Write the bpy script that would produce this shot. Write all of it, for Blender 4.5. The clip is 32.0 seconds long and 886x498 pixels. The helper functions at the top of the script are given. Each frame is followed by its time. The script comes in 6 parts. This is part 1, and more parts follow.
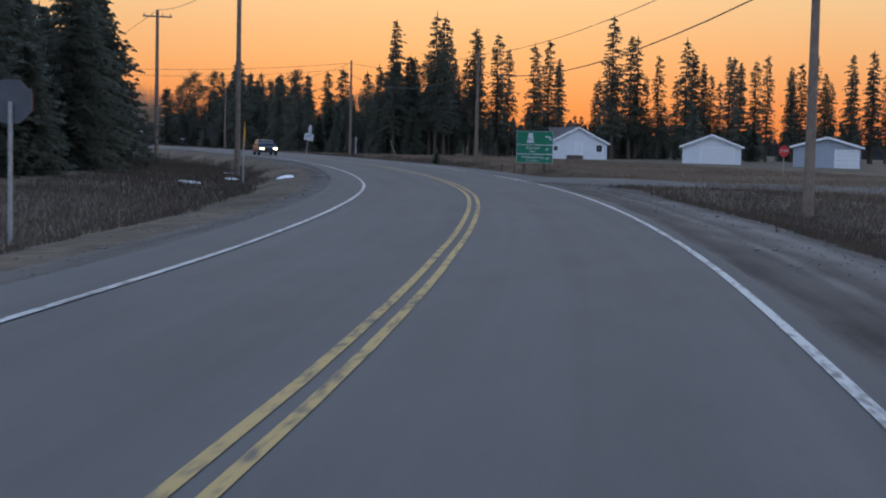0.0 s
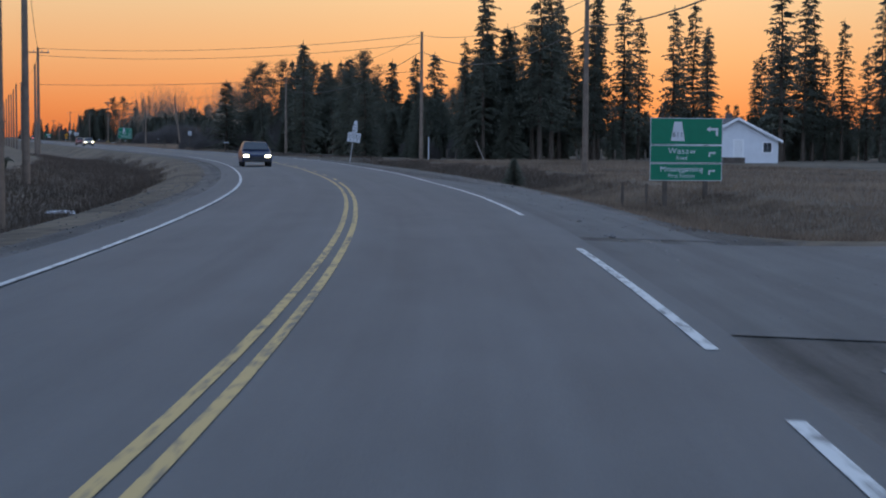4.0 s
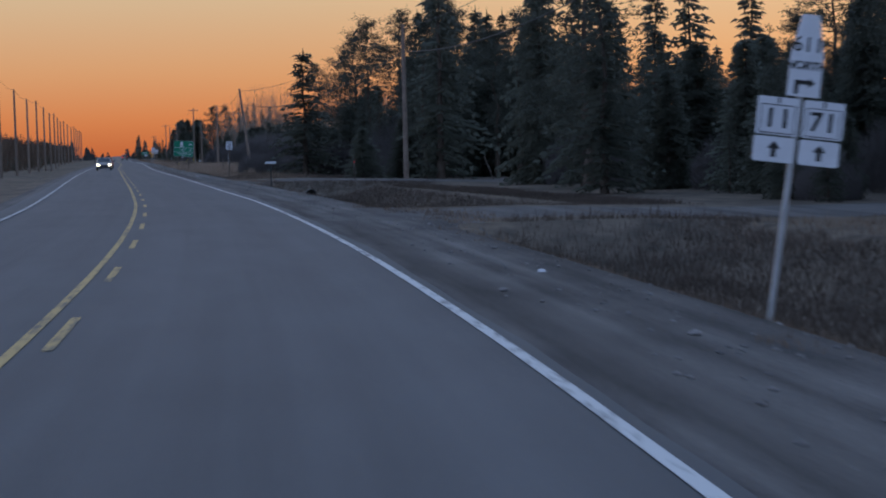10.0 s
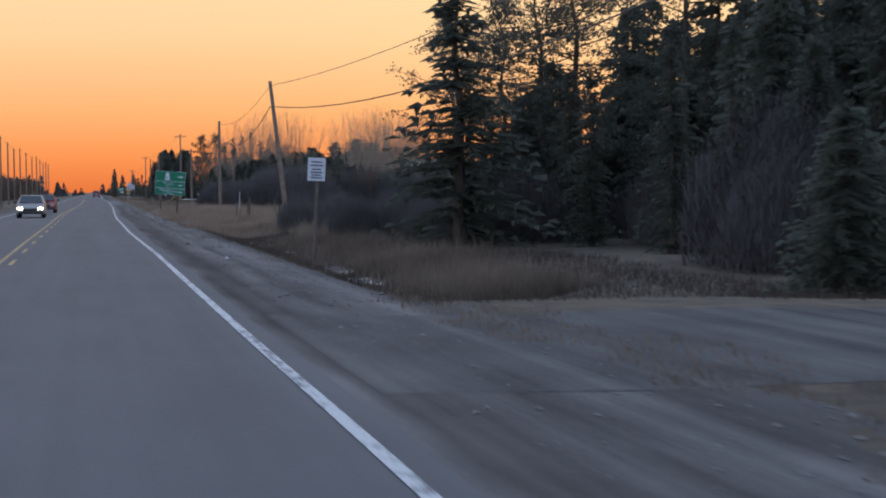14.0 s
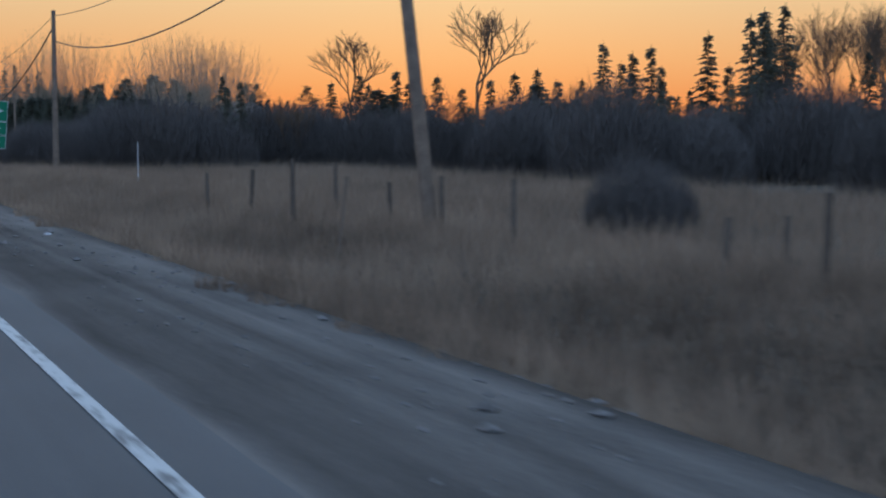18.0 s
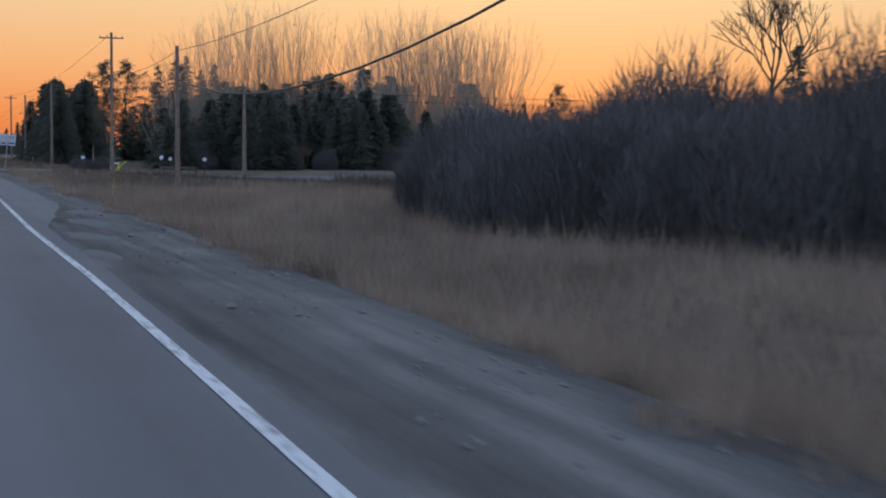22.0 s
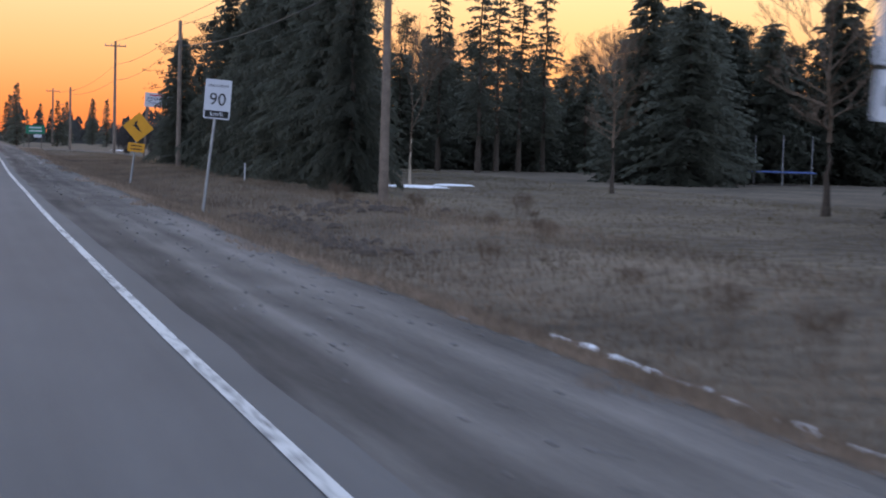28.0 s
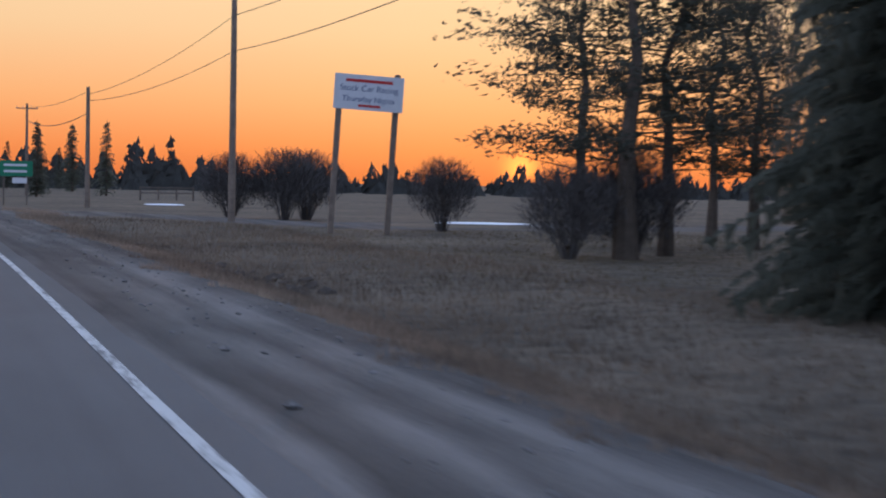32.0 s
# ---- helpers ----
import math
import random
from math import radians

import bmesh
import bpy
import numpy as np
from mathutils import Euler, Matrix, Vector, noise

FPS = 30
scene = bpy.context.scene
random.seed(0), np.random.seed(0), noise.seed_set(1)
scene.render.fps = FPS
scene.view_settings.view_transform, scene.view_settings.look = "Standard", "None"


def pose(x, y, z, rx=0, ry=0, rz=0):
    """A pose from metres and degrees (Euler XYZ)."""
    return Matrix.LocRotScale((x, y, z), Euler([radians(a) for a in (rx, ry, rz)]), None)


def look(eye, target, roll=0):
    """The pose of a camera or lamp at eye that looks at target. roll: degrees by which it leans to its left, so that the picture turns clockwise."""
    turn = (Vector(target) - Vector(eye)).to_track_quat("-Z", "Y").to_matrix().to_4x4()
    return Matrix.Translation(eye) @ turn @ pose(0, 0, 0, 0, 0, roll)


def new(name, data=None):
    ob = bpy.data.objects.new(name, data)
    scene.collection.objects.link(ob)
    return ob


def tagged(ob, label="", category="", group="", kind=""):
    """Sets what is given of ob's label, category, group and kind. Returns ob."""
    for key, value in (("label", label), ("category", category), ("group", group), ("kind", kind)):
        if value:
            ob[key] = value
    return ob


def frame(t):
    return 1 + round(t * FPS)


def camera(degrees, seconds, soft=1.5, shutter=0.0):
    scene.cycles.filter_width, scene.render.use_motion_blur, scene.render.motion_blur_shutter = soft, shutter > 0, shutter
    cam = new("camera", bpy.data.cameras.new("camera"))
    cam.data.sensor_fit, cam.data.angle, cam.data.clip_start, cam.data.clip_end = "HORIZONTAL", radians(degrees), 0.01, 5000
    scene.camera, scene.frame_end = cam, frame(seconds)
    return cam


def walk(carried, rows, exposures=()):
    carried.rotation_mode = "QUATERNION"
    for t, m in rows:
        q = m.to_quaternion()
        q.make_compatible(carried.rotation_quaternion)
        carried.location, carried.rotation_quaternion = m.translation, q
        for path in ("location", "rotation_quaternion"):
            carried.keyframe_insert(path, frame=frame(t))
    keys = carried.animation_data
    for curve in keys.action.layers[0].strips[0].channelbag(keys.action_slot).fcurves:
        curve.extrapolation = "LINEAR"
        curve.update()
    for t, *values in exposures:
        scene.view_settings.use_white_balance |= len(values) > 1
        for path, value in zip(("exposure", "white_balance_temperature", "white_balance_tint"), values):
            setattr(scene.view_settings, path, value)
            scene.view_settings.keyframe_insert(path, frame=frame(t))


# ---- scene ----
cam = camera(31.96, 32.0, soft=2.0, shutter=0.25)
EYE = 1.62
# seconds, x, y, yaw to the left from +y, pitch, lean
ROWS = [
    (0.0, -1.87, 0.80, -21.93, -4.00, 1.25),
    (0.5, 1.19, 6.51, -21.70, -4.62, 1.63),
    (1.0, 4.13, 12.20, -21.08, -4.81, 1.65),
    (1.5, 6.94, 17.86, -20.24, -4.41, 1.46),
    (2.0, 9.61, 23.49, -20.00, -4.04, 1.55),
    (2.5, 12.16, 29.13, -19.39, -4.42, 1.23),
    (3.0, 14.62, 34.90, -18.62, -3.69, 0.90),
    (3.5, 17.03, 40.89, -17.48, -3.81, 0.93),
    (5.5, 26.21, 68.69, -16.43, -4.46, -0.61),
    (6.0, 28.32, 76.51, -16.94, -4.38, -1.01),
    (6.5, 30.34, 84.65, -18.12, -4.37, -0.79),
    (7.0, 32.24, 93.11, -18.82, -5.26, -0.54),
    (7.5, 33.98, 101.88, -17.55, -3.74, -0.92),
    (8.0, 35.57, 110.97, -16.39, -3.47, -1.49),
    (8.5, 36.98, 120.17, -16.23, -3.99, -1.40),
    (9.0, 38.20, 129.26, -14.77, -4.00, -0.95),
    (9.5, 39.27, 138.35, -12.99, -3.87, -1.17),
    (10.0, 40.20, 147.63, -11.82, -3.75, -1.36),
    (10.5, 41.00, 157.14, -12.28, -3.72, 0.21),
    (11.0, 41.66, 166.94, -13.64, -3.68, -0.75),
    (11.5, 42.18, 176.85, -15.10, -3.23, -0.26),
    (12.0, 42.54, 186.66, -15.08, -3.08, -0.65),
    (12.5, 42.75, 196.27, -13.86, -2.88, -1.09),
    (13.0, 42.84, 205.56, -12.73, -2.19, -0.75),
    (13.5, 42.84, 214.59, -12.41, -2.14, -0.75),
    (15.5, 42.62, 250.04, -13.89, -3.04, 1.23),
    (16.0, 42.57, 259.05, -15.34, -3.40, 0.15),
    (16.5, 42.53, 268.17, -19.13, -3.51, -0.10),
    (17.0, 42.50, 277.41, -22.46, -3.44, 0.11),
    (17.5, 42.48, 286.80, -23.35, -3.65, 0.12),
    (18.0, 42.46, 296.35, -22.23, -4.11, -0.06),
    (18.5, 42.43, 306.19, -20.54, -4.52, -0.24),
    (19.0, 42.39, 314.46, -19.25, -4.33, -0.24),
    (19.5, 42.35, 319.36, -17.45, -3.42, -0.37),
    (20.0, 42.31, 328.71, -16.97, -3.53, -0.36),
    (20.5, 42.33, 338.95, -15.86, -4.34, 0.07),
    (21.0, 42.40, 349.64, -15.59, -3.80, -0.11),
    (21.5, 42.49, 360.73, -16.84, -3.43, 0.36),
    (22.0, 42.59, 372.15, -18.25, -3.65, 0.38),
    (22.5, 42.68, 383.86, -18.86, -3.60, 1.14),
    (23.0, 42.74, 395.78, -19.03, -3.48, 0.98),
    (23.5, 42.77, 407.77, -19.00, -3.40, 1.06),
    (24.0, 42.78, 419.64, -18.88, -3.70, 1.23),
    (24.5, 42.79, 431.28, -18.69, -3.74, 1.09),
    (25.0, 42.78, 442.54, -18.16, -3.75, 0.92),
    (25.5, 42.77, 453.56, -17.56, -3.99, 2.19),
    (27.5, 42.58, 497.85, -16.76, -4.32, 1.54),
    (28.0, 42.48, 509.26, -16.99, -3.87, 1.58),
    (28.5, 42.37, 520.86, -17.56, -3.61, 1.45),
    (29.0, 42.26, 532.68, -17.89, -2.81, 0.65),
    (29.5, 42.19, 544.60, -17.92, -2.73, 0.31),
    (30.0, 42.15, 556.49, -18.01, -2.50, 1.75),
    (30.5, 42.15, 568.42, -17.78, -2.06, 2.19),
    (31.0, 42.20, 580.50, -17.94, -1.85, 2.16),
    (31.5, 42.28, 592.80, -18.83, -1.75, 1.37),
    (32.0, 42.40, 605.38, -19.48, -2.42, 1.13),
]


def aim(x, y, yaw, pitch, lean):
    a, b = radians(yaw), radians(pitch)
    eye = Vector((x, y, EYE))
    return look(eye, eye + Vector((-math.sin(a) * math.cos(b), math.cos(a) * math.cos(b), math.sin(b))), lean)


walk(cam, [(t, aim(*r)) for t, *r in ROWS], [(0.0, 0.0, 6500, 8), (1.0, 0.0, 6550, 9), (2.2, 0.0, 6150, 6), (3.5, 0.0, 6050, 6), (6.0, 0.1, 6700, 10), (7.0, -0.05, 6900, 10), (7.6, 0.3, 6700, 10), (8.2, 0.4, 6500, 10), (9.0, -0.1, 6300, 11), (10.0, -0.35, 5750, 10), (11.0, 0.1, 6350, 11), (12.5, 0.25, 6600, 11), (16.0, 0.0, 6350, 6), (17.0, -0.05, 5800, -2), (18.0, -0.05, 5900, 1), (20.0, -0.1, 6000, 0), (21.0, 0.0, 6250, 6), (22.0, 0.05, 6250, 8), (25.0, 0.05, 6500, 10), (28.0, 0.5, 6800, 14), (30.0, 0.5, 6600, 14), (31.0, 0.55, 6550, 14), (32.0, 0.1, 6400, 14)])

# ---- world and sun ----
SUN_AZ, SUN_EL = 22.3, 0.6   # degrees to the right of +y, above the horizon
world = bpy.data.worlds.new("world")
scene.world = world
world.use_nodes = True
wn = world.node_tree.nodes
wl = world.node_tree.links
sky = wn.new("ShaderNodeTexSky")
sky.sky_type, sky.sun_disc = "NISHITA", False
sky.sun_elevation, sky.sun_rotation = radians(SUN_EL), radians(SUN_AZ)
sky.altitude, sky.air_density, sky.dust_density, sky.ozone_density = 300, 1.0, 2.0, 2.0


def wnode(kind, *links, **values):
    n = wn.new(kind)
    for k, v in values.items():
        if k == "operation":
            n.operation = v
    for i, src in links:
        wl.new(src, n.inputs[i])
    return n


# clear dusk: orange along the horizon, peach above it, pale blue overhead, brighter blue away from the sun
tc = wn.new("ShaderNodeTexCoord")
sep = wnode("ShaderNodeSeparateXYZ", (0, tc.outputs["Generated"]))
up = wn.new("ShaderNodeMath")
up.operation = "ARCSINE"
wl.new(sep.outputs["Z"], up.inputs[0])
frac = wn.new("ShaderNodeMath")
frac.operation, frac.inputs[1].default_value = "DIVIDE", math.pi / 2
wl.new(up.outputs[0], frac.inputs[0])
ramp = wn.new("ShaderNodeValToRGB")
SKY = [(0.0, (0.72, 0.17, 0.045)), (1.2, (0.86, 0.27, 0.08)), (3.0, (0.89, 0.42, 0.17)), (5.5, (0.87, 0.57, 0.3)), (8.5, (0.9, 0.66, 0.38)),
       (16, (0.74, 0.66, 0.54)), (30, (0.42, 0.56, 0.82)), (90, (0.25, 0.43, 0.82))]
for i, (deg, c) in enumerate(SKY):
    e = ramp.color_ramp.elements[i] if i < 2 else ramp.color_ramp.elements.new(deg / 90)
    e.position, e.color = deg / 90, (*c, 1)
wl.new(frac.outputs[0], ramp.inputs[0])
toward = wn.new("ShaderNodeVectorMath")
toward.operation = "DOT_PRODUCT"
wl.new(tc.outputs["Generated"], toward.inputs[0])
toward.inputs[1].default_value = (math.sin(radians(SUN_AZ)), math.cos(radians(SUN_AZ)), 0.0)
side = wn.new("ShaderNodeMapRange")
side.inputs["From Min"].default_value, side.inputs["From Max"].default_value = -1.0, 0.75
side.inputs["To Min"].default_value, side.inputs["To Max"].default_value = 1.0, 0.0
wl.new(toward.outputs["Value"], side.inputs["Value"])
dusk = wn.new("ShaderNodeMix")
dusk.data_type = "RGBA"
wl.new(side.outputs[0], dusk.inputs["Factor"])
wl.new(ramp.outputs[0], dusk.inputs["A"])
# unseen half of the sky, raised as fill for faces turned from the sun
dusk.inputs["B"].default_value = (0.68, 0.88, 1.3, 1)
scaled = wn.new("ShaderNodeMix")
scaled.data_type, scaled.blend_type = "RGBA", "ADD"
scaled.inputs["Factor"].default_value = 0.008
wl.new(dusk.outputs["Result"], scaled.inputs["A"])
wl.new(sky.outputs[0], scaled.inputs["B"])
# the sun's own glow low in the west
glare = wn.new("ShaderNodeVectorMath")
glare.operation = "DOT_PRODUCT"
wl.new(tc.outputs["Generated"], glare.inputs[0])
glare.inputs[1].default_value = (math.sin(radians(SUN_AZ)) * math.cos(radians(SUN_EL)), math.cos(radians(SUN_AZ)) * math.cos(radians(SUN_EL)), math.sin(radians(SUN_EL)))
near_sun = wn.new("ShaderNodeMath")
near_sun.operation, near_sun.inputs[1].default_value = "POWER", 55.0
wl.new(glare.outputs["Value"], near_sun.inputs[0])
core = wn.new("ShaderNodeMath")
core.operation, core.inputs[1].default_value = "POWER", 22000.0
wl.new(glare.outputs["Value"], core.inputs[0])
wide = wn.new("ShaderNodeMix")
wide.data_type = "RGBA"
wide.inputs["A"].default_value, wide.inputs["B"].default_value = (0, 0, 0, 1), (0.13, 0.06, 0.012, 1)
wl.new(near_sun.outputs[0], wide.inputs["Factor"])
halo = wn.new("ShaderNodeMix")
halo.data_type, halo.blend_type = "RGBA", "ADD"
halo.inputs["B"].default_value = (1.5, 0.42, 0.06, 1)
wl.new(wide.outputs["Result"], halo.inputs["A"])
wl.new(core.outputs[0], halo.inputs["Factor"])
total = wn.new("ShaderNodeMix")
total.data_type, total.blend_type = "RGBA", "ADD"
total.inputs["Factor"].default_value = 1.0
wl.new(scaled.outputs["Result"], total.inputs["A"])
wl.new(halo.outputs["Result"], total.inputs["B"])
wl.new(total.outputs["Result"], wn["Background"].inputs[0])
wn["Background"].inputs[1].default_value = 1.0
sun_ob = new("sun", bpy.data.lights.new("sun", "SUN"))
sun_ob.data.energy, sun_ob.data.angle, sun_ob.data.color = 0.5, radians(0.6), (1.0, 0.5, 0.22)
az, el = radians(SUN_AZ), radians(SUN_EL)
sun_ob.matrix_world = look((0, 0, 60), (-math.sin(az), -math.cos(az), 60 - math.tan(el)))

rng = random.Random(7)


# ---- materials ----
def material(name, color, rough=0.8, metal=0.0, vary=0.25, scale=3.0, bump=0.0, bump_scale=40.0, tint=None, spec=0.3, per_object=0.0):
    """A surface with two scales of colour variation and fine relief."""
    m = bpy.data.materials.new(name)
    m.use_nodes = True
    n, l = m.node_tree.nodes, m.node_tree.links
    b = n["Principled BSDF"]
    b.inputs["Roughness"].default_value, b.inputs["Metallic"].default_value = rough, metal
    b.inputs["Specular IOR Level"].default_value = spec
    co = n.new("ShaderNodeTexCoord")
    big, fine = n.new("ShaderNodeTexNoise"), n.new("ShaderNodeTexNoise")
    big.inputs["Scale"].default_value, fine.inputs["Scale"].default_value = scale, scale * 11
    big.inputs["Detail"].default_value = fine.inputs["Detail"].default_value = 5
    l.new(co.outputs["Object"], big.inputs["Vector"])
    l.new(co.outputs["Object"], fine.inputs["Vector"])
    add = n.new("ShaderNodeMath")
    add.operation = "ADD"
    l.new(big.outputs[0], add.inputs[0])
    l.new(fine.outputs[0], add.inputs[1])
    half = n.new("ShaderNodeMath")
    half.operation, half.inputs[1].default_value = "MULTIPLY", 0.5
    l.new(add.outputs[0], half.inputs[0])
    ramp = n.new("ShaderNodeValToRGB")
    other = tint or color
    e = ramp.color_ramp.elements
    e[0].position, e[1].position = 0.34, 0.66
    e[0].color = (*[c * (1 - vary) for c in color], 1)
    e[1].color = (*[min(1, c * (1 + vary)) for c in other], 1)
    l.new(half.outputs[0], ramp.inputs[0])
    out = ramp.outputs[0]
    if per_object:
        info, hsv = n.new("ShaderNodeObjectInfo"), n.new("ShaderNodeHueSaturation")
        mr = n.new("ShaderNodeMapRange")
        mr.inputs["To Min"].default_value, mr.inputs["To Max"].default_value = 1 - per_object, 1 + per_object
        l.new(info.outputs["Random"], mr.inputs["Value"])
        l.new(mr.outputs[0], hsv.inputs["Value"])
        l.new(out, hsv.inputs["Color"])
        out = hsv.outputs[0]
    l.new(out, b.inputs["Base Color"])
    if bump:
        bn, bp = n.new("ShaderNodeTexNoise"), n.new("ShaderNodeBump")
        bn.inputs["Scale"].default_value, bn.inputs["Detail"].default_value = bump_scale, 4
        bp.inputs["Strength"].default_value, bp.inputs["Distance"].default_value = bump, 0.02
        l.new(co.outputs["Object"], bn.inputs["Vector"])
        l.new(bn.outputs[0], bp.inputs["Height"])
        l.new(bp.outputs[0], b.inputs["Normal"])
    return m


def streaked(name, color, light, rough, vary, bump, bump_scale):
    """Paving or gravel with worn tracks that run along the road; its map holds metres across and along."""
    m = bpy.data.materials.new(name)
    m.use_nodes = True
    n, l = m.node_tree.nodes, m.node_tree.links
    b = n["Principled BSDF"]
    b.inputs["Roughness"].default_value, b.inputs["Specular IOR Level"].default_value = rough, 0.35
    uv = n.new("ShaderNodeUVMap")
    uv.uv_map = "along"
    total = None
    for sx, sy, weight, detail in ((1.3, 0.02, 0.32, 3), (4.0, 0.05, 0.15, 3), (0.35, 0.12, 0.2, 4), (1.3, 0.4, 0.2, 4), (14.0, 14.0, 0.13, 4)):
        mp, ns, mul = n.new("ShaderNodeMapping"), n.new("ShaderNodeTexNoise"), n.new("ShaderNodeMath")
        mp.inputs["Scale"].default_value = (sx, sy, 1)
        ns.inputs["Scale"].default_value, ns.inputs["Detail"].default_value = 1.0, detail
        mul.operation, mul.inputs[1].default_value = "MULTIPLY", weight
        l.new(uv.outputs[0], mp.inputs["Vector"])
        l.new(mp.outputs[0], ns.inputs["Vector"])
        l.new(ns.outputs[0], mul.inputs[0])
        if total is None:
            total = mul
        else:
            add = n.new("ShaderNodeMath")
            add.operation = "ADD"
            l.new(total.outputs[0], add.inputs[0])
            l.new(mul.outputs[0], add.inputs[1])
            total = add
    ramp = n.new("ShaderNodeValToRGB")
    e = ramp.color_ramp.elements
    e[0].position, e[1].position = 0.4, 0.6
    e[0].color, e[1].color = (*[c * (1 - vary) for c in color], 1), (*[c * (1 + vary) for c in light], 1)
    l.new(total.outputs[0], ramp.inputs[0])
    l.new(ramp.outputs[0], b.inputs["Base Color"])
    mp, ns, bp = n.new("ShaderNodeMapping"), n.new("ShaderNodeTexNoise"), n.new("ShaderNodeBump")
    ns.inputs["Scale"].default_value, ns.inputs["Detail"].default_value = bump_scale, 4
    bp.inputs["Strength"].default_value, bp.inputs["Distance"].default_value = bump, 0.02
    l.new(uv.outputs[0], ns.inputs["Vector"])
    l.new(ns.outputs[0], bp.inputs["Height"])
    l.new(bp.outputs[0], b.inputs["Normal"])
    return m


def banded(name, color, light, rough, vary, bump, bump_scale, bands):
    """Gravel with lengthwise bands pressed by wheels; bands: metres from the lane's middle and how pale the stones lie there."""
    m = streaked(name, color, light, rough, vary, bump, bump_scale)
    n, l = m.node_tree.nodes, m.node_tree.links
    b = n["Principled BSDF"]
    base = b.inputs["Base Color"].links[0].from_socket
    uv = n["UV Map"]
    mp, ns = n.new("ShaderNodeMapping"), n.new("ShaderNodeTexNoise")
    mp.inputs["Scale"].default_value = (0.5, 0.11, 1)
    ns.inputs["Scale"].default_value, ns.inputs["Detail"].default_value = 1.0, 4
    l.new(uv.outputs[0], mp.inputs["Vector"])
    l.new(mp.outputs[0], ns.inputs["Vector"])
    sx, off, norm = n.new("ShaderNodeSeparateXYZ"), n.new("ShaderNodeMath"), n.new("ShaderNodeMapRange")
    off.operation, off.inputs[1].default_value = "MULTIPLY_ADD", 1.3
    l.new(uv.outputs[0], sx.inputs[0])
    l.new(ns.outputs[0], off.inputs[0])
    l.new(sx.outputs["X"], off.inputs[2])
    lo, hi = bands[0][0], bands[-1][0]
    norm.inputs["From Min"].default_value, norm.inputs["From Max"].default_value = lo + 0.65, hi + 0.65
    l.new(off.outputs[0], norm.inputs["Value"])
    ramp = n.new("ShaderNodeValToRGB")
    for i, (at_m, k) in enumerate(bands):
        e = ramp.color_ramp.elements[i] if i < 2 else ramp.color_ramp.elements.new((at_m - lo) / (hi - lo))
        e.position, e.color = (at_m - lo) / (hi - lo), (k, k, k, 1)
    l.new(norm.outputs[0], ramp.inputs[0])
    mul = n.new("ShaderNodeMix")
    mul.data_type, mul.blend_type = "RGBA", "MULTIPLY"
    mul.inputs["Factor"].default_value = 1.0
    l.new(base, mul.inputs["A"])
    l.new(ramp.outputs[0], mul.inputs["B"])
    l.new(mul.outputs["Result"], b.inputs["Base Color"])
    return m


def worn_paint(name, color, under, keep):
    """Road paint, chipped so that the paving shows through."""
    m = bpy.data.materials.new(name)
    m.use_nodes = True
    n, l = m.node_tree.nodes, m.node_tree.links
    b = n["Principled BSDF"]
    b.inputs["Roughness"].default_value = 0.75
    uv = n.new("ShaderNodeUVMap")
    uv.uv_map = "along"
    total = None
    for sx, sy, weight in ((9.0, 0.25, 0.3), (16.0, 3.0, 0.4), (2.0, 1.6, 0.3)):
        mp, ns, mul = n.new("ShaderNodeMapping"), n.new("ShaderNodeTexNoise"), n.new("ShaderNodeMath")
        mp.inputs["Scale"].default_value = (sx, sy, 1)
        ns.inputs["Scale"].default_value, ns.inputs["Detail"].default_value = 1.0, 4
        mul.operation, mul.inputs[1].default_value = "MULTIPLY", weight
        l.new(uv.outputs[0], mp.inputs["Vector"])
        l.new(mp.outputs[0], ns.inputs["Vector"])
        l.new(ns.outputs[0], mul.inputs[0])
        if total is None:
            total = mul
        else:
            add = n.new("ShaderNodeMath")
            add.operation = "ADD"
            l.new(total.outputs[0], add.inputs[0])
            l.new(mul.outputs[0], add.inputs[1])
            total = add
    ramp = n.new("ShaderNodeValToRGB")
    e = ramp.color_ramp.elements
    e[0].position, e[1].position = keep - 0.05, keep + 0.06
    e[0].color, e[1].color = (*under, 1), (*color, 1)
    l.new(total.outputs[0], ramp.inputs[0])
    l.new(ramp.outputs[0], b.inputs["Base Color"])
    return m


def glow(name, color, power):
    m = bpy.data.materials.new(name)
    m.use_nodes = True
    b = m.node_tree.nodes["Principled BSDF"]
    b.inputs["Base Color"].default_value = (*color, 1)
    b.inputs["Emission Color"].default_value = (*color, 1)
    b.inputs["Emission Strength"].default_value = power
    return m


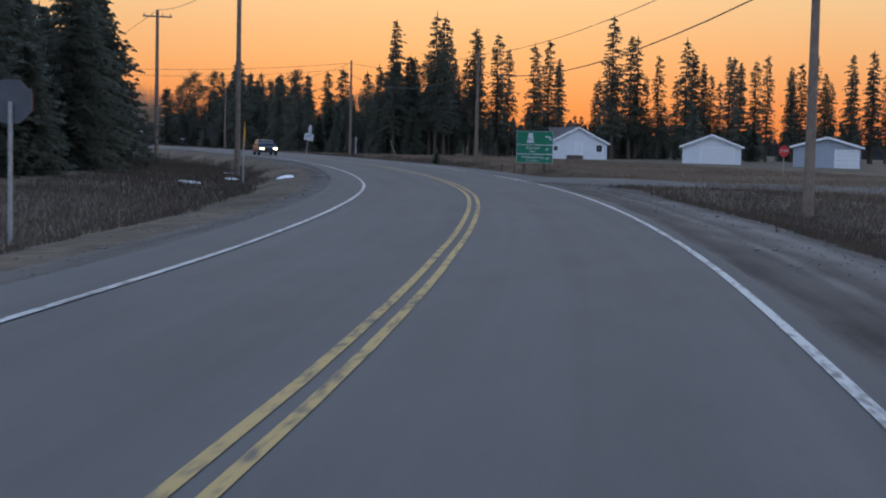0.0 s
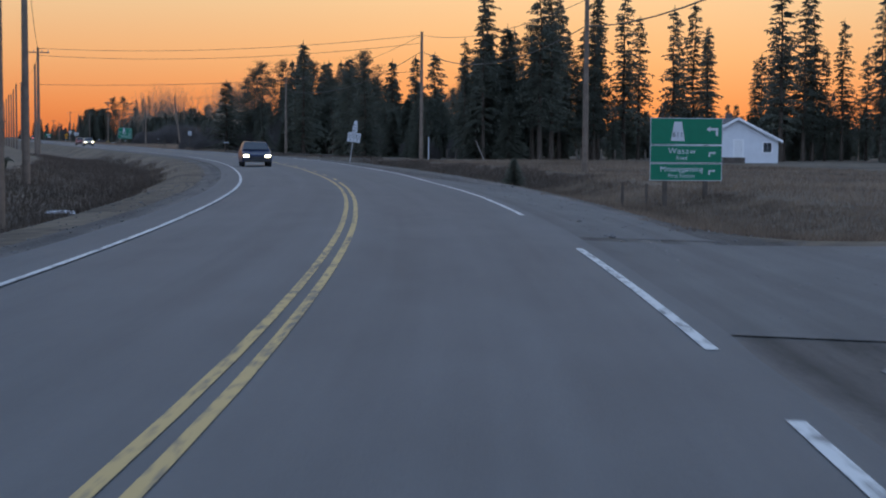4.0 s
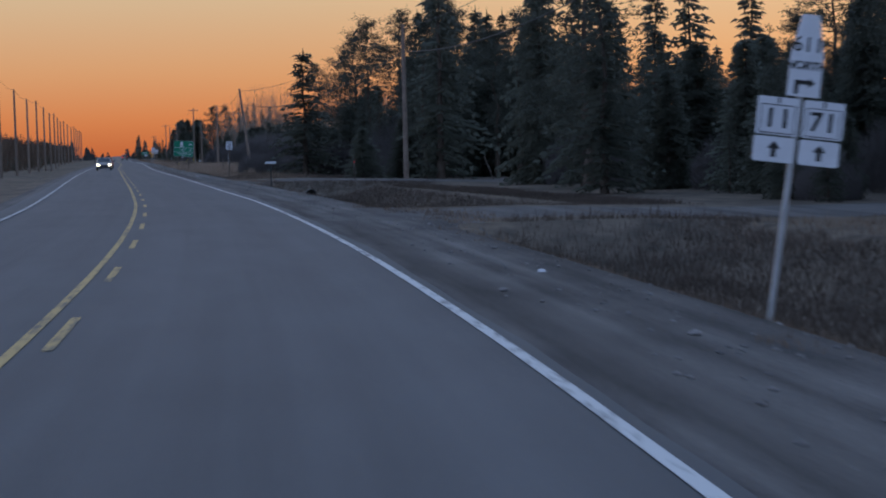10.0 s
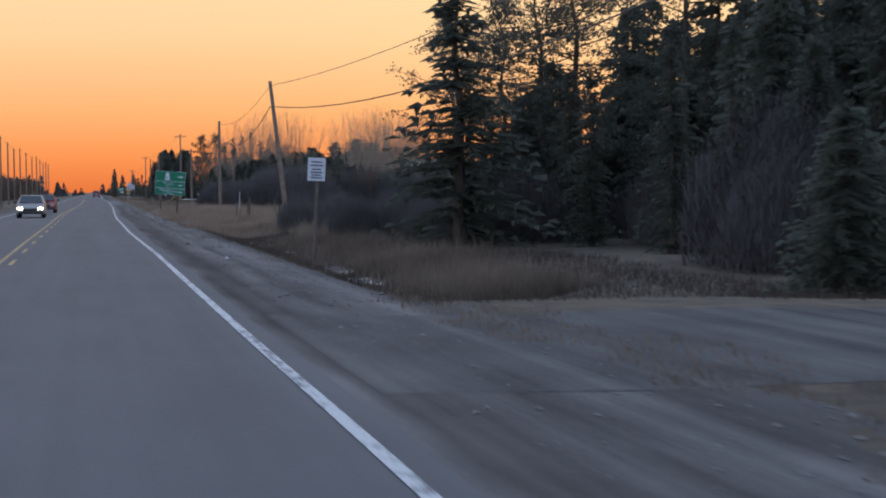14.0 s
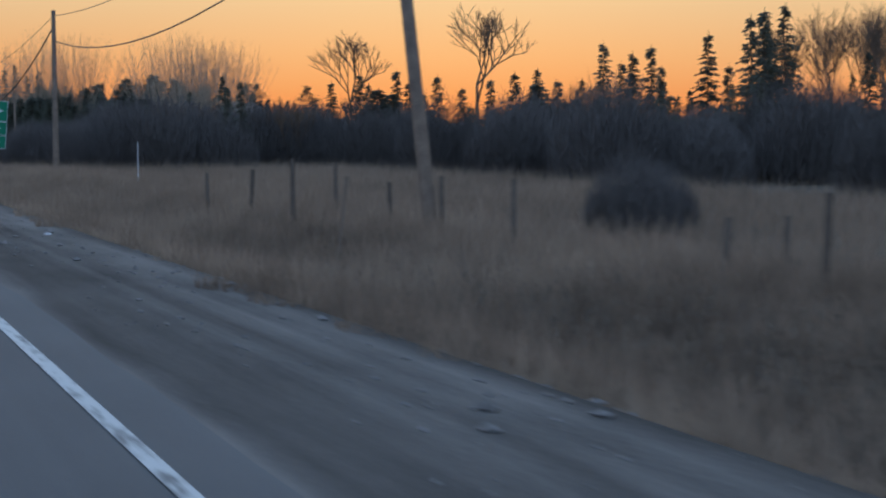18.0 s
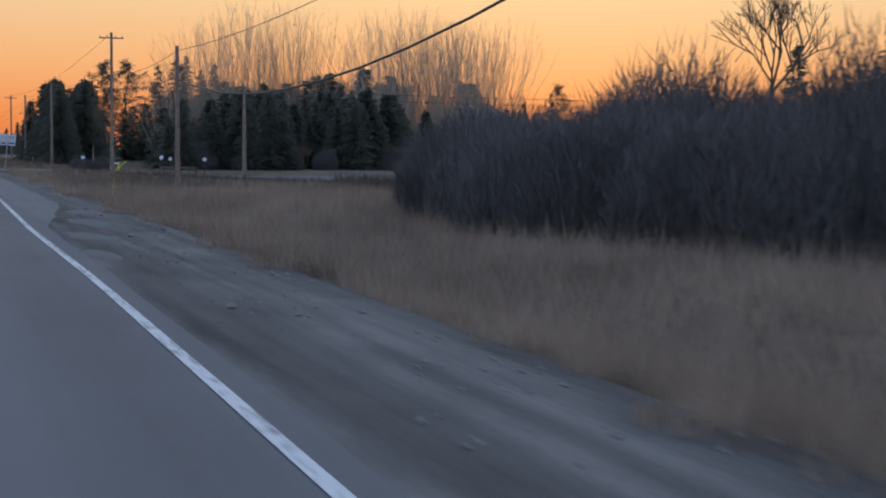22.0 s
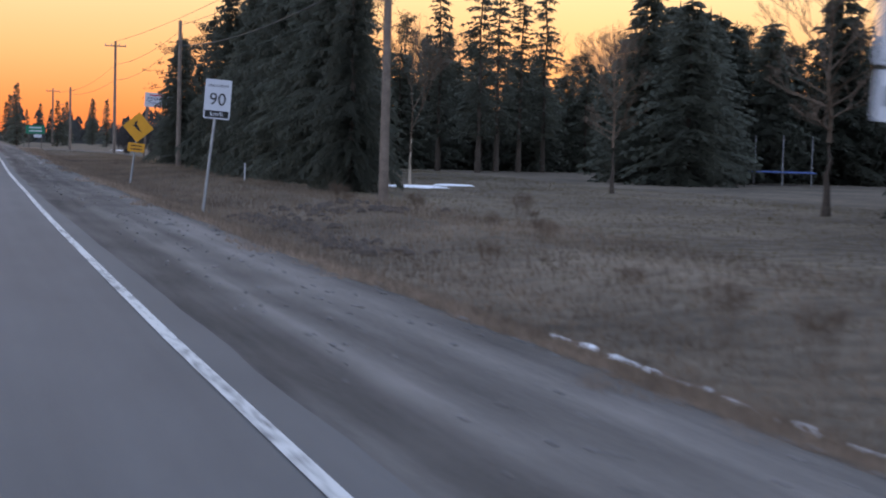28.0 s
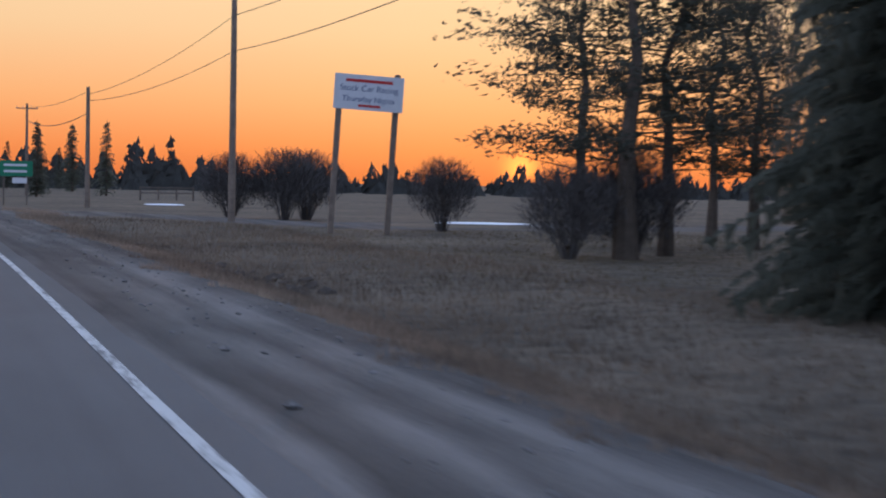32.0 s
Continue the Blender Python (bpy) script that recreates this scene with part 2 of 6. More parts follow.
M = dict(
    asphalt=streaked("asphalt", (0.082, 0.084, 0.089), (0.094, 0.096, 0.1), 0.75, 0.12, 0.25, 40),
    old_asphalt=streaked("old_asphalt", (0.078, 0.078, 0.08), (0.1, 0.1, 0.1), 0.85, 0.15, 0.3, 30),
    white_line=worn_paint("white_line", (0.52, 0.52, 0.51), (0.17, 0.17, 0.17), 0.455),
    yellow_line=worn_paint("yellow_line", (0.43, 0.305, 0.125), (0.13, 0.115, 0.09), 0.455),
    gravel=streaked("gravel", (0.052, 0.05, 0.05), (0.1, 0.093, 0.088), 0.95, 0.35, 0.9, 16),
    tracked_gravel=banded("tracked_gravel", (0.078, 0.074, 0.072), (0.125, 0.115, 0.108), 0.95, 0.5, 0.9, 16,
                          [(1.8, 1.0), (2.05, 0.95), (2.3, 0.45), (2.75, 0.55), (3.15, 1.0), (3.45, 0.62), (3.85, 1.0), (4.3, 0.92), (4.75, 0.48), (5.1, 0.55), (5.6, 0.85)]),
    pale_asphalt=streaked("pale_asphalt", (0.115, 0.115, 0.115), (0.14, 0.138, 0.135), 0.85, 0.12, 0.3, 30),
    dull_straw=material("dull_straw", (0.13, 0.1, 0.078), 0.9, vary=0.45, scale=0.12, tint=(0.2, 0.155, 0.118)),
    earth=material("earth", (0.07, 0.058, 0.044), 0.95, vary=0.45, scale=0.16, bump=0.8, bump_scale=9, tint=(0.11, 0.087, 0.064)),
    straw=material("straw", (0.215, 0.162, 0.125), 0.9, vary=0.45, scale=0.12, tint=(0.29, 0.225, 0.172)),
    needle=material("needle", (0.1, 0.11, 0.086), 0.95, vary=0.25, scale=0.8, tint=(0.112, 0.118, 0.096), per_object=0.25, spec=0.06),
    needle_pine=material("needle_pine", (0.085, 0.092, 0.075), 0.95, vary=0.4, scale=0.8, per_object=0.2, spec=0.06),
    bark=material("bark", (0.075, 0.058, 0.045), 0.9, vary=0.35, scale=4, bump=0.6, bump_scale=18, per_object=0.2),
    pale_bark=material("pale_bark", (0.3, 0.24, 0.18), 0.85, vary=0.3, scale=4, per_object=0.2),
    twig=material("twig", (0.12, 0.085, 0.06), 0.9, vary=0.25, scale=3, per_object=0.2),
    dark_twig=material("dark_twig", (0.09, 0.082, 0.08), 0.9, vary=0.25, scale=3, per_object=0.2),
    dark_grass=material("dark_grass", (0.085, 0.068, 0.056), 0.9, vary=0.3, scale=0.12),
    lawn_grass=material("lawn_grass", (0.13, 0.105, 0.055), 0.9, vary=0.3, scale=0.3),
    pole_wood=material("pole_wood", (0.16, 0.125, 0.1), 0.85, vary=0.35, scale=3, bump=0.5, bump_scale=22, per_object=0.15),
    post_wood=material("post_wood", (0.11, 0.09, 0.075), 0.9, vary=0.35, scale=4, bump=0.5, bump_scale=25, per_object=0.2),
    wire=material("wire", (0.05, 0.05, 0.05), 0.6, vary=0.1),
    porcelain=material("porcelain", (0.35, 0.32, 0.3), 0.3, vary=0.1),
    galvanized=material("galvanized", (0.32, 0.33, 0.34), 0.5, 0.7, vary=0.2, scale=8),
    sign_white=material("sign_white", (0.52, 0.53, 0.56), 0.5, vary=0.06, scale=4),
    sign_green=material("sign_green", (0.007, 0.150, 0.079), 0.45, vary=0.08, scale=3),
    sign_yellow=material("sign_yellow", (0.62, 0.28, 0.018), 0.45, vary=0.08, scale=3),
    sign_red=material("sign_red", (0.45, 0.03, 0.03), 0.45, vary=0.08, scale=3),
    sign_black=material("sign_black", (0.015, 0.015, 0.015), 0.6, vary=0.1),
    sign_blue=material("sign_blue", (0.05, 0.07, 0.16), 0.6, vary=0.1),
    sign_back=material("sign_back", (0.09, 0.09, 0.1), 0.55, 0.5, vary=0.15),
    marker_yellow=material("marker_yellow", (0.6, 0.46, 0.04), 0.6, vary=0.15),
    siding=material("siding", (0.62, 0.63, 0.66), 0.7, vary=0.08, scale=1.5),
    siding_grey=material("siding_grey", (0.3, 0.33, 0.37), 0.7, vary=0.12, scale=1.5),
    roof=material("roof", (0.1, 0.09, 0.088), 0.9, vary=0.25, scale=1.2, bump=0.4, bump_scale=12),
    roof_metal=material("roof_metal", (0.4, 0.42, 0.45), 0.45, 0.3, vary=0.12, scale=1),
    trim_white=material("trim_white", (0.75, 0.75, 0.76), 0.6, vary=0.06),
    door_white=material("door_white", (0.66, 0.66, 0.67), 0.6, vary=0.08),
    snow=material("snow", (0.78, 0.8, 0.84), 0.6, vary=0.1, scale=1.5, bump=0.3, bump_scale=8),
    rubber=material("rubber", (0.018, 0.018, 0.018), 0.85, vary=0.2),
    steel=material("steel", (0.3, 0.3, 0.31), 0.4, 0.9, vary=0.1),
    dark_plastic=material("dark_plastic", (0.03, 0.03, 0.032), 0.6, vary=0.15),
    grime=material("grime", (0.16, 0.14, 0.12), 0.85, vary=0.3, scale=3),
    red_paint=material("red_paint", (0.16, 0.02, 0.025), 0.5, vary=0.3, scale=2, tint=(0.2, 0.06, 0.055)),
    silver_paint=material("silver_paint", (0.3, 0.29, 0.28), 0.45, 0.4, vary=0.15, scale=2),
    blue_paint=material("blue_paint", (0.02, 0.03, 0.07), 0.35, 0.3, vary=0.15),
    tan_cover=material("tan_cover", (0.27, 0.25, 0.225), 0.85, vary=0.18, scale=4),
    tinted_glass=material("tinted_glass", (0.02, 0.022, 0.025), 0.15, vary=0.1, spec=0.6),
    dusty_glass=material("dusty_glass", (0.09, 0.085, 0.08), 0.5, vary=0.3, scale=3),
    tail_lamp=glow("tail_lamp", (1.0, 0.05, 0.04), 2.5),
    head_lamp=glow("head_lamp", (1.0, 0.85, 0.5), 12.0),
    tractor_red=material("tractor_red", (0.11, 0.018, 0.018), 0.6, vary=0.2),
    plate=material("plate", (0.5, 0.42, 0.38), 0.6, vary=0.15),
    far_wood=material("far_wood", (0.05, 0.052, 0.05), 0.95, vary=0.3, scale=0.05),
    pipe=material("pipe", (0.05, 0.05, 0.05), 0.75, 0.3, vary=0.3),
    barn_board=material("barn_board", (0.11, 0.115, 0.13), 0.8, vary=0.2, scale=1.0),
    barn_red=material("barn_red", (0.06, 0.018, 0.018), 0.85, vary=0.25, scale=1.0),
    trampoline_blue=material("trampoline_blue", (0.06, 0.1, 0.25), 0.6, vary=0.15),
    stone=material("stone", (0.16, 0.15, 0.145), 0.9, vary=0.5, scale=1.7),
    clod=material("clod", (0.075, 0.06, 0.05), 0.95, vary=0.45, scale=1.4, bump=0.6, bump_scale=20),
)


def let_through(name, amount):
    """Thin needles, blades and twigs pass part of the light on."""
    nt = M[name].node_tree
    bs = nt.nodes["Principled BSDF"]
    tr, mx = nt.nodes.new("ShaderNodeBsdfTranslucent"), nt.nodes.new("ShaderNodeMixShader")
    nt.links.new(bs.inputs["Base Color"].links[0].from_socket, tr.inputs["Color"])
    mx.inputs[0].default_value = amount
    nt.links.new(bs.outputs[0], mx.inputs[1])
    nt.links.new(tr.outputs[0], mx.inputs[2])
    nt.links.new(mx.outputs[0], nt.nodes["Material Output"].inputs["Surface"])


for kind_of in ("needle", "needle_pine", "straw", "dull_straw", "dark_grass", "lawn_grass"):
    let_through(kind_of, 0.4)
glass = bpy.data.materials.new("window_glass")
glass.use_nodes = True
gb = glass.node_tree.nodes["Principled BSDF"]
gb.inputs["Base Color"].default_value, gb.inputs["Roughness"].default_value = (0.03, 0.035, 0.04, 1), 0.08
M["window_glass"] = glass
water = bpy.data.materials.new("ditch_water")
water.use_nodes = True
wb = water.node_tree.nodes["Principled BSDF"]
wb.inputs["Base Color"].default_value, wb.inputs["Roughness"].default_value = (0.02, 0.022, 0.025, 1), 0.03
wt = water.node_tree
# pale blotches put the sky's shine on the water into its colour
sheen_noise = wt.nodes.new("ShaderNodeTexNoise")
sheen_noise.inputs["Scale"].default_value, sheen_noise.inputs["Detail"].default_value = 5.0, 5.0
place = wt.nodes.new("ShaderNodeTexCoord")
wt.links.new(place.outputs["Object"], sheen_noise.inputs["Vector"])
sheen_ramp = wt.nodes.new("ShaderNodeValToRGB")
sheen_ramp.color_ramp.elements[0].position, sheen_ramp.color_ramp.elements[0].color = 0.44, (0.02, 0.022, 0.025, 1)
sheen_ramp.color_ramp.elements[1].position, sheen_ramp.color_ramp.elements[1].color = 0.56, (0.55, 0.57, 0.6, 1)
wt.links.new(sheen_noise.outputs["Fac"], sheen_ramp.inputs[0])
wt.links.new(sheen_ramp.outputs[0], wb.inputs["Base Color"])
wt.links.new(sheen_ramp.outputs[0], wb.inputs["Roughness"])
M["ditch_water"] = water


# ---- mesh helpers ----
def mesh_ob(name, verts, faces, mat, parent=None, label=""):
    me = bpy.data.meshes.new(name)
    me.from_pydata(verts, [], faces)
    me.materials.append(mat)
    me.update()
    ob = new(name, me)
    if parent:
        ob.parent = parent
    if label:
        ob["label"] = label
    return ob


def part(name, bm, mat, parent=None, label="", smooth=False):
    me = bpy.data.meshes.new(name)
    bm.normal_update()
    bm.to_mesh(me)
    bm.free()
    me.materials.append(mat)
    if smooth:
        for p in me.polygons:
            p.use_smooth = True
    ob = new(name, me)
    if parent:
        ob.parent = parent
    if label:
        ob["label"] = label
    return ob


def thing(name, label, category, m=None, group="", kind=""):
    ob = new(name)
    ob.empty_display_size = 0.2
    if m is not None:
        ob.matrix_world = m
    return tagged(ob, label, category, group, kind)


def box(bm, c, s, bevel=0.0, m=None):
    r = bmesh.ops.create_cube(bm, size=1.0, matrix=Matrix.Translation(c) @ Matrix.Diagonal((*s, 1)))
    if bevel:
        ed = {e for v in r["verts"] for e in v.link_edges}
        r2 = bmesh.ops.bevel(bm, geom=list(ed), offset=bevel, segments=2, profile=0.5, affect="EDGES")
        vs = list({v for f in r2["faces"] for v in f.verts} | {v for v in r["verts"] if v.is_valid})
    else:
        vs = r["verts"]
    if m is not None:
        bmesh.ops.transform(bm, matrix=m, verts=vs)
    return vs


def boxed(name, c, s, mat, parent=None, label="", bevel=0.0, m=None):
    bm = bmesh.new()
    box(bm, c, s, bevel, m)
    return part(name, bm, mat, parent, label)


def rod(bm, a, b, r1, r2=None, seg=8):
    a, b = Vector(a), Vector(b)
    d = b - a
    m = Matrix.Translation((a + b) / 2) @ d.to_track_quat("Z", "Y").to_matrix().to_4x4()
    return bmesh.ops.create_cone(bm, cap_ends=True, segments=seg, radius1=r1, radius2=r1 if r2 is None else r2, depth=d.length, matrix=m)["verts"]


def prism(bm, outline, y0, y1):
    """A plate from an outline in x and z, between y0 and y1."""
    f = [bm.verts.new((x, y0, z)) for x, z in outline]
    b = [bm.verts.new((x, y1, z)) for x, z in outline]
    n = len(f)
    bm.faces.new(f)
    bm.faces.new(b[::-1])
    for i in range(n):
        bm.faces.new((f[i], b[i], b[(i + 1) % n], f[(i + 1) % n]))
    bmesh.ops.recalc_face_normals(bm, faces=bm.faces)


def words(text, size, loc, mat, parent, name="lettering", spacing=1.0):
    """Raised lettering that faces -y."""
    cu = bpy.data.curves.new(name, "FONT")
    cu.body, cu.size, cu.align_x, cu.align_y, cu.extrude, cu.space_character = text, size, "CENTER", "CENTER", 0.002, spacing
    cu.materials.append(mat)
    ob = new(name, cu)
    ob.parent = parent
    ob.matrix_local = pose(*loc, 90, 0, 0)
    return ob


# ---- the road's line: places along the lane's middle ----
LANE = [(-14.34, -22.08), (-1.87, 0.8), (9.41, 23.11), (19.01, 46.18), (26.6, 69.98), (32.53, 94.27), (36.83, 118.89), (39.99, 143.69), (41.96, 168.62), (42.82, 193.61), (42.85, 218.61), (42.66, 243.61), (42.51, 273.61), (42.44, 303.61), (42.32, 333.61), (42.52, 363.61), (42.73, 393.61), (42.79, 423.61), (42.77, 453.61), (42.68, 483.61), (42.44, 513.61), (42.19, 543.61), (42.16, 573.61), (42.38, 603.61), (42.71, 633.61)]
_first, _last = Vector((*LANE[0], 0)), Vector((*LANE[-1], 0))
_back = (_first - Vector((*LANE[1], 0))).normalized()
_line = [_first + _back * k for k in (1500, 900, 500, 250, 120, 60, 30)] + [Vector((x, y, 0)) for x, y in LANE]
_line += [_last + Vector((0, k, 0)) for k in (30, 60, 120, 250, 500, 1000, 1900)]
_dense = []
for _i in range(len(_line) - 1):
    _p = [_line[max(0, min(len(_line) - 1, _i + k))] for k in (-1, 0, 1, 2)]
    _l = [max(1e-6, (_p[k + 1] - _p[k]).length) for k in range(3)]
    _m1 = ((_p[1] - _p[0]) / _l[0] + (_p[2] - _p[1]) / _l[1]) / 2 * _l[1]
    _m2 = ((_p[2] - _p[1]) / _l[1] + (_p[3] - _p[2]) / _l[2]) / 2 * _l[1]
    _n = max(2, int(_l[1] / 2))
    for _k in range(_n):
        _t = _k / _n
        _dense.append(_p[1] * (2 * _t**3 - 3 * _t**2 + 1) + _m1 * (_t**3 - 2 * _t**2 + _t) + _p[2] * (3 * _t**2 - 2 * _t**3) + _m2 * (_t**3 - _t**2))
_dx, _dy = np.array([p.x for p in _dense]), np.array([p.y for p in _dense])
_ds = np.concatenate([[0], np.cumsum(np.hypot(np.diff(_dx), np.diff(_dy)))])
_ds -= _ds[int(np.argmin(np.hypot(_dx - LANE[1][0], _dy - LANE[1][1])))]
_s = np.arange(-1500, 2400, 1.0)
_x, _y = np.interp(_s, _ds, _dx), np.interp(_s, _ds, _dy)
_h = np.arctan2(-np.gradient(_x), np.gradient(_y))
_h = np.convolve(np.pad(_h, 6, mode="edge"), np.ones(13) / 13, mode="valid")


def on_road(s, lat, z=0.0):
    """A place s metres along the lane's middle and lat metres to its right."""
    x, y, a = np.interp(s, _s, _x), np.interp(s, _s, _y), np.interp(s, _s, _h)
    return (float(x + lat * math.cos(a)), float(y + lat * math.sin(a)), z)


def heading(s):
    return float(np.degrees(np.interp(s, _s, _h)))


def road_of(x, y):
    j = int(((_x - x) ** 2 + (_y - y) ** 2).argmin())
    a = _h[j]
    return float(_s[j]), float((x - _x[j]) * math.cos(a) + (y - _y[j]) * math.sin(a))


def field_level(s):
    return float(np.interp(s, [0, 150, 210, 260, 430, 455, 486, 500, 540, 700], [-0.3, -0.2, -0.35, -0.55, -0.6, -1.25, -1.3, -0.7, -0.45, -0.5]))


def ditch_level(s):
    return float(np.interp(s, [0, 90, 110, 200, 240, 430, 455, 486, 500, 520, 640, 700], [-0.5, -0.7, -0.8, -1.1, -1.0, -1.0, -1.4, -1.45, -1.0, -0.75, -0.6, -0.5]))


def ground_at(s, lat):
    """Height of the ground: crowned road, shoulders, ditches and fields."""
    f, d = field_level(s), ditch_level(s)
    z = float(np.interp(lat, [-400, -17, -12.5, -10.2, -8.2, -5.6, -1.9, 1.8, 2.4, 4.7, 6.9, 8.6, 11.5, 16, 400],
                        [f, f, d, d, -0.16, -0.05, 0.0, 0.0, -0.02, -0.1, d, d, f + 0.08, f, f]))
    for s0, w, w2, l0, l1 in DRIVES:
        if lat > 2.5:
            k = 1 - min(1, max(0, (abs(s - s0 - (lat - 4) * 0.0) - w) / w2))
            k *= 1 - min(1, max(0, (lat - l0) / (l1 - l0)))
            lvl = -0.08 if lat < 9 else max(z, -0.08 - (lat - 9) * 0.04)
            z = z * (1 - k) + max(z, lvl) * k
    if abs(lat) > 9:
        z += 0.09 * noise.noise((s * 0.13, lat * 0.13, 1.7)) * min(1, (abs(lat) - 9) / 6)
    return z


# driveways and side roads over the ditch: distance, half width, flare, where they start to fade
DRIVES = [(69, 8.5, 8, 60, 90), (193, 5.5, 3, 30, 60), (246, 6.5, 3, 30, 60), (497, 10, 6, 80, 120), (684, 8, 7, 60, 90)]


def ground_z(x, y):
    return ground_at(*road_of(x, y))


# ---- ground, road, shoulders and lines ----
def edge_drift(s):
    """How far the painted edge strays from the lane's even width."""
    return float(np.interp(s, [95, 108, 125, 142, 165, 185, 205, 220, 240, 270, 290, 318, 332, 345, 397, 410, 426, 505, 528, 545, 560, 602, 622, 640],
                           [0, -0.17, 0, 0.03, 0.12, 0.04, -0.02, -0.09, 0, 0, -0.16, -0.19, -0.06, 0, 0, -0.1, 0, 0, -0.1, -0.06, 0, 0, -0.12, -0.1]))


def centre_drift(s):
    return float(np.interp(s, [10, 22, 32, 46, 62, 85, 120, 160, 210, 260], [0, -0.12, -0.06, 0.1, 0.05, -0.12, -0.18, -0.25, -0.2, 0]))


def far_drift(s):
    return float(np.interp(s, [55, 85, 130, 300, 420], [0, -0.3, -0.5, -0.5, 0]))


def strip(name, lats, s0, s1, step, mat, lift, label, dash=None, height=None, ragged=0.0, drift=None, taper=(0.0, 0.0)):
    """A band along the road; lats: its edges; dash: length and gap of the marks; taper: metres over which its ends narrow."""
    verts, faces, flat = [], [], []
    if dash:
        runs, q = [], s0
        while q < s1:
            runs.append((q, q + dash[0]))
            q += dash[0] + dash[1]
    else:
        runs = [(s0, s1)]
    for a, b in runs:
        n = max(2, int(math.ceil((b - a) / step)) + 1)
        base = len(verts)
        for i in range(n):
            s = a + (b - a) * i / (n - 1)
            for j, la in enumerate(lats):
                ends = min([1.0] + [d / q for d, q in ((s - a, taper[0]), (b - s, taper[1])) if q])
                la = lats[0] + (la - lats[0]) * max(0.04, ends) + (drift(s) if drift else 0.0)
                if ragged and j == len(lats) - 1:
                    la += ragged * (noise.noise((s * 0.21, 3.1, 0.0)) + 0.6 * noise.noise((s * 0.9, 7.7, 0.0)))
                z = (height(s, la) if height else ground_at(s, la)) + lift
                verts.append(on_road(s, la, z))
                flat.append((la, s))
        w = len(lats)
        for i in range(n - 1):
            for j in range(w - 1):
                k = base + i * w + j
                faces.append((k, k + 1, k + 1 + w, k + w))
    ob = mesh_ob(name, verts, faces, mat)
    layer = ob.data.uv_layers.new(name="along")
    index = np.empty(len(ob.data.loops), dtype=np.int32)
    ob.data.loops.foreach_get("vertex_index", index)
    layer.data.foreach_set("uv", np.array(flat, dtype=np.float32)[index].ravel())
    return tagged(ob, label, "road marking" if "line" in name else "road", kind="structure")


def build_ground():
    lats = [-1400, -700, -350, -200, -120, -80, -60, -45, -35, -28, -22, -17, -14, -12.5, -11, -10.2, -9.2, -8.2, -7, -5.6, -1.9, 1.8, 2.4, 3.5, 4.7,
            5.4, 6.1, 6.9, 7.8, 8.6, 9.5, 10.5, 11.5, 13, 14.5, 16, 18.5, 21, 24, 28, 33, 40, 50, 62, 78, 100, 140, 220, 400, 800, 1400]
    stations = [-1400, -700, -300, -150, -80, -40] + list(np.arange(-20, 740, 2.5)) + [760, 800, 860, 950, 1100, 1400, 2000, 2500]
    verts, faces = [], []
    for s in stations:
        for la in lats:
            core = max(-70.0, min(90.0, la))
            x, y, _ = on_road(s, core)
            verts.append((x + (la - core), y, ground_at(s, la) - 0.012 if -6.4 < la < 5 else ground_at(s, la)))
    w = len(lats)
    for i in range(len(stations) - 1):
        for j in range(w - 1):
            k = i * w + j
            faces.append((k, k + 1, k + 1 + w, k + w))
    ob = mesh_ob("ground", verts, faces, M["earth"])
    for p in ob.data.polygons:
        p.use_smooth = True
    tagged(ob, "flat brown early-spring fields and ditches", "ground", kind="structure")


build_ground()
strip("gravel_shoulder", [1.9, 2.8, 3.6, 4.4, 4.7, 5.1, 5.5], -60, 740, 1.0, M["tracked_gravel"], 0.004, "grey gravel shoulder with wheel tracks", ragged=0.7)
strip("gravel_shoulder", [2.0, 3.4, 4.9], 740, 1500, 5, M["gravel"], 0.004, "grey gravel shoulder far ahead")
strip("gravel_shoulder", [-8.4, -7, -5.4], -60, 1500, 2.5, M["gravel"], 0.004, "grey gravel shoulder beside the far lane")
strip("road", [-6.3, -3.7, -1.8, 0, 2.02], -300, 2400, 1.25, M["asphalt"], 0.012, "two-lane asphalt highway", ragged=0.06, height=lambda s, la: 0.0 if la > -5 else -0.05)
strip("white_edge_line", [1.68, 1.79], -60, 60, 2.5, M["white_line"], 0.02, "worn white edge line", height=lambda s, la: 0.0, drift=edge_drift)
strip("white_edge_line", [1.68, 1.79], 63, 74, 2.5, M["white_line"], 0.02, "worn white edge line", height=lambda s, la: 0.0, drift=edge_drift)
strip("white_edge_line", [1.68, 1.79], 84, 493, 2.5, M["white_line"], 0.02, "worn white edge line", height=lambda s, la: 0.0, drift=edge_drift)
strip("white_edge_line", [1.68, 1.79], 508, 1500, 2.5, M["white_line"], 0.02, "worn white edge line", height=lambda s, la: 0.0, drift=edge_drift)
strip("white_edge_line", [-5.1, -5.0], -60, 1500, 2.5, M["white_line"], 0.02, "worn white edge line", height=lambda s, la: -0.018, drift=far_drift)
strip("yellow_line", [-1.97, -1.87], -60, 1500, 2.5, M["yellow_line"], 0.02, "worn yellow centre line", height=lambda s, la: 0.0, drift=centre_drift)
strip("yellow_line", [-1.75, -1.65], -60, 108, 2.5, M["yellow_line"], 0.02, "worn yellow centre line", height=lambda s, la: 0.0, drift=centre_drift)
strip("yellow_line", [-1.69, -1.59], 111, 900, 1.5, M["yellow_line"], 0.02, "broken yellow passing line", dash=(2.6, 4.4), height=lambda s, la: 0.0, drift=centre_drift)
strip("side_road", [1.97, 2.6, 3.5, 4.7, 6, 7, 8.6, 10, 12, 15, 20, 30, 45, 60, 80], 490, 505, 2.5, M["old_asphalt"], 0.017, "grey asphalt side road across the ditch")
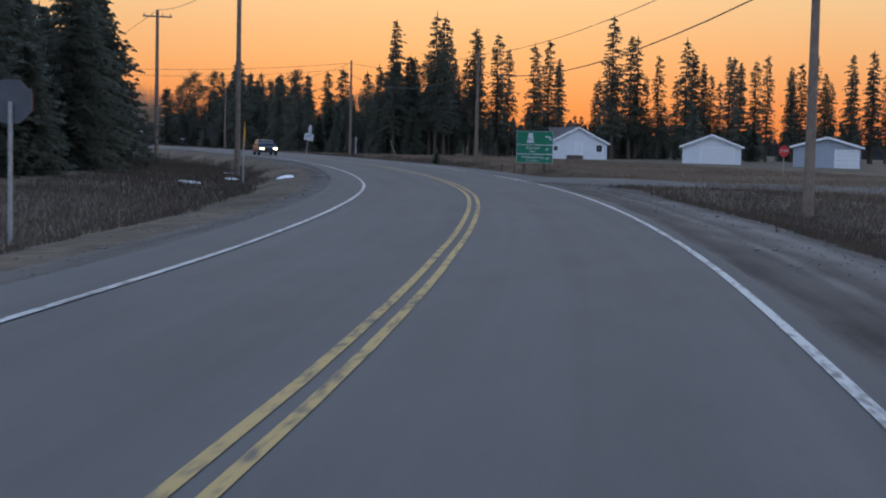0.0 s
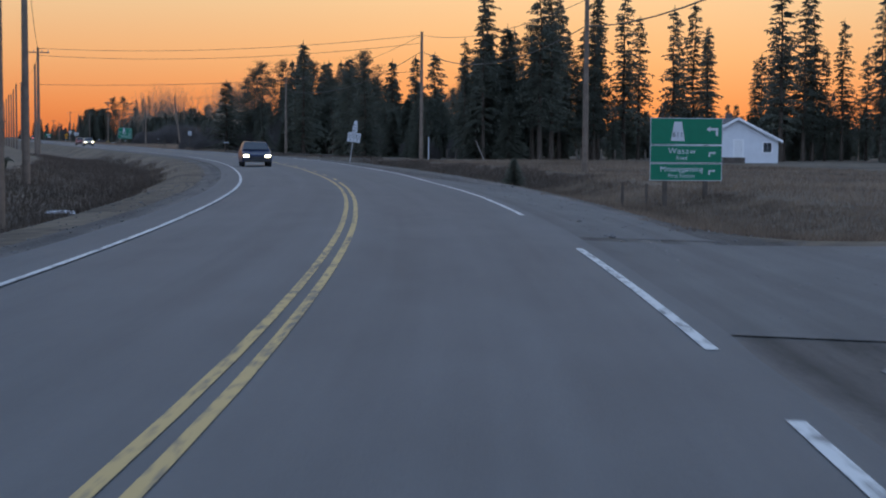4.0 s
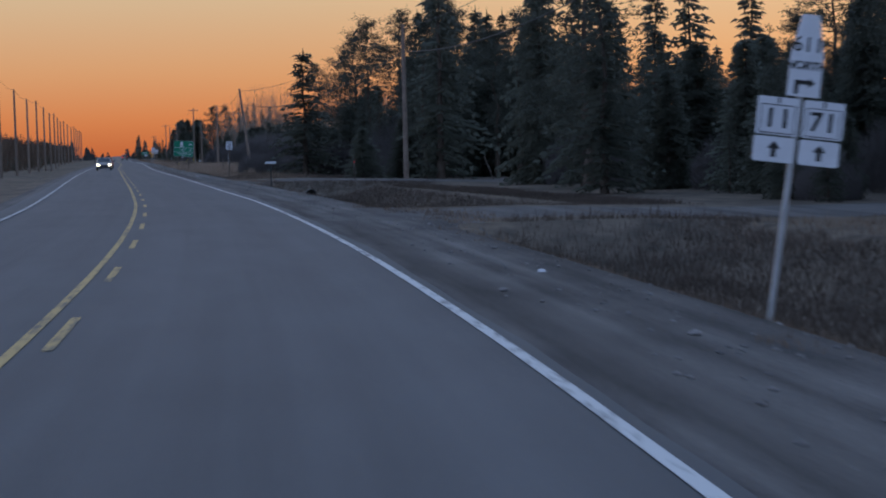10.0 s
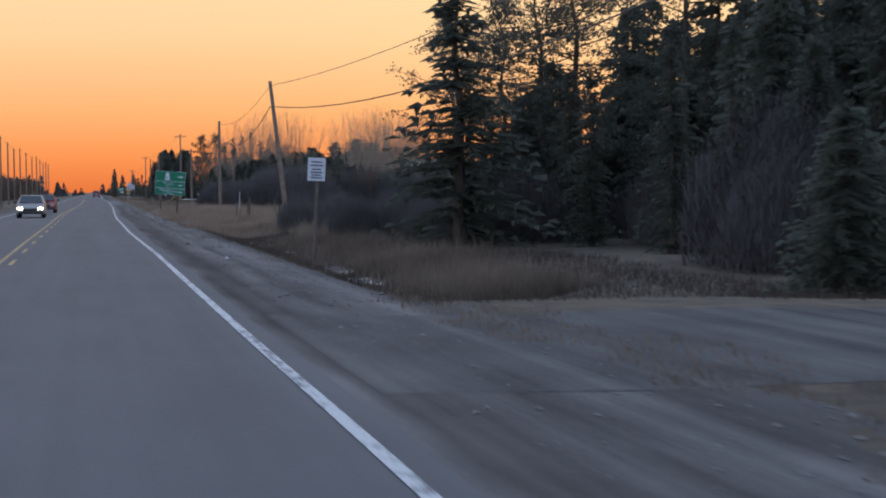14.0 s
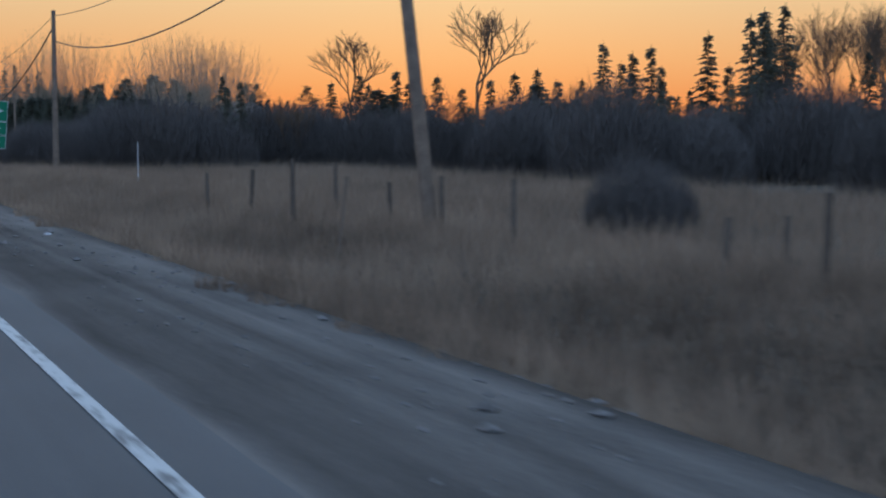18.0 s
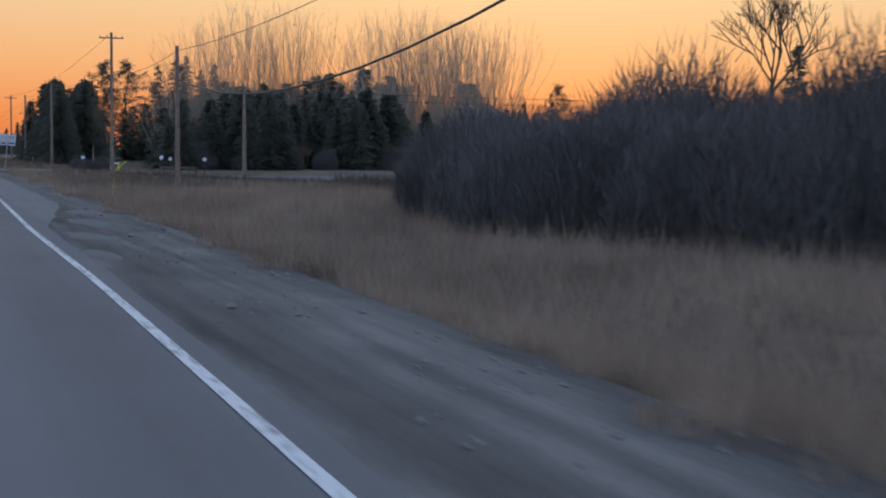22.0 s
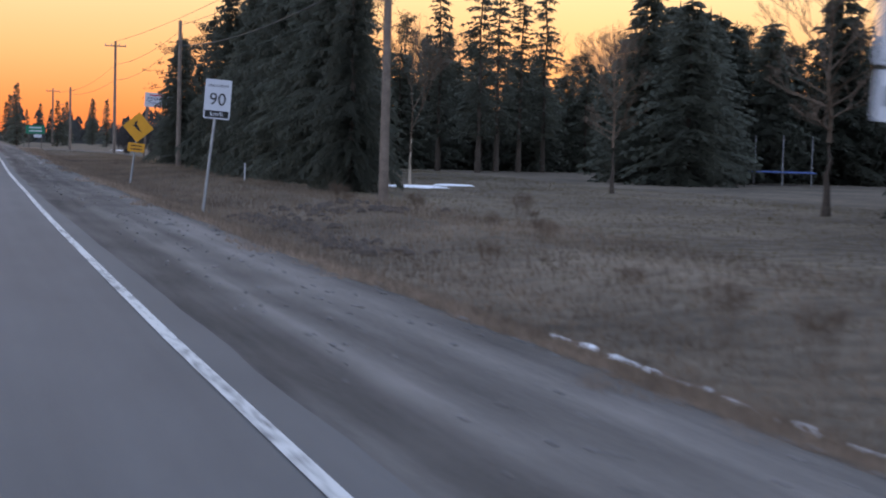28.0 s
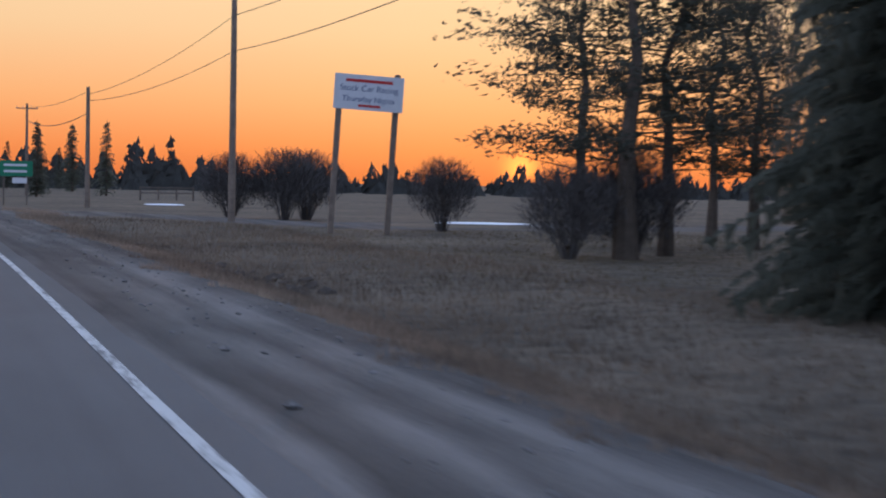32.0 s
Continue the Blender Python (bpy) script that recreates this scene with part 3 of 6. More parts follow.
strip("side_road", [1.97, 2.6, 3.5, 4.7, 6, 7, 8.6, 10, 12, 15, 20, 30, 45, 60], 64, 76, 2.0, M["old_asphalt"], 0.017, "grey side road joining the highway")
strip("paved_shoulder", [2.0, 3.2, 4.3], 77, 116, 1.0, M["old_asphalt"], 0.01, "worn paved shoulder past the side road", ragged=0.5, taper=(0.0, 12.0))
strip("paved_apron", [2.0, 2.8, 3.35], 410, 493, 1.0, M["pale_asphalt"], 0.016, "paved strip widening towards the side road", ragged=0.12, taper=(16.0, 0.0))
strip("gravel_shoulder", [3.25, 3.8, 4.4, 5.0], 410, 492, 1.0, M["gravel"], 0.009, "loose dark gravel beside the paved strip", ragged=0.5)
strip("driveway", [2.3, 3.5, 4.7, 6, 7, 8.6, 10, 12, 15, 20, 30, 45], 189.8, 196.2, 1.6, M["gravel"], 0.006, "gravel driveway across the ditch")
strip("driveway", [2.3, 3.5, 4.7, 6, 7, 8.6, 10, 12, 15, 20, 30, 45], 242, 250, 2.0, M["gravel"], 0.006, "gravel driveway across the ditch")
strip("driveway", [2.3, 3.5, 4.7, 6, 7, 8.6, 10, 12, 15, 20, 30, 45, 60], 679, 689, 2.0, M["gravel"], 0.012, "gravel road joining the highway")


# ---- utility poles and wires ----
def pole(x, y, top, lean=(0, 0), arm=True, r=0.16, low_arm=False):
    z = ground_z(x, y)
    p = thing("utility_pole", "weathered wooden utility pole beside the road", "utility pole", pose(x, y, z), "roadside utility poles")
    h = top - z
    bm = bmesh.new()
    tip = Vector((lean[0], lean[1], h))
    rod(bm, Vector((0, 0, -0.3)), tip, r * 1.12, r * 0.72, 12)
    part("shaft", bm, M["pole_wood"], p)
    if arm:
        boxed("crossarm", (tip.x, tip.y, h - 0.5), (2.2, 0.09, 0.11), M["pole_wood"], p)
        for k in (-1.0, -0.4, 0.4, 1.0):
            bm = bmesh.new()
            rod(bm, (tip.x + k, tip.y, h - 0.44), (tip.x + k, tip.y, h - 0.24), 0.05, 0.03, 8)
            part("insulator", bm, M["porcelain"], p)
    return Vector((x + lean[0], y + lean[1], top))


def wire(a, b, sag, r=0.018, label="black overhead cable sagging between poles"):
    a, b = Vector(a), Vector(b)
    verts, faces, n = [], [], 14
    for i in range(n + 1):
        t = i / n
        c = a.lerp(b, t) - Vector((0, 0, 4 * sag * t * (1 - t)))
        for k in range(4):
            w = math.pi / 2 * k
            side = Vector((-(b - a).y, (b - a).x, 0)).normalized()
            verts.append(tuple(c + side * r * math.cos(w) + Vector((0, 0, r * math.sin(w)))))
    for i in range(n):
        for k in range(4):
            faces.append((i * 4 + k, i * 4 + (k + 1) % 4, i * 4 + 4 + (k + 1) % 4, i * 4 + 4 + k))
    tagged(mesh_ob("overhead_cable", verts, faces, M["wire"]), label, "cable", "overhead cables")


RIGHT = [pole(27.1, 41.9, 9.0), pole(51.3, 125.6, 9.5, arm=False), pole(57.3, 178.5, 11.0, arm=False), pole(58.3, 245.0, 9.5, arm=False),
         pole(55.55, 329.0, 9.0, lean=(-1.1, 0), arm=False), pole(55.4, 386, 8.8, arm=False), pole(57.6, 472.5, 8.2, arm=False),
         pole(56.0, 560.7, 9.4, arm=False), pole(56.1, 617, 9.6, arm=False), pole(56.7, 674.6, 11.4), pole(54.2, 709, 7.5, arm=False), pole(55, 770, 9)]
tall = [pole(58.3, 517.3, 12.2), pole(66.1, 494, 6.6, arm=False), pole(138.5, 513.5, 7.2, arm=False)]
for a, b in zip(RIGHT[:-1], RIGHT[1:]):
    if a in (RIGHT[5], RIGHT[6], RIGHT[8], RIGHT[9]):
        continue
    slack = 0.45 if b.y > 600 else 1.0
    wire(a - Vector((0, 0, 0.3)), b - Vector((0, 0, 0.3)), 0.9 * slack)
    wire(a - Vector((0, 0, 1.7)), b - Vector((0, 0, 1.7)), 1.6 * slack, 0.03)
LEFT = [pole(20.0, 86.6, 11), pole(21.7, 118, 11)]
far_left = [pole(*on_road(215, -17)[:2], 10.5)] + [pole(*on_road(262 + 26 * i, -15.2)[:2], 10.9 - 0.3 * (i % 3), arm=False) for i in range(20)]
for a, b in zip([LEFT[1]] + far_left[:-1], far_left):
    wire(a, b, 0.4 if b.y > 240 else 0.9)
for z0, z1, sag in ((10.7, 10.4, 0.7), (10.0, 9.7, 0.8), (7.6, 6.8, 0.5)):
    wire(Vector((57.3, 178.5, z0)), Vector((far_left[0].x, far_left[0].y, z1)), sag)
wire(LEFT[0], LEFT[1], 0.6)
wire(RIGHT[0], LEFT[0], 1.0)
wire(tall[0], RIGHT[9], 1.4)
def at(p, z):
    return Vector((p.x, p.y, z))


for z0, z1, z2, z3 in ((8.9, 9.0, 7.0, 0.5), (8.2, 7.4, 6.6, 0.7)):
    wire(at(RIGHT[8], z0), at(RIGHT[9], z1), z3)
    wire(at(RIGHT[9], z1), at(RIGHT[10], z2), 0.5)
wire(at(RIGHT[5], 8.5), at(RIGHT[6], 7.9), 0.9)
wire(at(RIGHT[5], 7.9), at(RIGHT[6], 6.1), 2.8, 0.045, "thick black cable sagging low between poles")
for z0, z1, z2 in ((7.9, 8.4, 9.0), (6.3, 7.2, 7.8)):
    wire(at(RIGHT[6], z0), at(tall[0], z1), 0.5)
    wire(at(tall[0], z1), at(RIGHT[7], z2), 0.5)
wire(at(RIGHT[6], 6.1), at(tall[1], 6.0), 0.35)
wire(at(tall[1], 6.0), at(tall[2], 6.7), 0.7)
wire(at(tall[1], 6.4), at(tall[2], 7.1), 0.5)


# ---- trees ----
def tri_fan(verts, faces, p, q, r):
    k = len(verts)
    verts += [p, q, r]
    faces.append((k, k + 1, k + 2))


def conifer_mesh(seed, h, spread, base, whorl, droop=0.35, ragged=0.5, taper=0.9, fine=1.0):
    """Crown of a spruce or fir: whorls of drooping boughs with hanging side twigs."""
    g = random.Random(seed)
    verts, faces = [], []
    z, lopside = base, g.uniform(0, 6.283)
    while z < h - 0.5:
        u = (z - base) / (h - base)
        full = spread * (1 - u) ** taper + 0.16
        if u < 0.1:
            full *= 0.7 + 3 * u
        full *= 1 - 0.22 * g.random()
        for k in range(5 + int(5 * (1 - u))):
            az = g.random() * 6.283
            reach = full * (1 - ragged * g.random() ** 1.5) * (1 + 0.14 * math.cos(az - lopside))
            d = Vector((math.cos(az), math.sin(az), 0))
            s = Vector((-d.y, d.x, 0))
            zz, dz = z + g.uniform(-0.15, 0.15), -droop * reach * (1.15 - u) + 0.2 * reach * (g.random() - 0.2)
            m = max(2, int(reach / (0.3 * fine)))
            for j in range(m):
                f = (j + 0.6) / m
                c = d * reach * f + Vector((0, 0, zz + dz * f * f + 0.1 * math.sin(f * 3.1) * reach))
                ln = (0.24 + 0.34 * (1 - f) * reach ** 0.5) * g.uniform(0.7, 1.25) * fine ** 0.5
                for side in (-1, 1):
                    e = c + d * ln * g.uniform(0.45, 0.95) + s * side * ln * g.uniform(0.5, 1.0) + Vector((0, 0, -0.1 - 0.3 * g.random() * ln))
                    w = (d * 0.085 + Vector((0, 0, 0.05))) * fine
                    tri_fan(verts, faces, tuple(c - w), tuple(c + w), tuple(e))
                if g.random() < 0.5:
                    tri_fan(verts, faces, tuple(c - d * 0.1), tuple(c + d * 0.1), tuple(c + Vector((g.uniform(-0.1, 0.1), g.uniform(-0.1, 0.1), -0.18 - 0.25 * g.random()))))
            tip, root = d * (reach * 1.08) + Vector((0, 0, zz + dz)), Vector((0, 0, zz))
            tri_fan(verts, faces, tuple(root + s * 0.06), tuple(root - s * 0.06), tuple(tip))
        z += whorl * g.uniform(0.7, 1.3) * (1 - 0.45 * u)
    for k in range(4):
        a = k * 1.57
        tri_fan(verts, faces, (math.cos(a) * 0.1, math.sin(a) * 0.1, h - 1.0), (math.cos(a + 1.5) * 0.1, math.sin(a + 1.5) * 0.1, h - 1.0), (0, 0, h))
    me = bpy.data.meshes.new("crown")
    me.from_pydata(verts, [], faces)
    return me


def trunk_mesh(h, r, seed=0, bend=0.15):
    g = random.Random(seed)
    verts, faces = [], []
    for i in range(7):
        u = i / 6
        cx, cy = bend * g.uniform(-1, 1) * u, bend * g.uniform(-1, 1) * u
        q = r * (1 - 0.9 * u) * (1.35 if i == 0 else 1)
        for k in range(8):
            w = k * math.pi / 4
            verts.append((cx + q * math.cos(w), cy + q * math.sin(w), h * u - (0.3 if i == 0 else 0)))
    for i in range(6):
        for k in range(8):
            faces.append((i * 8 + k, i * 8 + (k + 1) % 8, i * 8 + 8 + (k + 1) % 8, i * 8 + 8 + k))
    me = bpy.data.meshes.new("trunk")
    me.from_pydata(verts, [], faces)
    return me


class Tree:
    """A kind of tree: meshes shared by all trees of that look."""

    def __init__(self, name, label, crown, trunk, mat, bark, group):
        self.name, self.label, self.crown, self.trunk, self.group = name, label, crown, trunk, group
        crown.materials.append(mat)
        trunk.materials.append(bark)

    def put(self, x, y, scale=1.0, z=None, tilt=0.0, wide=1.0):
        zz = ground_z(x, y) if z is None else z
        t = thing(self.name, self.label, "tree", group=self.group)
        t.matrix_world = pose(x, y, zz - 0.05, tilt, 0, rng.uniform(0, 360)) @ Matrix.Diagonal((scale * wide * rng.uniform(0.9, 1.1), scale * wide * rng.uniform(0.9, 1.1), scale, 1))
        for nm, me in (("trunk", self.trunk), ("crown", self.crown)):
            o = new(nm, me)
            o.parent = t
        return t


SPRUCE = [Tree("spruce_tree", "dark green spruce with drooping boughs", conifer_mesh(i, 10, 2.4, 0.5, 0.42, 0.35, 0.68), trunk_mesh(9.6, 0.15, i), M["needle"], M["bark"], "dark conifers") for i in range(4)]
DENSE = [Tree("cedar_tree", "dense dark green conifer clothed to the ground", conifer_mesh(20 + i, 9, 3.0, 0.1, 0.165, 0.22, 0.55, 0.8), trunk_mesh(8.4, 0.16, i), M["needle"], M["bark"], "dense conifers") for i in range(3)]
THIN = [Tree("spruce_tree", "tall thin spruce with sparse boughs against the sky", conifer_mesh(40 + i, 14, 2.2, 2.6, 0.5, 0.3, 0.75, 0.7), trunk_mesh(13.6, 0.17, i), M["needle"], M["bark"], "tall sparse conifers") for i in range(4)]


CEDAR = [Tree("cedar_tree", "old dense cedar with fine drooping sprigs", conifer_mesh(30 + i, 9, 3.0, 0.1, 0.15, 0.3, 0.5, 0.8, 0.5), trunk_mesh(8.4, 0.18, i), M["needle"], M["bark"], "row of old cedars") for i in range(3)]
FIR = [Tree("fir_tree", "young dark fir in the undergrowth", conifer_mesh(50 + i, 9, 3.0, 0.1, 0.3, 0.22, 0.5, 0.8), trunk_mesh(8.4, 0.14, i), M["needle"], M["bark"], "young firs") for i in range(3)]


def pine_mesh(seed, h, spread, base, limbs):
    """Open crown of a pine: bare limbs that end in tufts of needles."""
    g = random.Random(seed)
    verts, faces = [], []
    for i in range(limbs):
        u = (i + g.random()) / limbs
        z = base + (h - base) * u
        reach = spread * (0.45 + 0.75 * math.sin(math.pi * min(1, 0.25 + 0.75 * u))) * g.uniform(0.5, 1.0) * (1.0 if u < 0.85 else 0.5)
        az = g.random() * 6.283
        d = Vector((math.cos(az), math.sin(az), g.uniform(-0.1, 0.35)))
        a, b = Vector((0, 0, z)), Vector((0, 0, z)) + d * reach
        s = Vector((-d.y, d.x, 0)) * 0.035
        up = Vector((0, 0, 0.035))
        tri_fan(verts, faces, tuple(a + s), tuple(a - s), tuple(b))
        tri_fan(verts, faces, tuple(a + up), tuple(a - up), tuple(b))
        for c in range(7):
            f = 0.34 + 0.68 * c / 6
            m = a.lerp(b, f) + Vector((g.uniform(-0.35, 0.35), g.uniform(-0.35, 0.35), g.uniform(-0.12, 0.3))) * min(1.0, 0.4 + f)
            tri_fan(verts, faces, tuple(a.lerp(b, f - 0.12)), tuple(a.lerp(b, f - 0.1)), tuple(m))
            size = g.uniform(0.12, 0.26)
            for k in range(20):
                q = m + Vector((g.gauss(0, 1), g.gauss(0, 1), g.gauss(0.1, 0.6))) * size
                v = Vector((g.gauss(0, 1), g.gauss(0, 1), g.gauss(0.4, 0.8))).normalized() * g.uniform(0.09, 0.2)
                w = Vector((g.gauss(0, 1), g.gauss(0, 1), g.gauss(0, 1))).normalized() * 0.05
                tri_fan(verts, faces, tuple(q + w), tuple(q - w), tuple(q + v))
    me = bpy.data.meshes.new("crown")
    me.from_pydata(verts, [], faces)
    return me


PINE = [Tree("pine_tree", "tall pine with an open dark crown", pine_mesh(60 + i, 12, 3.1, 2.6, 66), trunk_mesh(11.6, 0.2, i, 0.5), M["needle_pine"], M["bark"], "open-crowned pines") for i in range(3)]


def bare_mesh(seed, h, levels, spread, fork, r0, vase=False, start=0.3, leader=0.0, thin=0.011):
    """Branches of a leafless broadleaf tree, thinner at each fork."""
    g = random.Random(seed)
    verts, faces = [], []

    def limb(a, d, ln, r, lev):
        b = a + d * ln
        side = d.cross(Vector((0.3, 0.2, 1))).normalized()
        oth = d.cross(side).normalized()
        k = len(verts)
        for j in range(3):
            w = 2.094 * j
            verts.append(tuple(a + (side * math.cos(w) + oth * math.sin(w)) * r))
        for j in range(3):
            w = 2.094 * j
            verts.append(tuple(b + (side * math.cos(w) + oth * math.sin(w)) * r * 0.62))
        for j in range(3):
            faces.append((k + j, k + (j + 1) % 3, k + 3 + (j + 1) % 3, k + 3 + j))
        if lev == 0:
            return
        for i in range(fork + (g.random() < 0.4)):
            f = 1.0 if i < 2 else g.uniform(0.45, 0.9)
            e = (d + Vector((g.uniform(-1, 1), g.uniform(-1, 1), g.uniform(-0.3, 0.6))) * spread + Vector((0, 0, 0.25 if vase else 0.08))).normalized()
            limb(a.lerp(b, f), e, ln * g.uniform(0.6, 0.82), max(r * 0.62, thin), lev - 1)

    if vase:
        for i in range(7):
            w = i * 0.9
            limb(Vector((0.15 * math.cos(w), 0.15 * math.sin(w), 0)), Vector((0.3 * math.cos(w), 0.3 * math.sin(w), 1)).normalized(), h * 0.36, r0 * g.uniform(0.5, 0.8), levels - 1)
    elif leader:
        at = Vector((0, 0, h * start))
        for i in range(12):
            u = i / 11
            up = Vector((g.uniform(-0.12, 0.12), g.uniform(-0.12, 0.12), 1)).normalized()
            nxt = at + up * h * (0.86 - start) / 12
            limb(at, up, (nxt - at).length, r0 * (1 - 0.75 * u), 0)
            for q in range(2 if i < 9 else 3):
                az = i * 2.4 + q * 2.9 + g.uniform(-0.5, 0.5)
                d = Vector((math.cos(az), math.sin(az), 0.35 + 0.9 * u + g.uniform(-0.15, 0.3))).normalized()
                limb(nxt, d, h * leader * (0.35 + 0.75 * math.sin(math.pi * (0.12 + 0.7 * u))) * g.uniform(0.7, 1.15), r0 * 0.42 * (1 - 0.6 * u), levels)
            at = nxt
    else:
        limb(Vector((0, 0, h * start)), Vector((0.03, 0.02, 1)), h * 0.26, r0 * 0.8, levels)
    me = bpy.data.meshes.new("crown")
    me.from_pydata(verts, [], faces)
    return me


def willow_mesh(seed, h, stems):
    """A dome of many upright stems that fan out from the foot, with fine twigs along their upper halves."""
    g = random.Random(seed)
    verts, faces = [], []

    def stick(p, q, r, r2):
        d = (q - p).normalized()
        u = d.cross(Vector((0.3, 0.5, 0.2))).normalized()
        w = d.cross(u)
        k = len(verts)
        for c, rad in ((p, r), (q, r2)):
            for j in range(3):
                verts.append(tuple(c + (u * math.cos(2.094 * j) + w * math.sin(2.094 * j)) * rad))
        for j in range(3):
            faces.append((k + j, k + (j + 1) % 3, k + 3 + (j + 1) % 3, k + 3 + j))

    for i in range(stems):
        az, el = g.random() * 6.283, math.acos(0.6 * g.random() ** 0.7)
        reach = h * (0.66 + 0.3 * math.sin(el)) * g.uniform(0.8, 1.04)
        p = Vector((g.gauss(0, 0.35), g.gauss(0, 0.35), 0.0))
        d = Vector((math.cos(az) * math.cos(el), math.sin(az) * math.cos(el), math.sin(el)))
        r = g.uniform(0.02, 0.045)
        n = 9
        for j in range(n):
            d = (d + Vector((g.gauss(0, 0.06), g.gauss(0, 0.06), 0.06))).normalized()
            q = p + d * reach / n
            stick(p, q, r * (1 - 0.85 * j / n), r * (1 - 0.85 * (j + 1) / n))
            if j > 2:
                for b in range(5):
                    c = p.lerp(q, g.random())
                    e = (d + Vector((g.gauss(0, 0.4), g.gauss(0, 0.4), g.gauss(0.1, 0.25)))).normalized() * g.uniform(0.5, 1.5)
                    sd = Vector((g.gauss(0, 1), g.gauss(0, 1), 0)).normalized() * 0.009
                    tri_fan(verts, faces, tuple(c - sd), tuple(c + sd), tuple(c + e))
            p = q
    me = bpy.data.meshes.new("crown")
    me.from_pydata(verts, [], faces)
    return me


BARE = [Tree("broadleaf_tree", "leafless broadleaf tree with a fine twig crown", bare_mesh(80 + i, 12, 5, 0.55, 2, 0.16, start=0.3, leader=0.115, thin=0.008), trunk_mesh(4.0, 0.21, i), M["twig"], M["bark"], "leafless trees") for i in range(3)]
WILLOW = [Tree("willow_tree", "large leafless willow with many upright branches", willow_mesh(90 + i, 17, 96), trunk_mesh(2.0, 0.3, i), M["pale_bark"], M["bark"], "leafless willows") for i in range(2)]
ASPEN = [Tree("aspen_tree", "slim leafless aspen with pale bark", bare_mesh(70 + i, 11, 5, 0.6, 3, 0.1, start=0.22, thin=0.009), trunk_mesh(3.8, 0.12, i), M["twig"], M["pale_bark"], "leafless aspens") for i in range(3)]
BROAD = [Tree("broadleaf_tree", "leafless broadleaf tree with a wide round crown", bare_mesh(85 + i, 12, 5, 0.9, 3, 0.2, start=0.12, thin=0.012), trunk_mesh(3.2, 0.24, i), M["twig"], M["bark"], "leafless trees") for i in range(2)]
SHRUB = [Tree("shrub", "dense leafless roadside shrub", bare_mesh(100 + i, 3.4, 6, 0.5, 2, 0.035, True), trunk_mesh(0.3, 0.05, i), M["twig"], M["bark"], "leafless shrubs") for i in range(3)]


def scatter(kinds, n, s0, s1, l0, l1, scale=(0.8, 1.2), wide=1.0):
    """Trees between two distances along the road and two offsets from it."""
    for i in range(n):
        s, la = s0 + (s1 - s0) * (i + rng.random()) / n, rng.uniform(l0, l1)
        if 236 < s < 258 and 8 < la < 28:
            continue  # the clearing round the tractor
        x, y, _ = on_road(s, la)
        k = rng.uniform(*scale)
        if 206 < y < 240 and x < 64:
            x += 16  # open ditch and lawn by the driveway
        if 186 < y < 260 and 0.27 < (x - 35.6) / (y - 111) < 0.36:
            k *= 0.5  # young growth along an old cutline
        if 530 < y < 592 and 60 < x < 44 + 0.68 * (y - 509):
            x = 44 + 0.68 * (y - 509) + rng.uniform(0, 9)  # the lawn stays open
        if 178 < y < 330 and x - 74 > 0.46 * (y - 190) and y < 300 and x < 150:
            k = min(k, 0.62)  # low undergrowth behind the tall thin spruces
        rng.choice(kinds).put(x, y, k, wide=wide)



def thicket_mesh(seed, h, w, n):
    """A tangle of upright stems with fine twigs."""
    g = random.Random(seed)
    verts, faces = [], []
    for i in range(n):
        a, r = g.random() * 6.283, w * math.sqrt(g.random())
        top = h * (1 - 0.55 * (r / w) ** 2) * g.uniform(0.55, 1.05)
        z = top * g.random() ** 0.8
        c = Vector((r * math.cos(a), r * math.sin(a), z))
        up = Vector((g.gauss(0.25 * math.cos(a), 0.35), g.gauss(0.25 * math.sin(a), 0.35), 1)).normalized() * g.uniform(0.35, 0.9)
        sd = Vector((g.uniform(-1, 1), g.uniform(-1, 1), 0)).normalized() * g.uniform(0.008, 0.024)
        tri_fan(verts, faces, tuple(c - sd), tuple(c + sd), tuple(c + up))
    me = bpy.data.meshes.new("crown")
    me.from_pydata(verts, [], faces)
    return me


THICKET = [Tree("thicket", "dense dark leafless thicket of shrubs", thicket_mesh(110 + i, 4.4, 2.6, 9500), trunk_mesh(0.8, 0.05, i), M["dark_twig"], M["bark"], "roadside thickets") for i in range(3)]



def bush_mesh(seed, h, w, n):
    """A rounded many-stemmed bush on a short gnarled foot."""
    g = random.Random(seed)
    verts, faces = [], []
    for i in range(n):
        v = Vector((g.gauss(0, 1), g.gauss(0, 1), g.gauss(0.1, 1))).normalized() * (g.random() ** 0.4) * g.uniform(0.85, 1.06)
        c = Vector((v.x * w, v.y * w, h * 0.56 + v.z * h * 0.44))
        out = Vector((v.x * 0.7 + g.gauss(0, 0.4), v.y * 0.7 + g.gauss(0, 0.4), 0.7)).normalized() * g.uniform(0.2, 0.6)
        sd = Vector((g.uniform(-1, 1), g.uniform(-1, 1), 0)).normalized() * g.uniform(0.01, 0.03)
        tri_fan(verts, faces, tuple(c - sd), tuple(c + sd), tuple(c + out))
    for i in range(26):
        a, r = g.random() * 6.283, g.uniform(0.3, 0.8) * w
        f, sd = Vector((0.2 * math.cos(a), 0.2 * math.sin(a), -0.1)), Vector((-math.sin(a), math.cos(a), 0)) * 0.05
        tri_fan(verts, faces, tuple(f - sd), tuple(f + sd), (r * math.cos(a), r * math.sin(a), h * 0.6))
    me = bpy.data.meshes.new("crown")
    me.from_pydata(verts, [], faces)
    return me


BUSH = [Tree("bush", "rounded leafless bush with many dark stems", bush_mesh(130 + i, 3.8, 2.0, 5200), trunk_mesh(0.9, 0.28, i), M["dark_twig"], M["bark"], "round bushes") for i in range(2)]
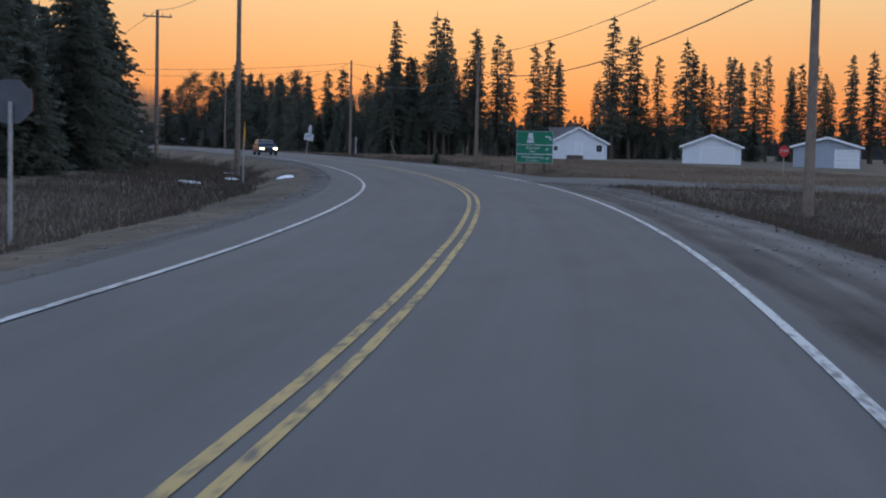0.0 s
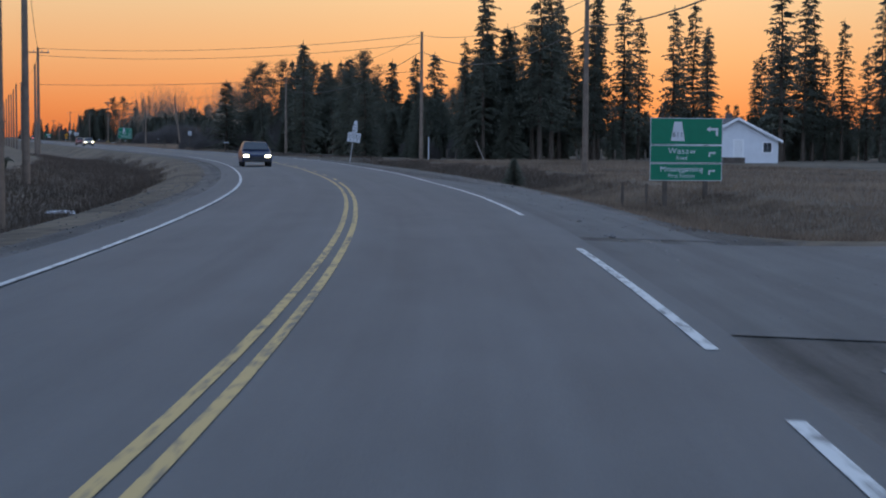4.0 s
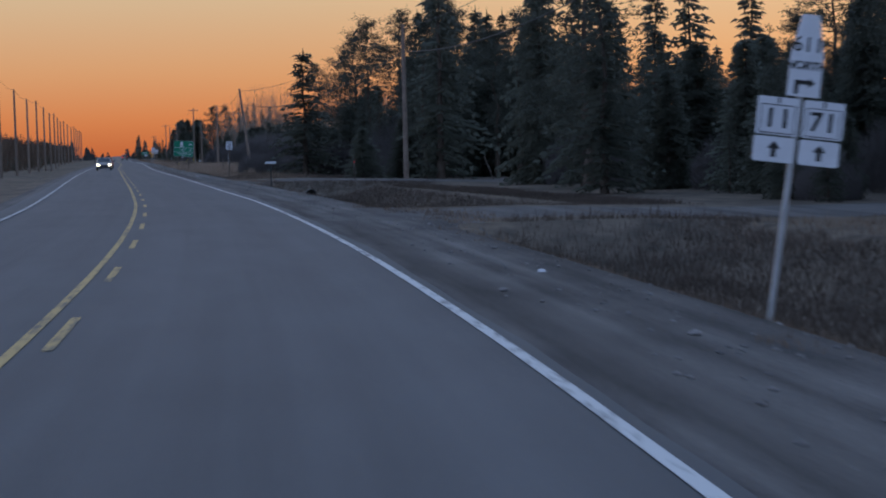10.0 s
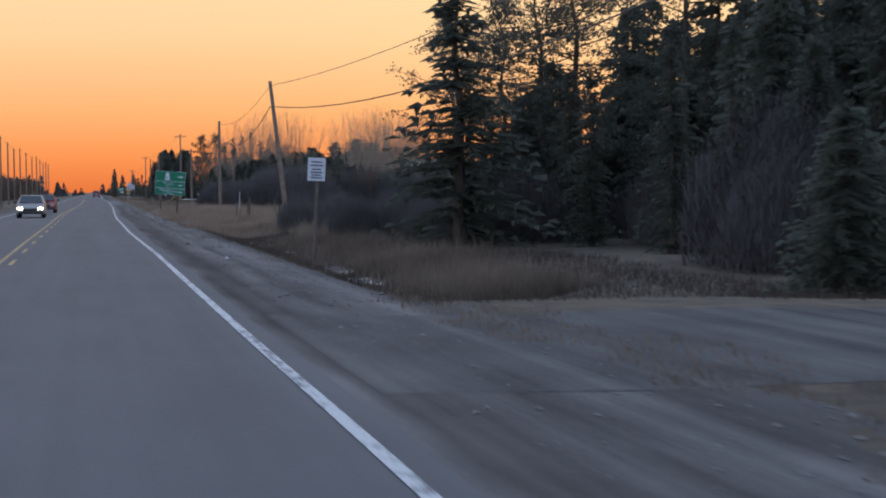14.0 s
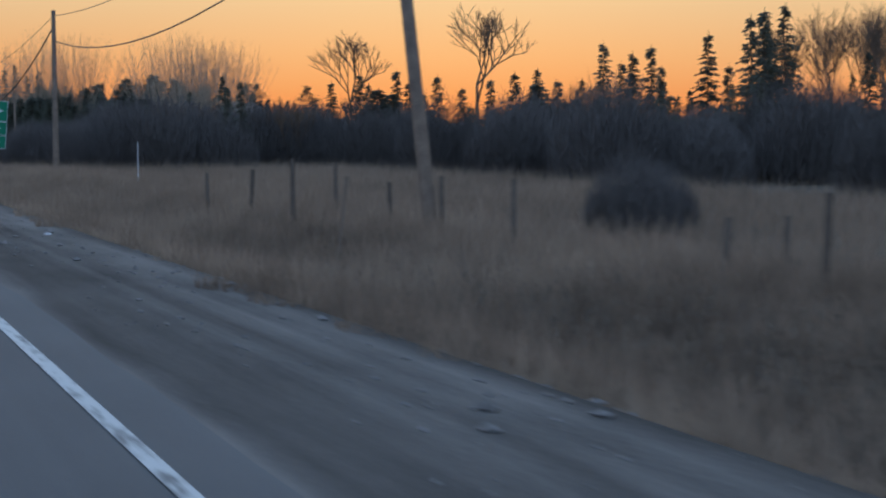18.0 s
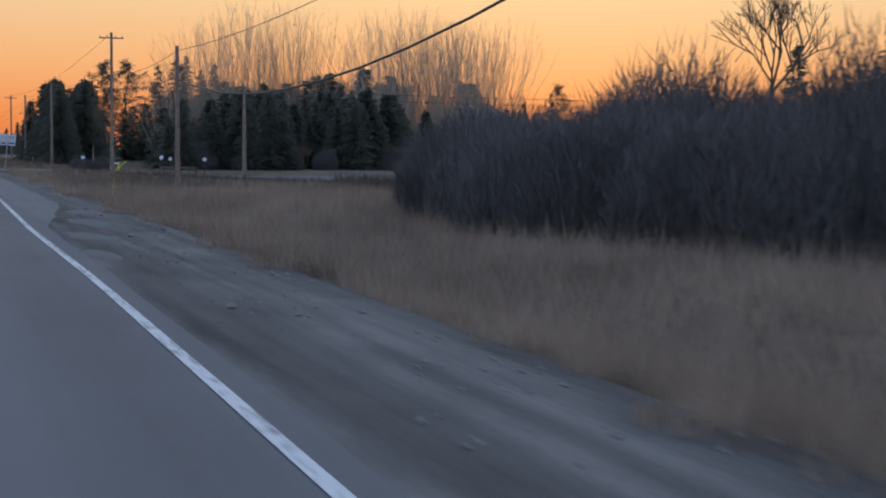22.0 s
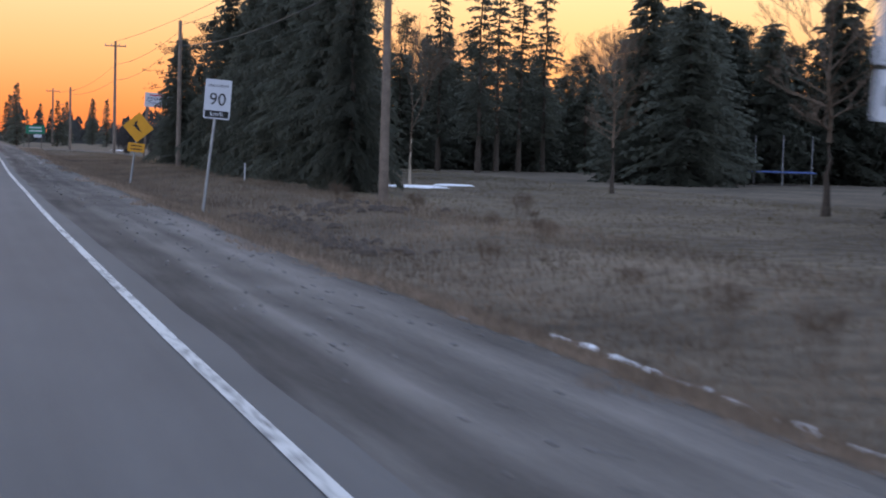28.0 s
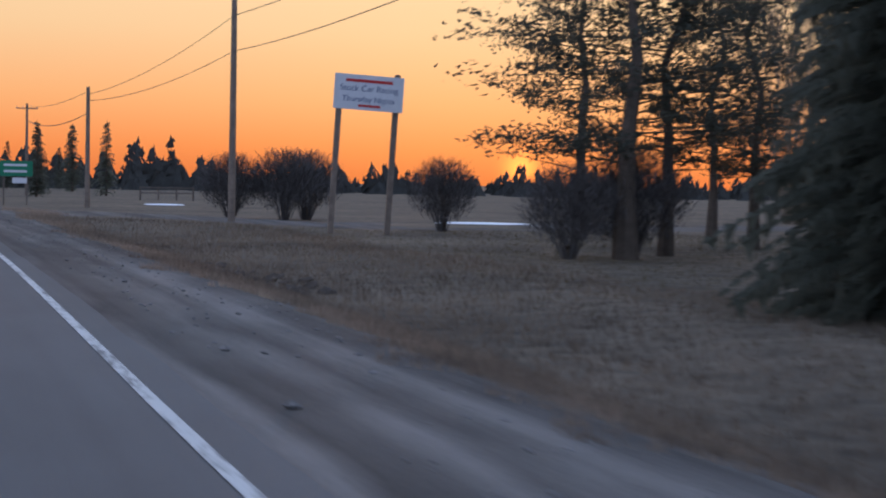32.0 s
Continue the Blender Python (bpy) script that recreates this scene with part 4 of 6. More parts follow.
# block of dense conifers beside the far lane
for x, y, k in [(9.8, 80, 1.35), (11.8, 88, 1.4), (13.3, 96, 1.45), (14.8, 104, 1.4), (16.4, 112, 1.4), (17.8, 120.5, 1.35), (8, 92, 1.5), (10, 104, 1.5), (13, 118, 1.5), (6.5, 82, 1.4)]:
    rng.choice(DENSE).put(x, y, 0.87 * k, wide=1.2)
scatter(DENSE, 26, 38, 118, -28, -20.5, (0.85, 1.1), 1.4)
scatter(DENSE, 16, 40, 120, -23, -19, (0.5, 0.75), 1.4)
# the wood's edge and its inside
scatter(SPRUCE, 15, 198, 292, 17, 22, (0.6, 0.95))
scatter(DENSE, 30, 190, 295, 19, 34, (0.7, 1.1))
scatter(PINE, 30, 190, 300, 18, 36, (0.85, 1.15))
scatter(SPRUCE, 20, 238, 302, 20, 34, (1.1, 1.5))
scatter(DENSE, 16, 240, 302, 22, 36, (1.0, 1.35))
scatter(SPRUCE, 34, 195, 305, 24, 60, (0.9, 1.25))
scatter(THICKET, 28, 198, 290, 16, 26, (0.6, 1.1))
scatter(FIR, 30, 180, 300, 55, 100, (0.6, 1.0))
SPRUCE[1].put(56.1, 280, 1.1, wide=1.75)
SPRUCE[0].put(61, 247, 1.5, wide=1.2)
DENSE[1].put(62.8, 229, 1.35, wide=0.75)
SPRUCE[3].put(59.3, 207, 0.95, wide=1.1)
PINE[2].put(60.5, 213, 0.95, wide=1.1)
SPRUCE[1].put(62.2, 219, 1.15, wide=1.1)
for x, y, k in [(64.5, 205, 0.7), (67, 209, 0.74), (69.5, 214, 0.78), (66, 214, 0.75), (72, 211, 0.75), (63.5, 211, 0.6)]:
    rng.choice(DENSE).put(x, y, k, wide=1.2)
for x, y, k in [(70.5, 228, 0.6), (73, 231, 0.7), (74.5, 236, 0.7)]:
    rng.choice(THICKET).put(x, y, k)
DENSE[0].put(56.2, 249.5, 0.42, wide=1.5)
DENSE[2].put(59.2, 250.5, 0.5, wide=1.4)
PINE[1].put(60.5, 250, 0.9)
PINE[2].put(58.9, 293, 0.85)
PINE[0].put(62, 296, 0.95)
DENSE[1].put(64, 294, 0.95, wide=1.3)
DENSE[2].put(61.5, 290, 0.75, wide=1.4)
DENSE[0].put(67, 291, 1.0, wide=1.3)
DENSE[0].put(59.4, 287, 0.5, wide=1.4)
# tall thin spruces behind the houses
for x, y, h in [(66.7, 188.5, 13.8), (70.6, 184.4, 14.6), (72.1, 185.3, 14.2), (65.7, 186.6, 12.2), (74.8, 190.2, 12.6), (77.6, 184.1, 13.4), (79.7, 188.1, 13), (81.6, 186.0, 13), (85.5, 182.9, 12), (88.6, 184.8, 12.6), (93.3, 175.6, 14.8), (97.4, 178.4, 13), (99.5, 180.4, 13.2), (103.4, 178.2, 12.8), (105.5, 180.2, 11.8), (109.3, 177.0, 11), (113.5, 180.9, 10.6), (116.4, 178.8, 11.4), (120.3, 176.6, 10.6), (124.4, 179.5, 12), (128.3, 176.4, 11.8), (132.4, 177.2, 12.4), (136.3, 174.1, 12)]:
    y += 4 if 76 < x < 100 else 0
    rng.choice(THIN).put(x, y, 1.22 * (h + 0.6) / 14)
    rng.choice(THIN).put(x + rng.uniform(-2, 2), y + rng.uniform(3, 9), rng.uniform(0.75, 1.0))
    if x > 76:
        rng.choice(THIN).put(x + rng.uniform(1.0, 3.0), y + rng.uniform(-2, 5), rng.uniform(0.8, 1.08))
for x, y, k in [(67, 189, 1.4), (69.8, 191.5, 1.5), (72.2, 190, 1.25)]:
    rng.choice(DENSE).put(x, y, k, wide=0.72)
scatter(FIR, 34, 197, 210, 20, 100, (0.52, 0.7))
scatter(ASPEN, 8, 197, 210, 30, 80, (0.9, 1.15))
# low dark wood and thickets behind the hay field
scatter(THICKET, 26, 294, 316, 11, 20, (0.36, 0.54))
scatter(THICKET, 26, 292, 318, 18, 36, (0.45, 0.62))
scatter(THICKET, 70, 305, 440, 34, 62, (0.9, 1.25))
scatter(FIR, 44, 310, 480, 50, 80, (0.4, 0.6))
scatter(SPRUCE, 22, 350, 500, 58, 95, (0.55, 0.85))
for x, y, k in [(97, 394, 0.85), (98.5, 394, 0.9), (102, 392, 1.0), (111.4, 399, 1.25), (113, 398.5, 1.3), (108, 419, 1.1), (104, 402, 0.8)]:
    rng.choice(SPRUCE).put(x, y, k)
for x, y, k in [(128, 493, 2.1), (105.3, 480, 1.65), (104, 478, 0.8), (150, 500, 1.1)]:
    rng.choice(BROAD).put(x, y, k)
for x, y, k in [(116, 452, 0.8), (119, 455, 0.86), (121.5, 453, 0.8), (124.5, 457, 0.85), (127, 455, 0.75), (113, 454, 0.7)]:
    rng.choice(DENSE).put(x, y, k, wide=1.3)
scatter(ASPEN, 46, 405, 440, 90, 124, (1.2, 1.45))
for x, y, k in [(124, 420, 1.4), (126.4, 421, 1.36), (115.9, 430, 1.0), (117.6, 431, 0.92), (119, 409, 1.1)]:
    rng.choice(SPRUCE).put(x, y, k)
scatter(SPRUCE, 12, 400, 520, 85, 150, (0.9, 1.2))
# thicket close to the road
scatter(THICKET, 24, 404, 424, 13, 20, (0.6, 0.85))
scatter(THICKET, 28, 404, 428, 19, 34, (0.85, 1.25))
scatter(SHRUB, 8, 405, 426, 22, 34, (0.9, 1.35))
for i in range(36):
    s = 426 + 40 * (i + rng.random()) / 36
    x, y, _ = on_road(s, 15 + (s - 426) * 0.45 + rng.uniform(0, 14))
    rng.choice(THICKET).put(x, y, rng.uniform(0.7, 1.05))
scatter(SPRUCE, 4, 406, 428, 26, 34, (0.55, 0.75))
# farmyard beyond the side road
for x, y, k in [(66, 537, 0.55), (69.5, 541, 0.66), (72.5, 546, 0.85), (77, 552, 0.95), (81, 554, 1.0), (85, 556, 0.95), (100, 574, 1.0), (105, 578, 1.1), (109, 573, 1.05), (113, 580, 1.0), (108, 584, 1.1), (105, 556, 0.9), (110, 558, 0.95)]:
    rng.choice(WILLOW).put(x, y, 1.22 * k)
for i in range(16):
    rng.choice(ASPEN).put(150 + 70 * (i + rng.random()) / 16, rng.uniform(640, 690), rng.uniform(0.7, 1.1))
for x, y, k in [(76, 547, 0.9), (79, 549, 1.0), (81.5, 551, 0.92), (84, 549, 1.05), (87, 554, 0.98), (90, 556, 1.05)]:
    rng.choice(SPRUCE).put(x, y, k, wide=1.3)
scatter(DENSE, 24, 545, 575, 26, 56, (0.75, 1.05), 1.25)
scatter(THICKET, 26, 540, 570, 28, 52, (0.7, 1.1))
scatter(DENSE, 26, 534, 548, 23, 48, (0.65, 0.98), 1.35)
scatter(THICKET, 16, 532, 540, 25, 50, (0.45, 0.65))
scatter(BUSH, 9, 531, 546, 22, 50, (0.5, 0.85), 1.3)
scatter(FIR, 22, 531, 541, 22, 46, (0.6, 0.95), 1.15)
for x, y, k in [(150, 584, 0.5), (152, 586, 0.45), (158, 588, 0.4), (161, 590, 0.42), (155, 592, 0.5), (146, 585, 0.4)]:
    rng.choice(THICKET).put(x, y, k)
DENSE[0].put(151.5, 588, 0.5)
scatter(SPRUCE, 7, 545, 580, 24, 48, (0.8, 1.2))
scatter(DENSE, 10, 612, 622, 46, 70, (1.1, 1.35), 1.2)
scatter(SHRUB, 10, 530, 560, 24, 50, (0.6, 1.0))
CEDAR[0].put(61.3, 617, 1.45, wide=1.1)
DENSE[1].put(97.7, 620, 1.5, wide=1.3)
for x, y, k in [(70.2, 640, 1.38), (74.3, 643, 1.4), (79, 641, 1.1)]:
    rng.choice(PINE).put(x, y, k)
DENSE[1].put(44.3, 117.4, 0.185, wide=1.6)
# row of old cedars at the verge
CEDAR[1].put(57.9, 573.5, 1.1, wide=0.8)
scatter(CEDAR, 15, 588, 617, 16.1, 17.1, (1.15, 1.4), 1.0)
scatter(CEDAR, 9, 602, 624, 20.5, 22.2, (1.15, 1.4), 1.1)
for x, y, k in [(84, 595, 1.3), (88, 600, 1.2), (96, 607, 1.3), (101, 606, 1.62), (106, 604, 1.7), (111, 606, 1.6), (93, 609, 1.35)]:
    rng.choice(DENSE).put(x, y, k, wide=1.3)
for x, y, k in [(79.5, 622, 1.2), (82, 625, 1.25), (84.6, 627, 1.1), (87.2, 628.5, 1.2), (77.5, 626, 1.15)]:
    rng.choice(THIN).put(x, y, k)
# lawn trees and the wood behind the lawn
low = random.Random(17)
for i in range(18):
    low.choice(FIR).put(73 + 1.4 * i + low.uniform(-0.5, 0.5), low.uniform(631, 639), low.uniform(0.9, 1.2), wide=1.2)
scatter(FIR, 30, 648, 664, 40, 104, (0.75, 1.0), 1.4)
scatter(SPRUCE, 30, 650, 680, 38, 108, (0.95, 1.3))
scatter(PINE, 8, 655, 680, 60, 100, (1.0, 1.3))
scatter(FIR, 26, 640, 650, 42, 104, (0.5, 0.68), 1.6)
scatter(ASPEN, 14, 680, 705, 56, 100, (1.3, 1.6))
for x, y, k in [(96, 690, 1.05), (101, 694, 1.0), (119, 690, 1.05), (124, 694, 1.0)]:
    rng.choice(WILLOW).put(x, y, k)
scatter(SHRUB, 9, 545, 566, 10.5, 14.5, (0.12, 0.3))
scatter(SHRUB, 6, 524, 545, 8.5, 11, (0.12, 0.28))
BARE[1].put(69.8, 555, 0.7)
BARE[0].put(70.8, 575.5, 0.6)
ASPEN[0].put(62.8, 581.6, 0.7)
scatter(SPRUCE, 26, 612, 680, 66, 112, (0.8, 1.2))
scatter(FIR, 16, 612, 680, 66, 104, (0.6, 0.9))
scatter(PINE, 8, 605, 660, 66, 95, (0.8, 1.05))
scatter(THICKET, 4, 521, 529, 13, 17, (0.25, 0.4))
# pines and bushes at the end
for x, y, k in [(62.4, 646, 1.0), (65.0, 648.5, 1.02), (67.7, 661, 1.05), (72.5, 659, 0.95), (70.2, 652, 0.95)]:
    rng.choice(PINE).put(x, y, k, wide=1.45 if x < 63 else 1.1)
for x, y, k in [(60.6, 646, 0.72), (63.0, 647.0, 0.85), (65.2, 670, 0.85), (61.9, 686, 1.0), (63.6, 688, 1.0), (59.2, 687, 0.9)]:
    rng.choice(BUSH).put(x, y, k)
for x, y, k in [(66, 636, 0.4), (69, 640, 0.45), (63.5, 634, 0.35)]:
    rng.choice(DENSE).put(x, y, k, wide=1.6)
CEDAR[2].put(57.4, 626.0, 1.1, wide=0.95)
SPRUCE[2].put(60.3, 629.5, 1.2, wide=0.8)
DENSE[1].put(59.2, 628.6, 0.9)
BUSH[0].put(63.4, 634, 0.7)
scatter(SPRUCE, 16, 760, 900, 6, 26, (0.7, 1.0))


# wooded bank along the far lane
scatter(SHRUB, 110, 345, 760, -24, -18.5, (1.0, 1.6), 1.2)
scatter(SPRUCE, 44, 345, 760, -27, -20, (0.38, 0.62), 1.25)
scatter(FIR, 40, 345, 760, -30, -21, (0.4, 0.62), 1.2)
scatter(SPRUCE, 40, 260, 900, -75, -40, (0.6, 1.1))
scatter(FIR, 20, 300, 900, -70, -42, (0.5, 0.9), 1.3)
scatter(THICKET, 30, 300, 700, -44, -34, (0.5, 0.9))

THICKET[0].put(58.5, 325.0, 0.46, wide=0.9)
THICKET[1].put(60.2, 327.0, 0.4, wide=0.9)
for x, y, k in [(80, 357, 0.8), (84, 364, 0.9), (89, 371, 0.9), (92, 368, 0.85), (86, 373, 0.9)]:
    rng.choice(THICKET).put(x, y, k)

# dark spruces in the low western wood
for x, y, k in [(88.5, 437, 0.6), (91, 436, 0.66), (92.6, 438, 0.6), (94.2, 434.6, 0.68), (96, 436, 0.6), (98, 433.6, 0.64), (100.2, 432.8, 0.55), (96.6, 418, 0.55), (98.4, 417, 0.6), (100.2, 416.2, 0.62), (102, 416, 0.55)]:
    rng.choice(SPRUCE).put(x, y, 1.35 * k, wide=1.2)
DENSE[0].put(92.2, 434, 0.82, wide=1.7)
DENSE[1].put(94.6, 437, 0.8, wide=1.6)
DENSE[2].put(99.6, 415, 0.8, wide=1.6)
for x, y, k in [(83.5, 600, 1.4), (87, 603, 1.35), (90, 607, 1.3)]:
    DENSE[1].put(x, y, k, wide=1.3)
for x, y, k in [(79, 256, 1.15), (83, 259, 1.1), (74, 262, 1.15), (70, 260, 1.1), (87, 255, 1.1), (91, 259, 1.05)]:
    rng.choice(FIR).put(x, y, k, wide=1.4)
for x, y, k in [(77.9, 252.8, 1.4), (81, 254, 1.45), (76, 258, 1.35), (84, 250, 1.4)]:
    rng.choice(SPRUCE).put(x, y, k, wide=1.2)


def far_woods():
    """The distant line of trees, too far to count."""
    g = random.Random(5)
    verts, faces = [], []
    for ax, ay, bx, by, n in ((-420, 900, 30, 900, 500), (56, 900, 760, 860, 1500), (215, 150, 330, 900, 900), (150, 260, 210, 520, 260)):
        for i in range(n):
            u = (i + g.random()) / n
            x, y = ax + (bx - ax) * u + g.uniform(-15, 15), ay + (by - ay) * u + g.uniform(-30, 60)
            h, w = g.choice((3, 3, 4, 4, 5, 5, 6, 8)) * g.uniform(0.8, 1.2), g.uniform(1.6, 3.2)
            h *= 0.62 if x > 95 and y > 700 else 1.0
            for j in range(int(h * 5)):
                u = g.random()
                a = g.random() * 6.283
                r = w * (1 - u) * g.random() + 0.2
                c = Vector((x + r * math.cos(a), y + r * math.sin(a), -0.6 + h * u))
                tri_fan(verts, faces, tuple(c + Vector((g.uniform(-0.9, 0), 0, g.uniform(-0.7, 0)))), tuple(c + Vector((g.uniform(0, 0.9), 0.2, g.uniform(-0.7, 0)))), tuple(c + Vector((g.uniform(-0.3, 0.3), 0, g.uniform(0.4, 1.2)))))
            k = len(verts)
            verts += [(x - w, y, -1), (x + w, y, -1), (x + w * g.uniform(0.1, 0.5), y + 0.5, h * g.uniform(0.4, 0.6)), (x - w * g.uniform(0.1, 0.5), y - 0.5, h * g.uniform(0.4, 0.6))]
            faces.append((k, k + 1, k + 2, k + 3))
    tagged(mesh_ob("far_woods", verts, faces, M["far_wood"]), "dark distant woods along the horizon", "woods", kind="stuff")


far_woods()


# ---- grass and stems ----
def blades(name, n, s0, s1, lat_of, h0, h1, mat, label, seed, width=0.011):
    """Dry standing blades along the verge, as one body of grass."""
    r = np.random.RandomState(seed)
    s = r.uniform(s0, s1, n)
    la = lat_of(r, n) + 0.35 * np.sin(s * 0.37) + 0.25 * np.sin(s * 1.31 + 1) + 0.2 * np.sin(s * 2.9)
    x, y, a = np.interp(s, _s, _x), np.interp(s, _s, _y), np.interp(s, _s, _h)
    px, py = x + la * np.cos(a), y + la * np.sin(a)
    grid_s, grid_l = np.arange(s0, s1 + 3, 3.0), np.arange(math.floor(la.min()), math.ceil(la.max()) + 1.1, 1.0)
    level = np.array([[ground_at(float(p), float(q)) for q in grid_l] for p in grid_s])
    i, j = (s - s0) / 3.0, la - grid_l[0]
    i0, j0 = i.astype(int), j.astype(int)
    fi, fj = i - i0, j - j0
    z = level[i0, j0] * (1 - fi) * (1 - fj) + level[i0 + 1, j0] * fi * (1 - fj) + level[i0, j0 + 1] * (1 - fi) * fj + level[i0 + 1, j0 + 1] * fi * fj
    h = r.uniform(h0, h1, n) * (0.55 + 0.9 * r.rand(n) ** 2)
    w = r.uniform(0, 6.283, n)
    b, lx, ly = width * r.uniform(0.6, 1.6, n), r.normal(0, 0.3, n) * h, r.normal(0, 0.3, n) * h
    v = np.empty((n, 3, 3))
    v[:, 0] = np.stack([px - b * np.cos(w), py - b * np.sin(w), z - 0.03], 1)
    v[:, 1] = np.stack([px + b * np.cos(w), py + b * np.sin(w), z - 0.03], 1)
    v[:, 2] = np.stack([px + lx, py + ly, z + h], 1)
    me = bpy.data.meshes.new(name)
    me.vertices.add(3 * n)
    me.vertices.foreach_set("co", v.ravel())
    me.loops.add(3 * n)
    me.loops.foreach_set("vertex_index", np.arange(3 * n, dtype=np.int32))
    me.polygons.add(n)
    me.polygons.foreach_set("loop_start", np.arange(0, 3 * n, 3, dtype=np.int32))
    me.update(calc_edges=True)
    me.materials.append(mat)
    return tagged(new(name, me), label, "grass", kind="stuff")


def verge(r, n):
    return 5.0 + 0.9 * r.rand(n) + 9.2 * r.rand(n) ** 1.4


def field(r, n):
    return r.uniform(10, 34, n)


def left_verge(r, n):
    return -9.3 - 8 * r.rand(n)


def ditch_band(r, n):
    return 6.0 + 5.5 * r.rand(n)


def fringe(r, n):
    return 4.75 + 1.5 * r.rand(n) ** 1.3


blades("dry_grass", 40000, 80, 124, ditch_band, 0.08, 0.22, M["dull_straw"], "short brown grass on the bank", 51)
blades("dry_grass", 60000, 122, 188.5, ditch_band, 0.1, 0.28, M["dark_grass"], "dull dead grass in the dry ditch", 1)
blades("dry_grass", 30000, 80, 300, fringe, 0.04, 0.14, M["dull_straw"], "sparse dry grass along the shoulder's edge", 41)
blades("dry_grass", 70000, 300, 488, fringe, 0.06, 0.24, M["straw"], "dry straw along the shoulder's edge", 42)
blades("dry_grass", 60000, 508, 690, fringe, 0.04, 0.16, M["straw"], "short dry straw along the shoulder's edge", 43)
blades("dry_grass", 110000, 198, 240, verge, 0.05, 0.16, M["dark_grass"], "dull dry grass in the ditch", 2)
blades("dry_grass", 60000, 252, 318, verge, 0.08, 0.25, M["dark_grass"], "thin dry grass by the wet ditch", 13)
blades("dry_grass", 26000, 262, 300, lambda r, n: r.normal(9.6, 0.8, n), 0.25, 0.6, M["dull_straw"], "pale tufts of dead grass behind the wet ditch", 44)
blades("dry_grass", 240000, 312, 488, verge, 0.22, 0.6, M["straw"], "tall dry roadside grass", 3)
blades("dry_grass", 180000, 300, 485, field, 0.35, 0.8, M["straw"], "tall dry hay field", 4)
blades("dry_grass", 30000, 478, 490, lambda r, n: r.uniform(8, 45, n), 0.2, 0.5, M["dark_grass"], "dark dead stems in the wet ditch by the side road", 31)
blades("dry_grass", 60000, 474, 489, lambda r, n: r.uniform(28, 112, n), 0.5, 1.0, M["dark_grass"], "tall dark weeds before the side road", 53, width=0.03)
blades("dry_grass", 60000, 507, 540, lambda r, n: r.uniform(44, 112, n), 0.4, 0.9, M["dark_grass"], "tall dark weeds beyond the side road", 52, width=0.03)
blades("dry_grass", 130000, 508, 676, verge, 0.06, 0.2, M["dull_straw"], "short dry verge grass", 5)
blades("dry_grass", 120000, 508, 676, field, 0.03, 0.1, M["lawn_grass"], "mown yellow-brown lawn", 6)
blades("dry_grass", 90000, 80, 188, lambda r, n: r.uniform(10.5, 34, n), 0.1, 0.24, M["dull_straw"], "short dry pasture", 7)
blades("dry_grass", 50000, 5, 62, verge, 0.08, 0.24, M["dark_grass"], "short dull grass by the road", 21)
blades("dry_grass", 50000, 5, 84, field, 0.08, 0.22, M["dull_straw"], "short dry pasture", 22)
blades("dry_grass", 80000, 20, 230, left_verge, 0.12, 0.3, M["dark_grass"], "dull dry grass beside the far lane", 8)


def stones(n, s0, s1, l0, l1, seed):
    """Loose stones on the shoulder, far too many to count."""
    r = np.random.RandomState(seed)
    verts, faces = [], []
    for i in range(n):
        s, la = r.uniform(s0, s1), l0 + (l1 - l0) * r.rand() ** 0.8
        k = r.uniform(0.012, 0.04) * (2.0 if r.rand() < 0.04 else 1.0)
        x, y, _ = on_road(s, la)
        z = ground_at(s, la) + 0.004
        b, w = len(verts), r.uniform(0, 1.57)
        for j in range(4):
            q = k * r.uniform(0.7, 1.3)
            verts.append((x + q * math.cos(w + j * 1.571), y + q * math.sin(w + j * 1.571), z + k * r.uniform(0.1, 0.4)))
        verts.append((x, y, z + k * r.uniform(0.6, 1.0)))
        verts.append((x, y, z - k * 0.3))
        for j in range(4):
            faces += [(b + j, b + (j + 1) % 4, b + 4), (b + (j + 1) % 4, b + j, b + 5)]
    tagged(mesh_ob("loose_stones", verts, faces, M["stone"]), "loose grey stones on the gravel shoulder", "stones", kind="stuff")


stones(9000, 20, 680, 2.5, 6.0, 31)
stones(1500, 0, 200, -8.6, -6.0, 32)


def clods(n, s0, s1, l0, l1, seed):
    """Lumps of dug-up earth along the ditch, far too many to count."""
    r = np.random.RandomState(seed)
    verts, faces = [], []
    for i in range(n):
        s, la = r.uniform(s0, s1), r.normal((l0 + l1) / 2, (l1 - l0) / 4)
        k = r.uniform(0.05, 0.2)
        x, y, _ = on_road(s, la)
        z = ground_at(s, la)
        b, rings = len(verts), 6
        for level, size in ((0.0, 1.0), (0.45, 0.85), (0.8, 0.4)):
            for j in range(rings):
                q = k * size * r.uniform(0.75, 1.25)
                verts.append((x + q * math.cos(j * 1.047), y + q * math.sin(j * 1.047), z + k * level * r.uniform(0.7, 1.2) - 0.02))
        for lv in range(2):
            for j in range(rings):
                c = b + lv * rings
                faces.append((c + j, c + (j + 1) % rings, c + rings + (j + 1) % rings, c + rings + j))
        faces.append(tuple(b + 2 * rings + j for j in range(rings)))
    tagged(mesh_ob("earth_clods", verts, faces, M["clod"]), "broken clods of dark dug-up earth along the ditch", "earth", kind="stuff")


clods(190, 546, 562, 7.6, 9.2, 33)
clods(90, 559, 565, 9.0, 13.5, 35)
clods(60, 640, 652, 6.2, 8.0, 34)


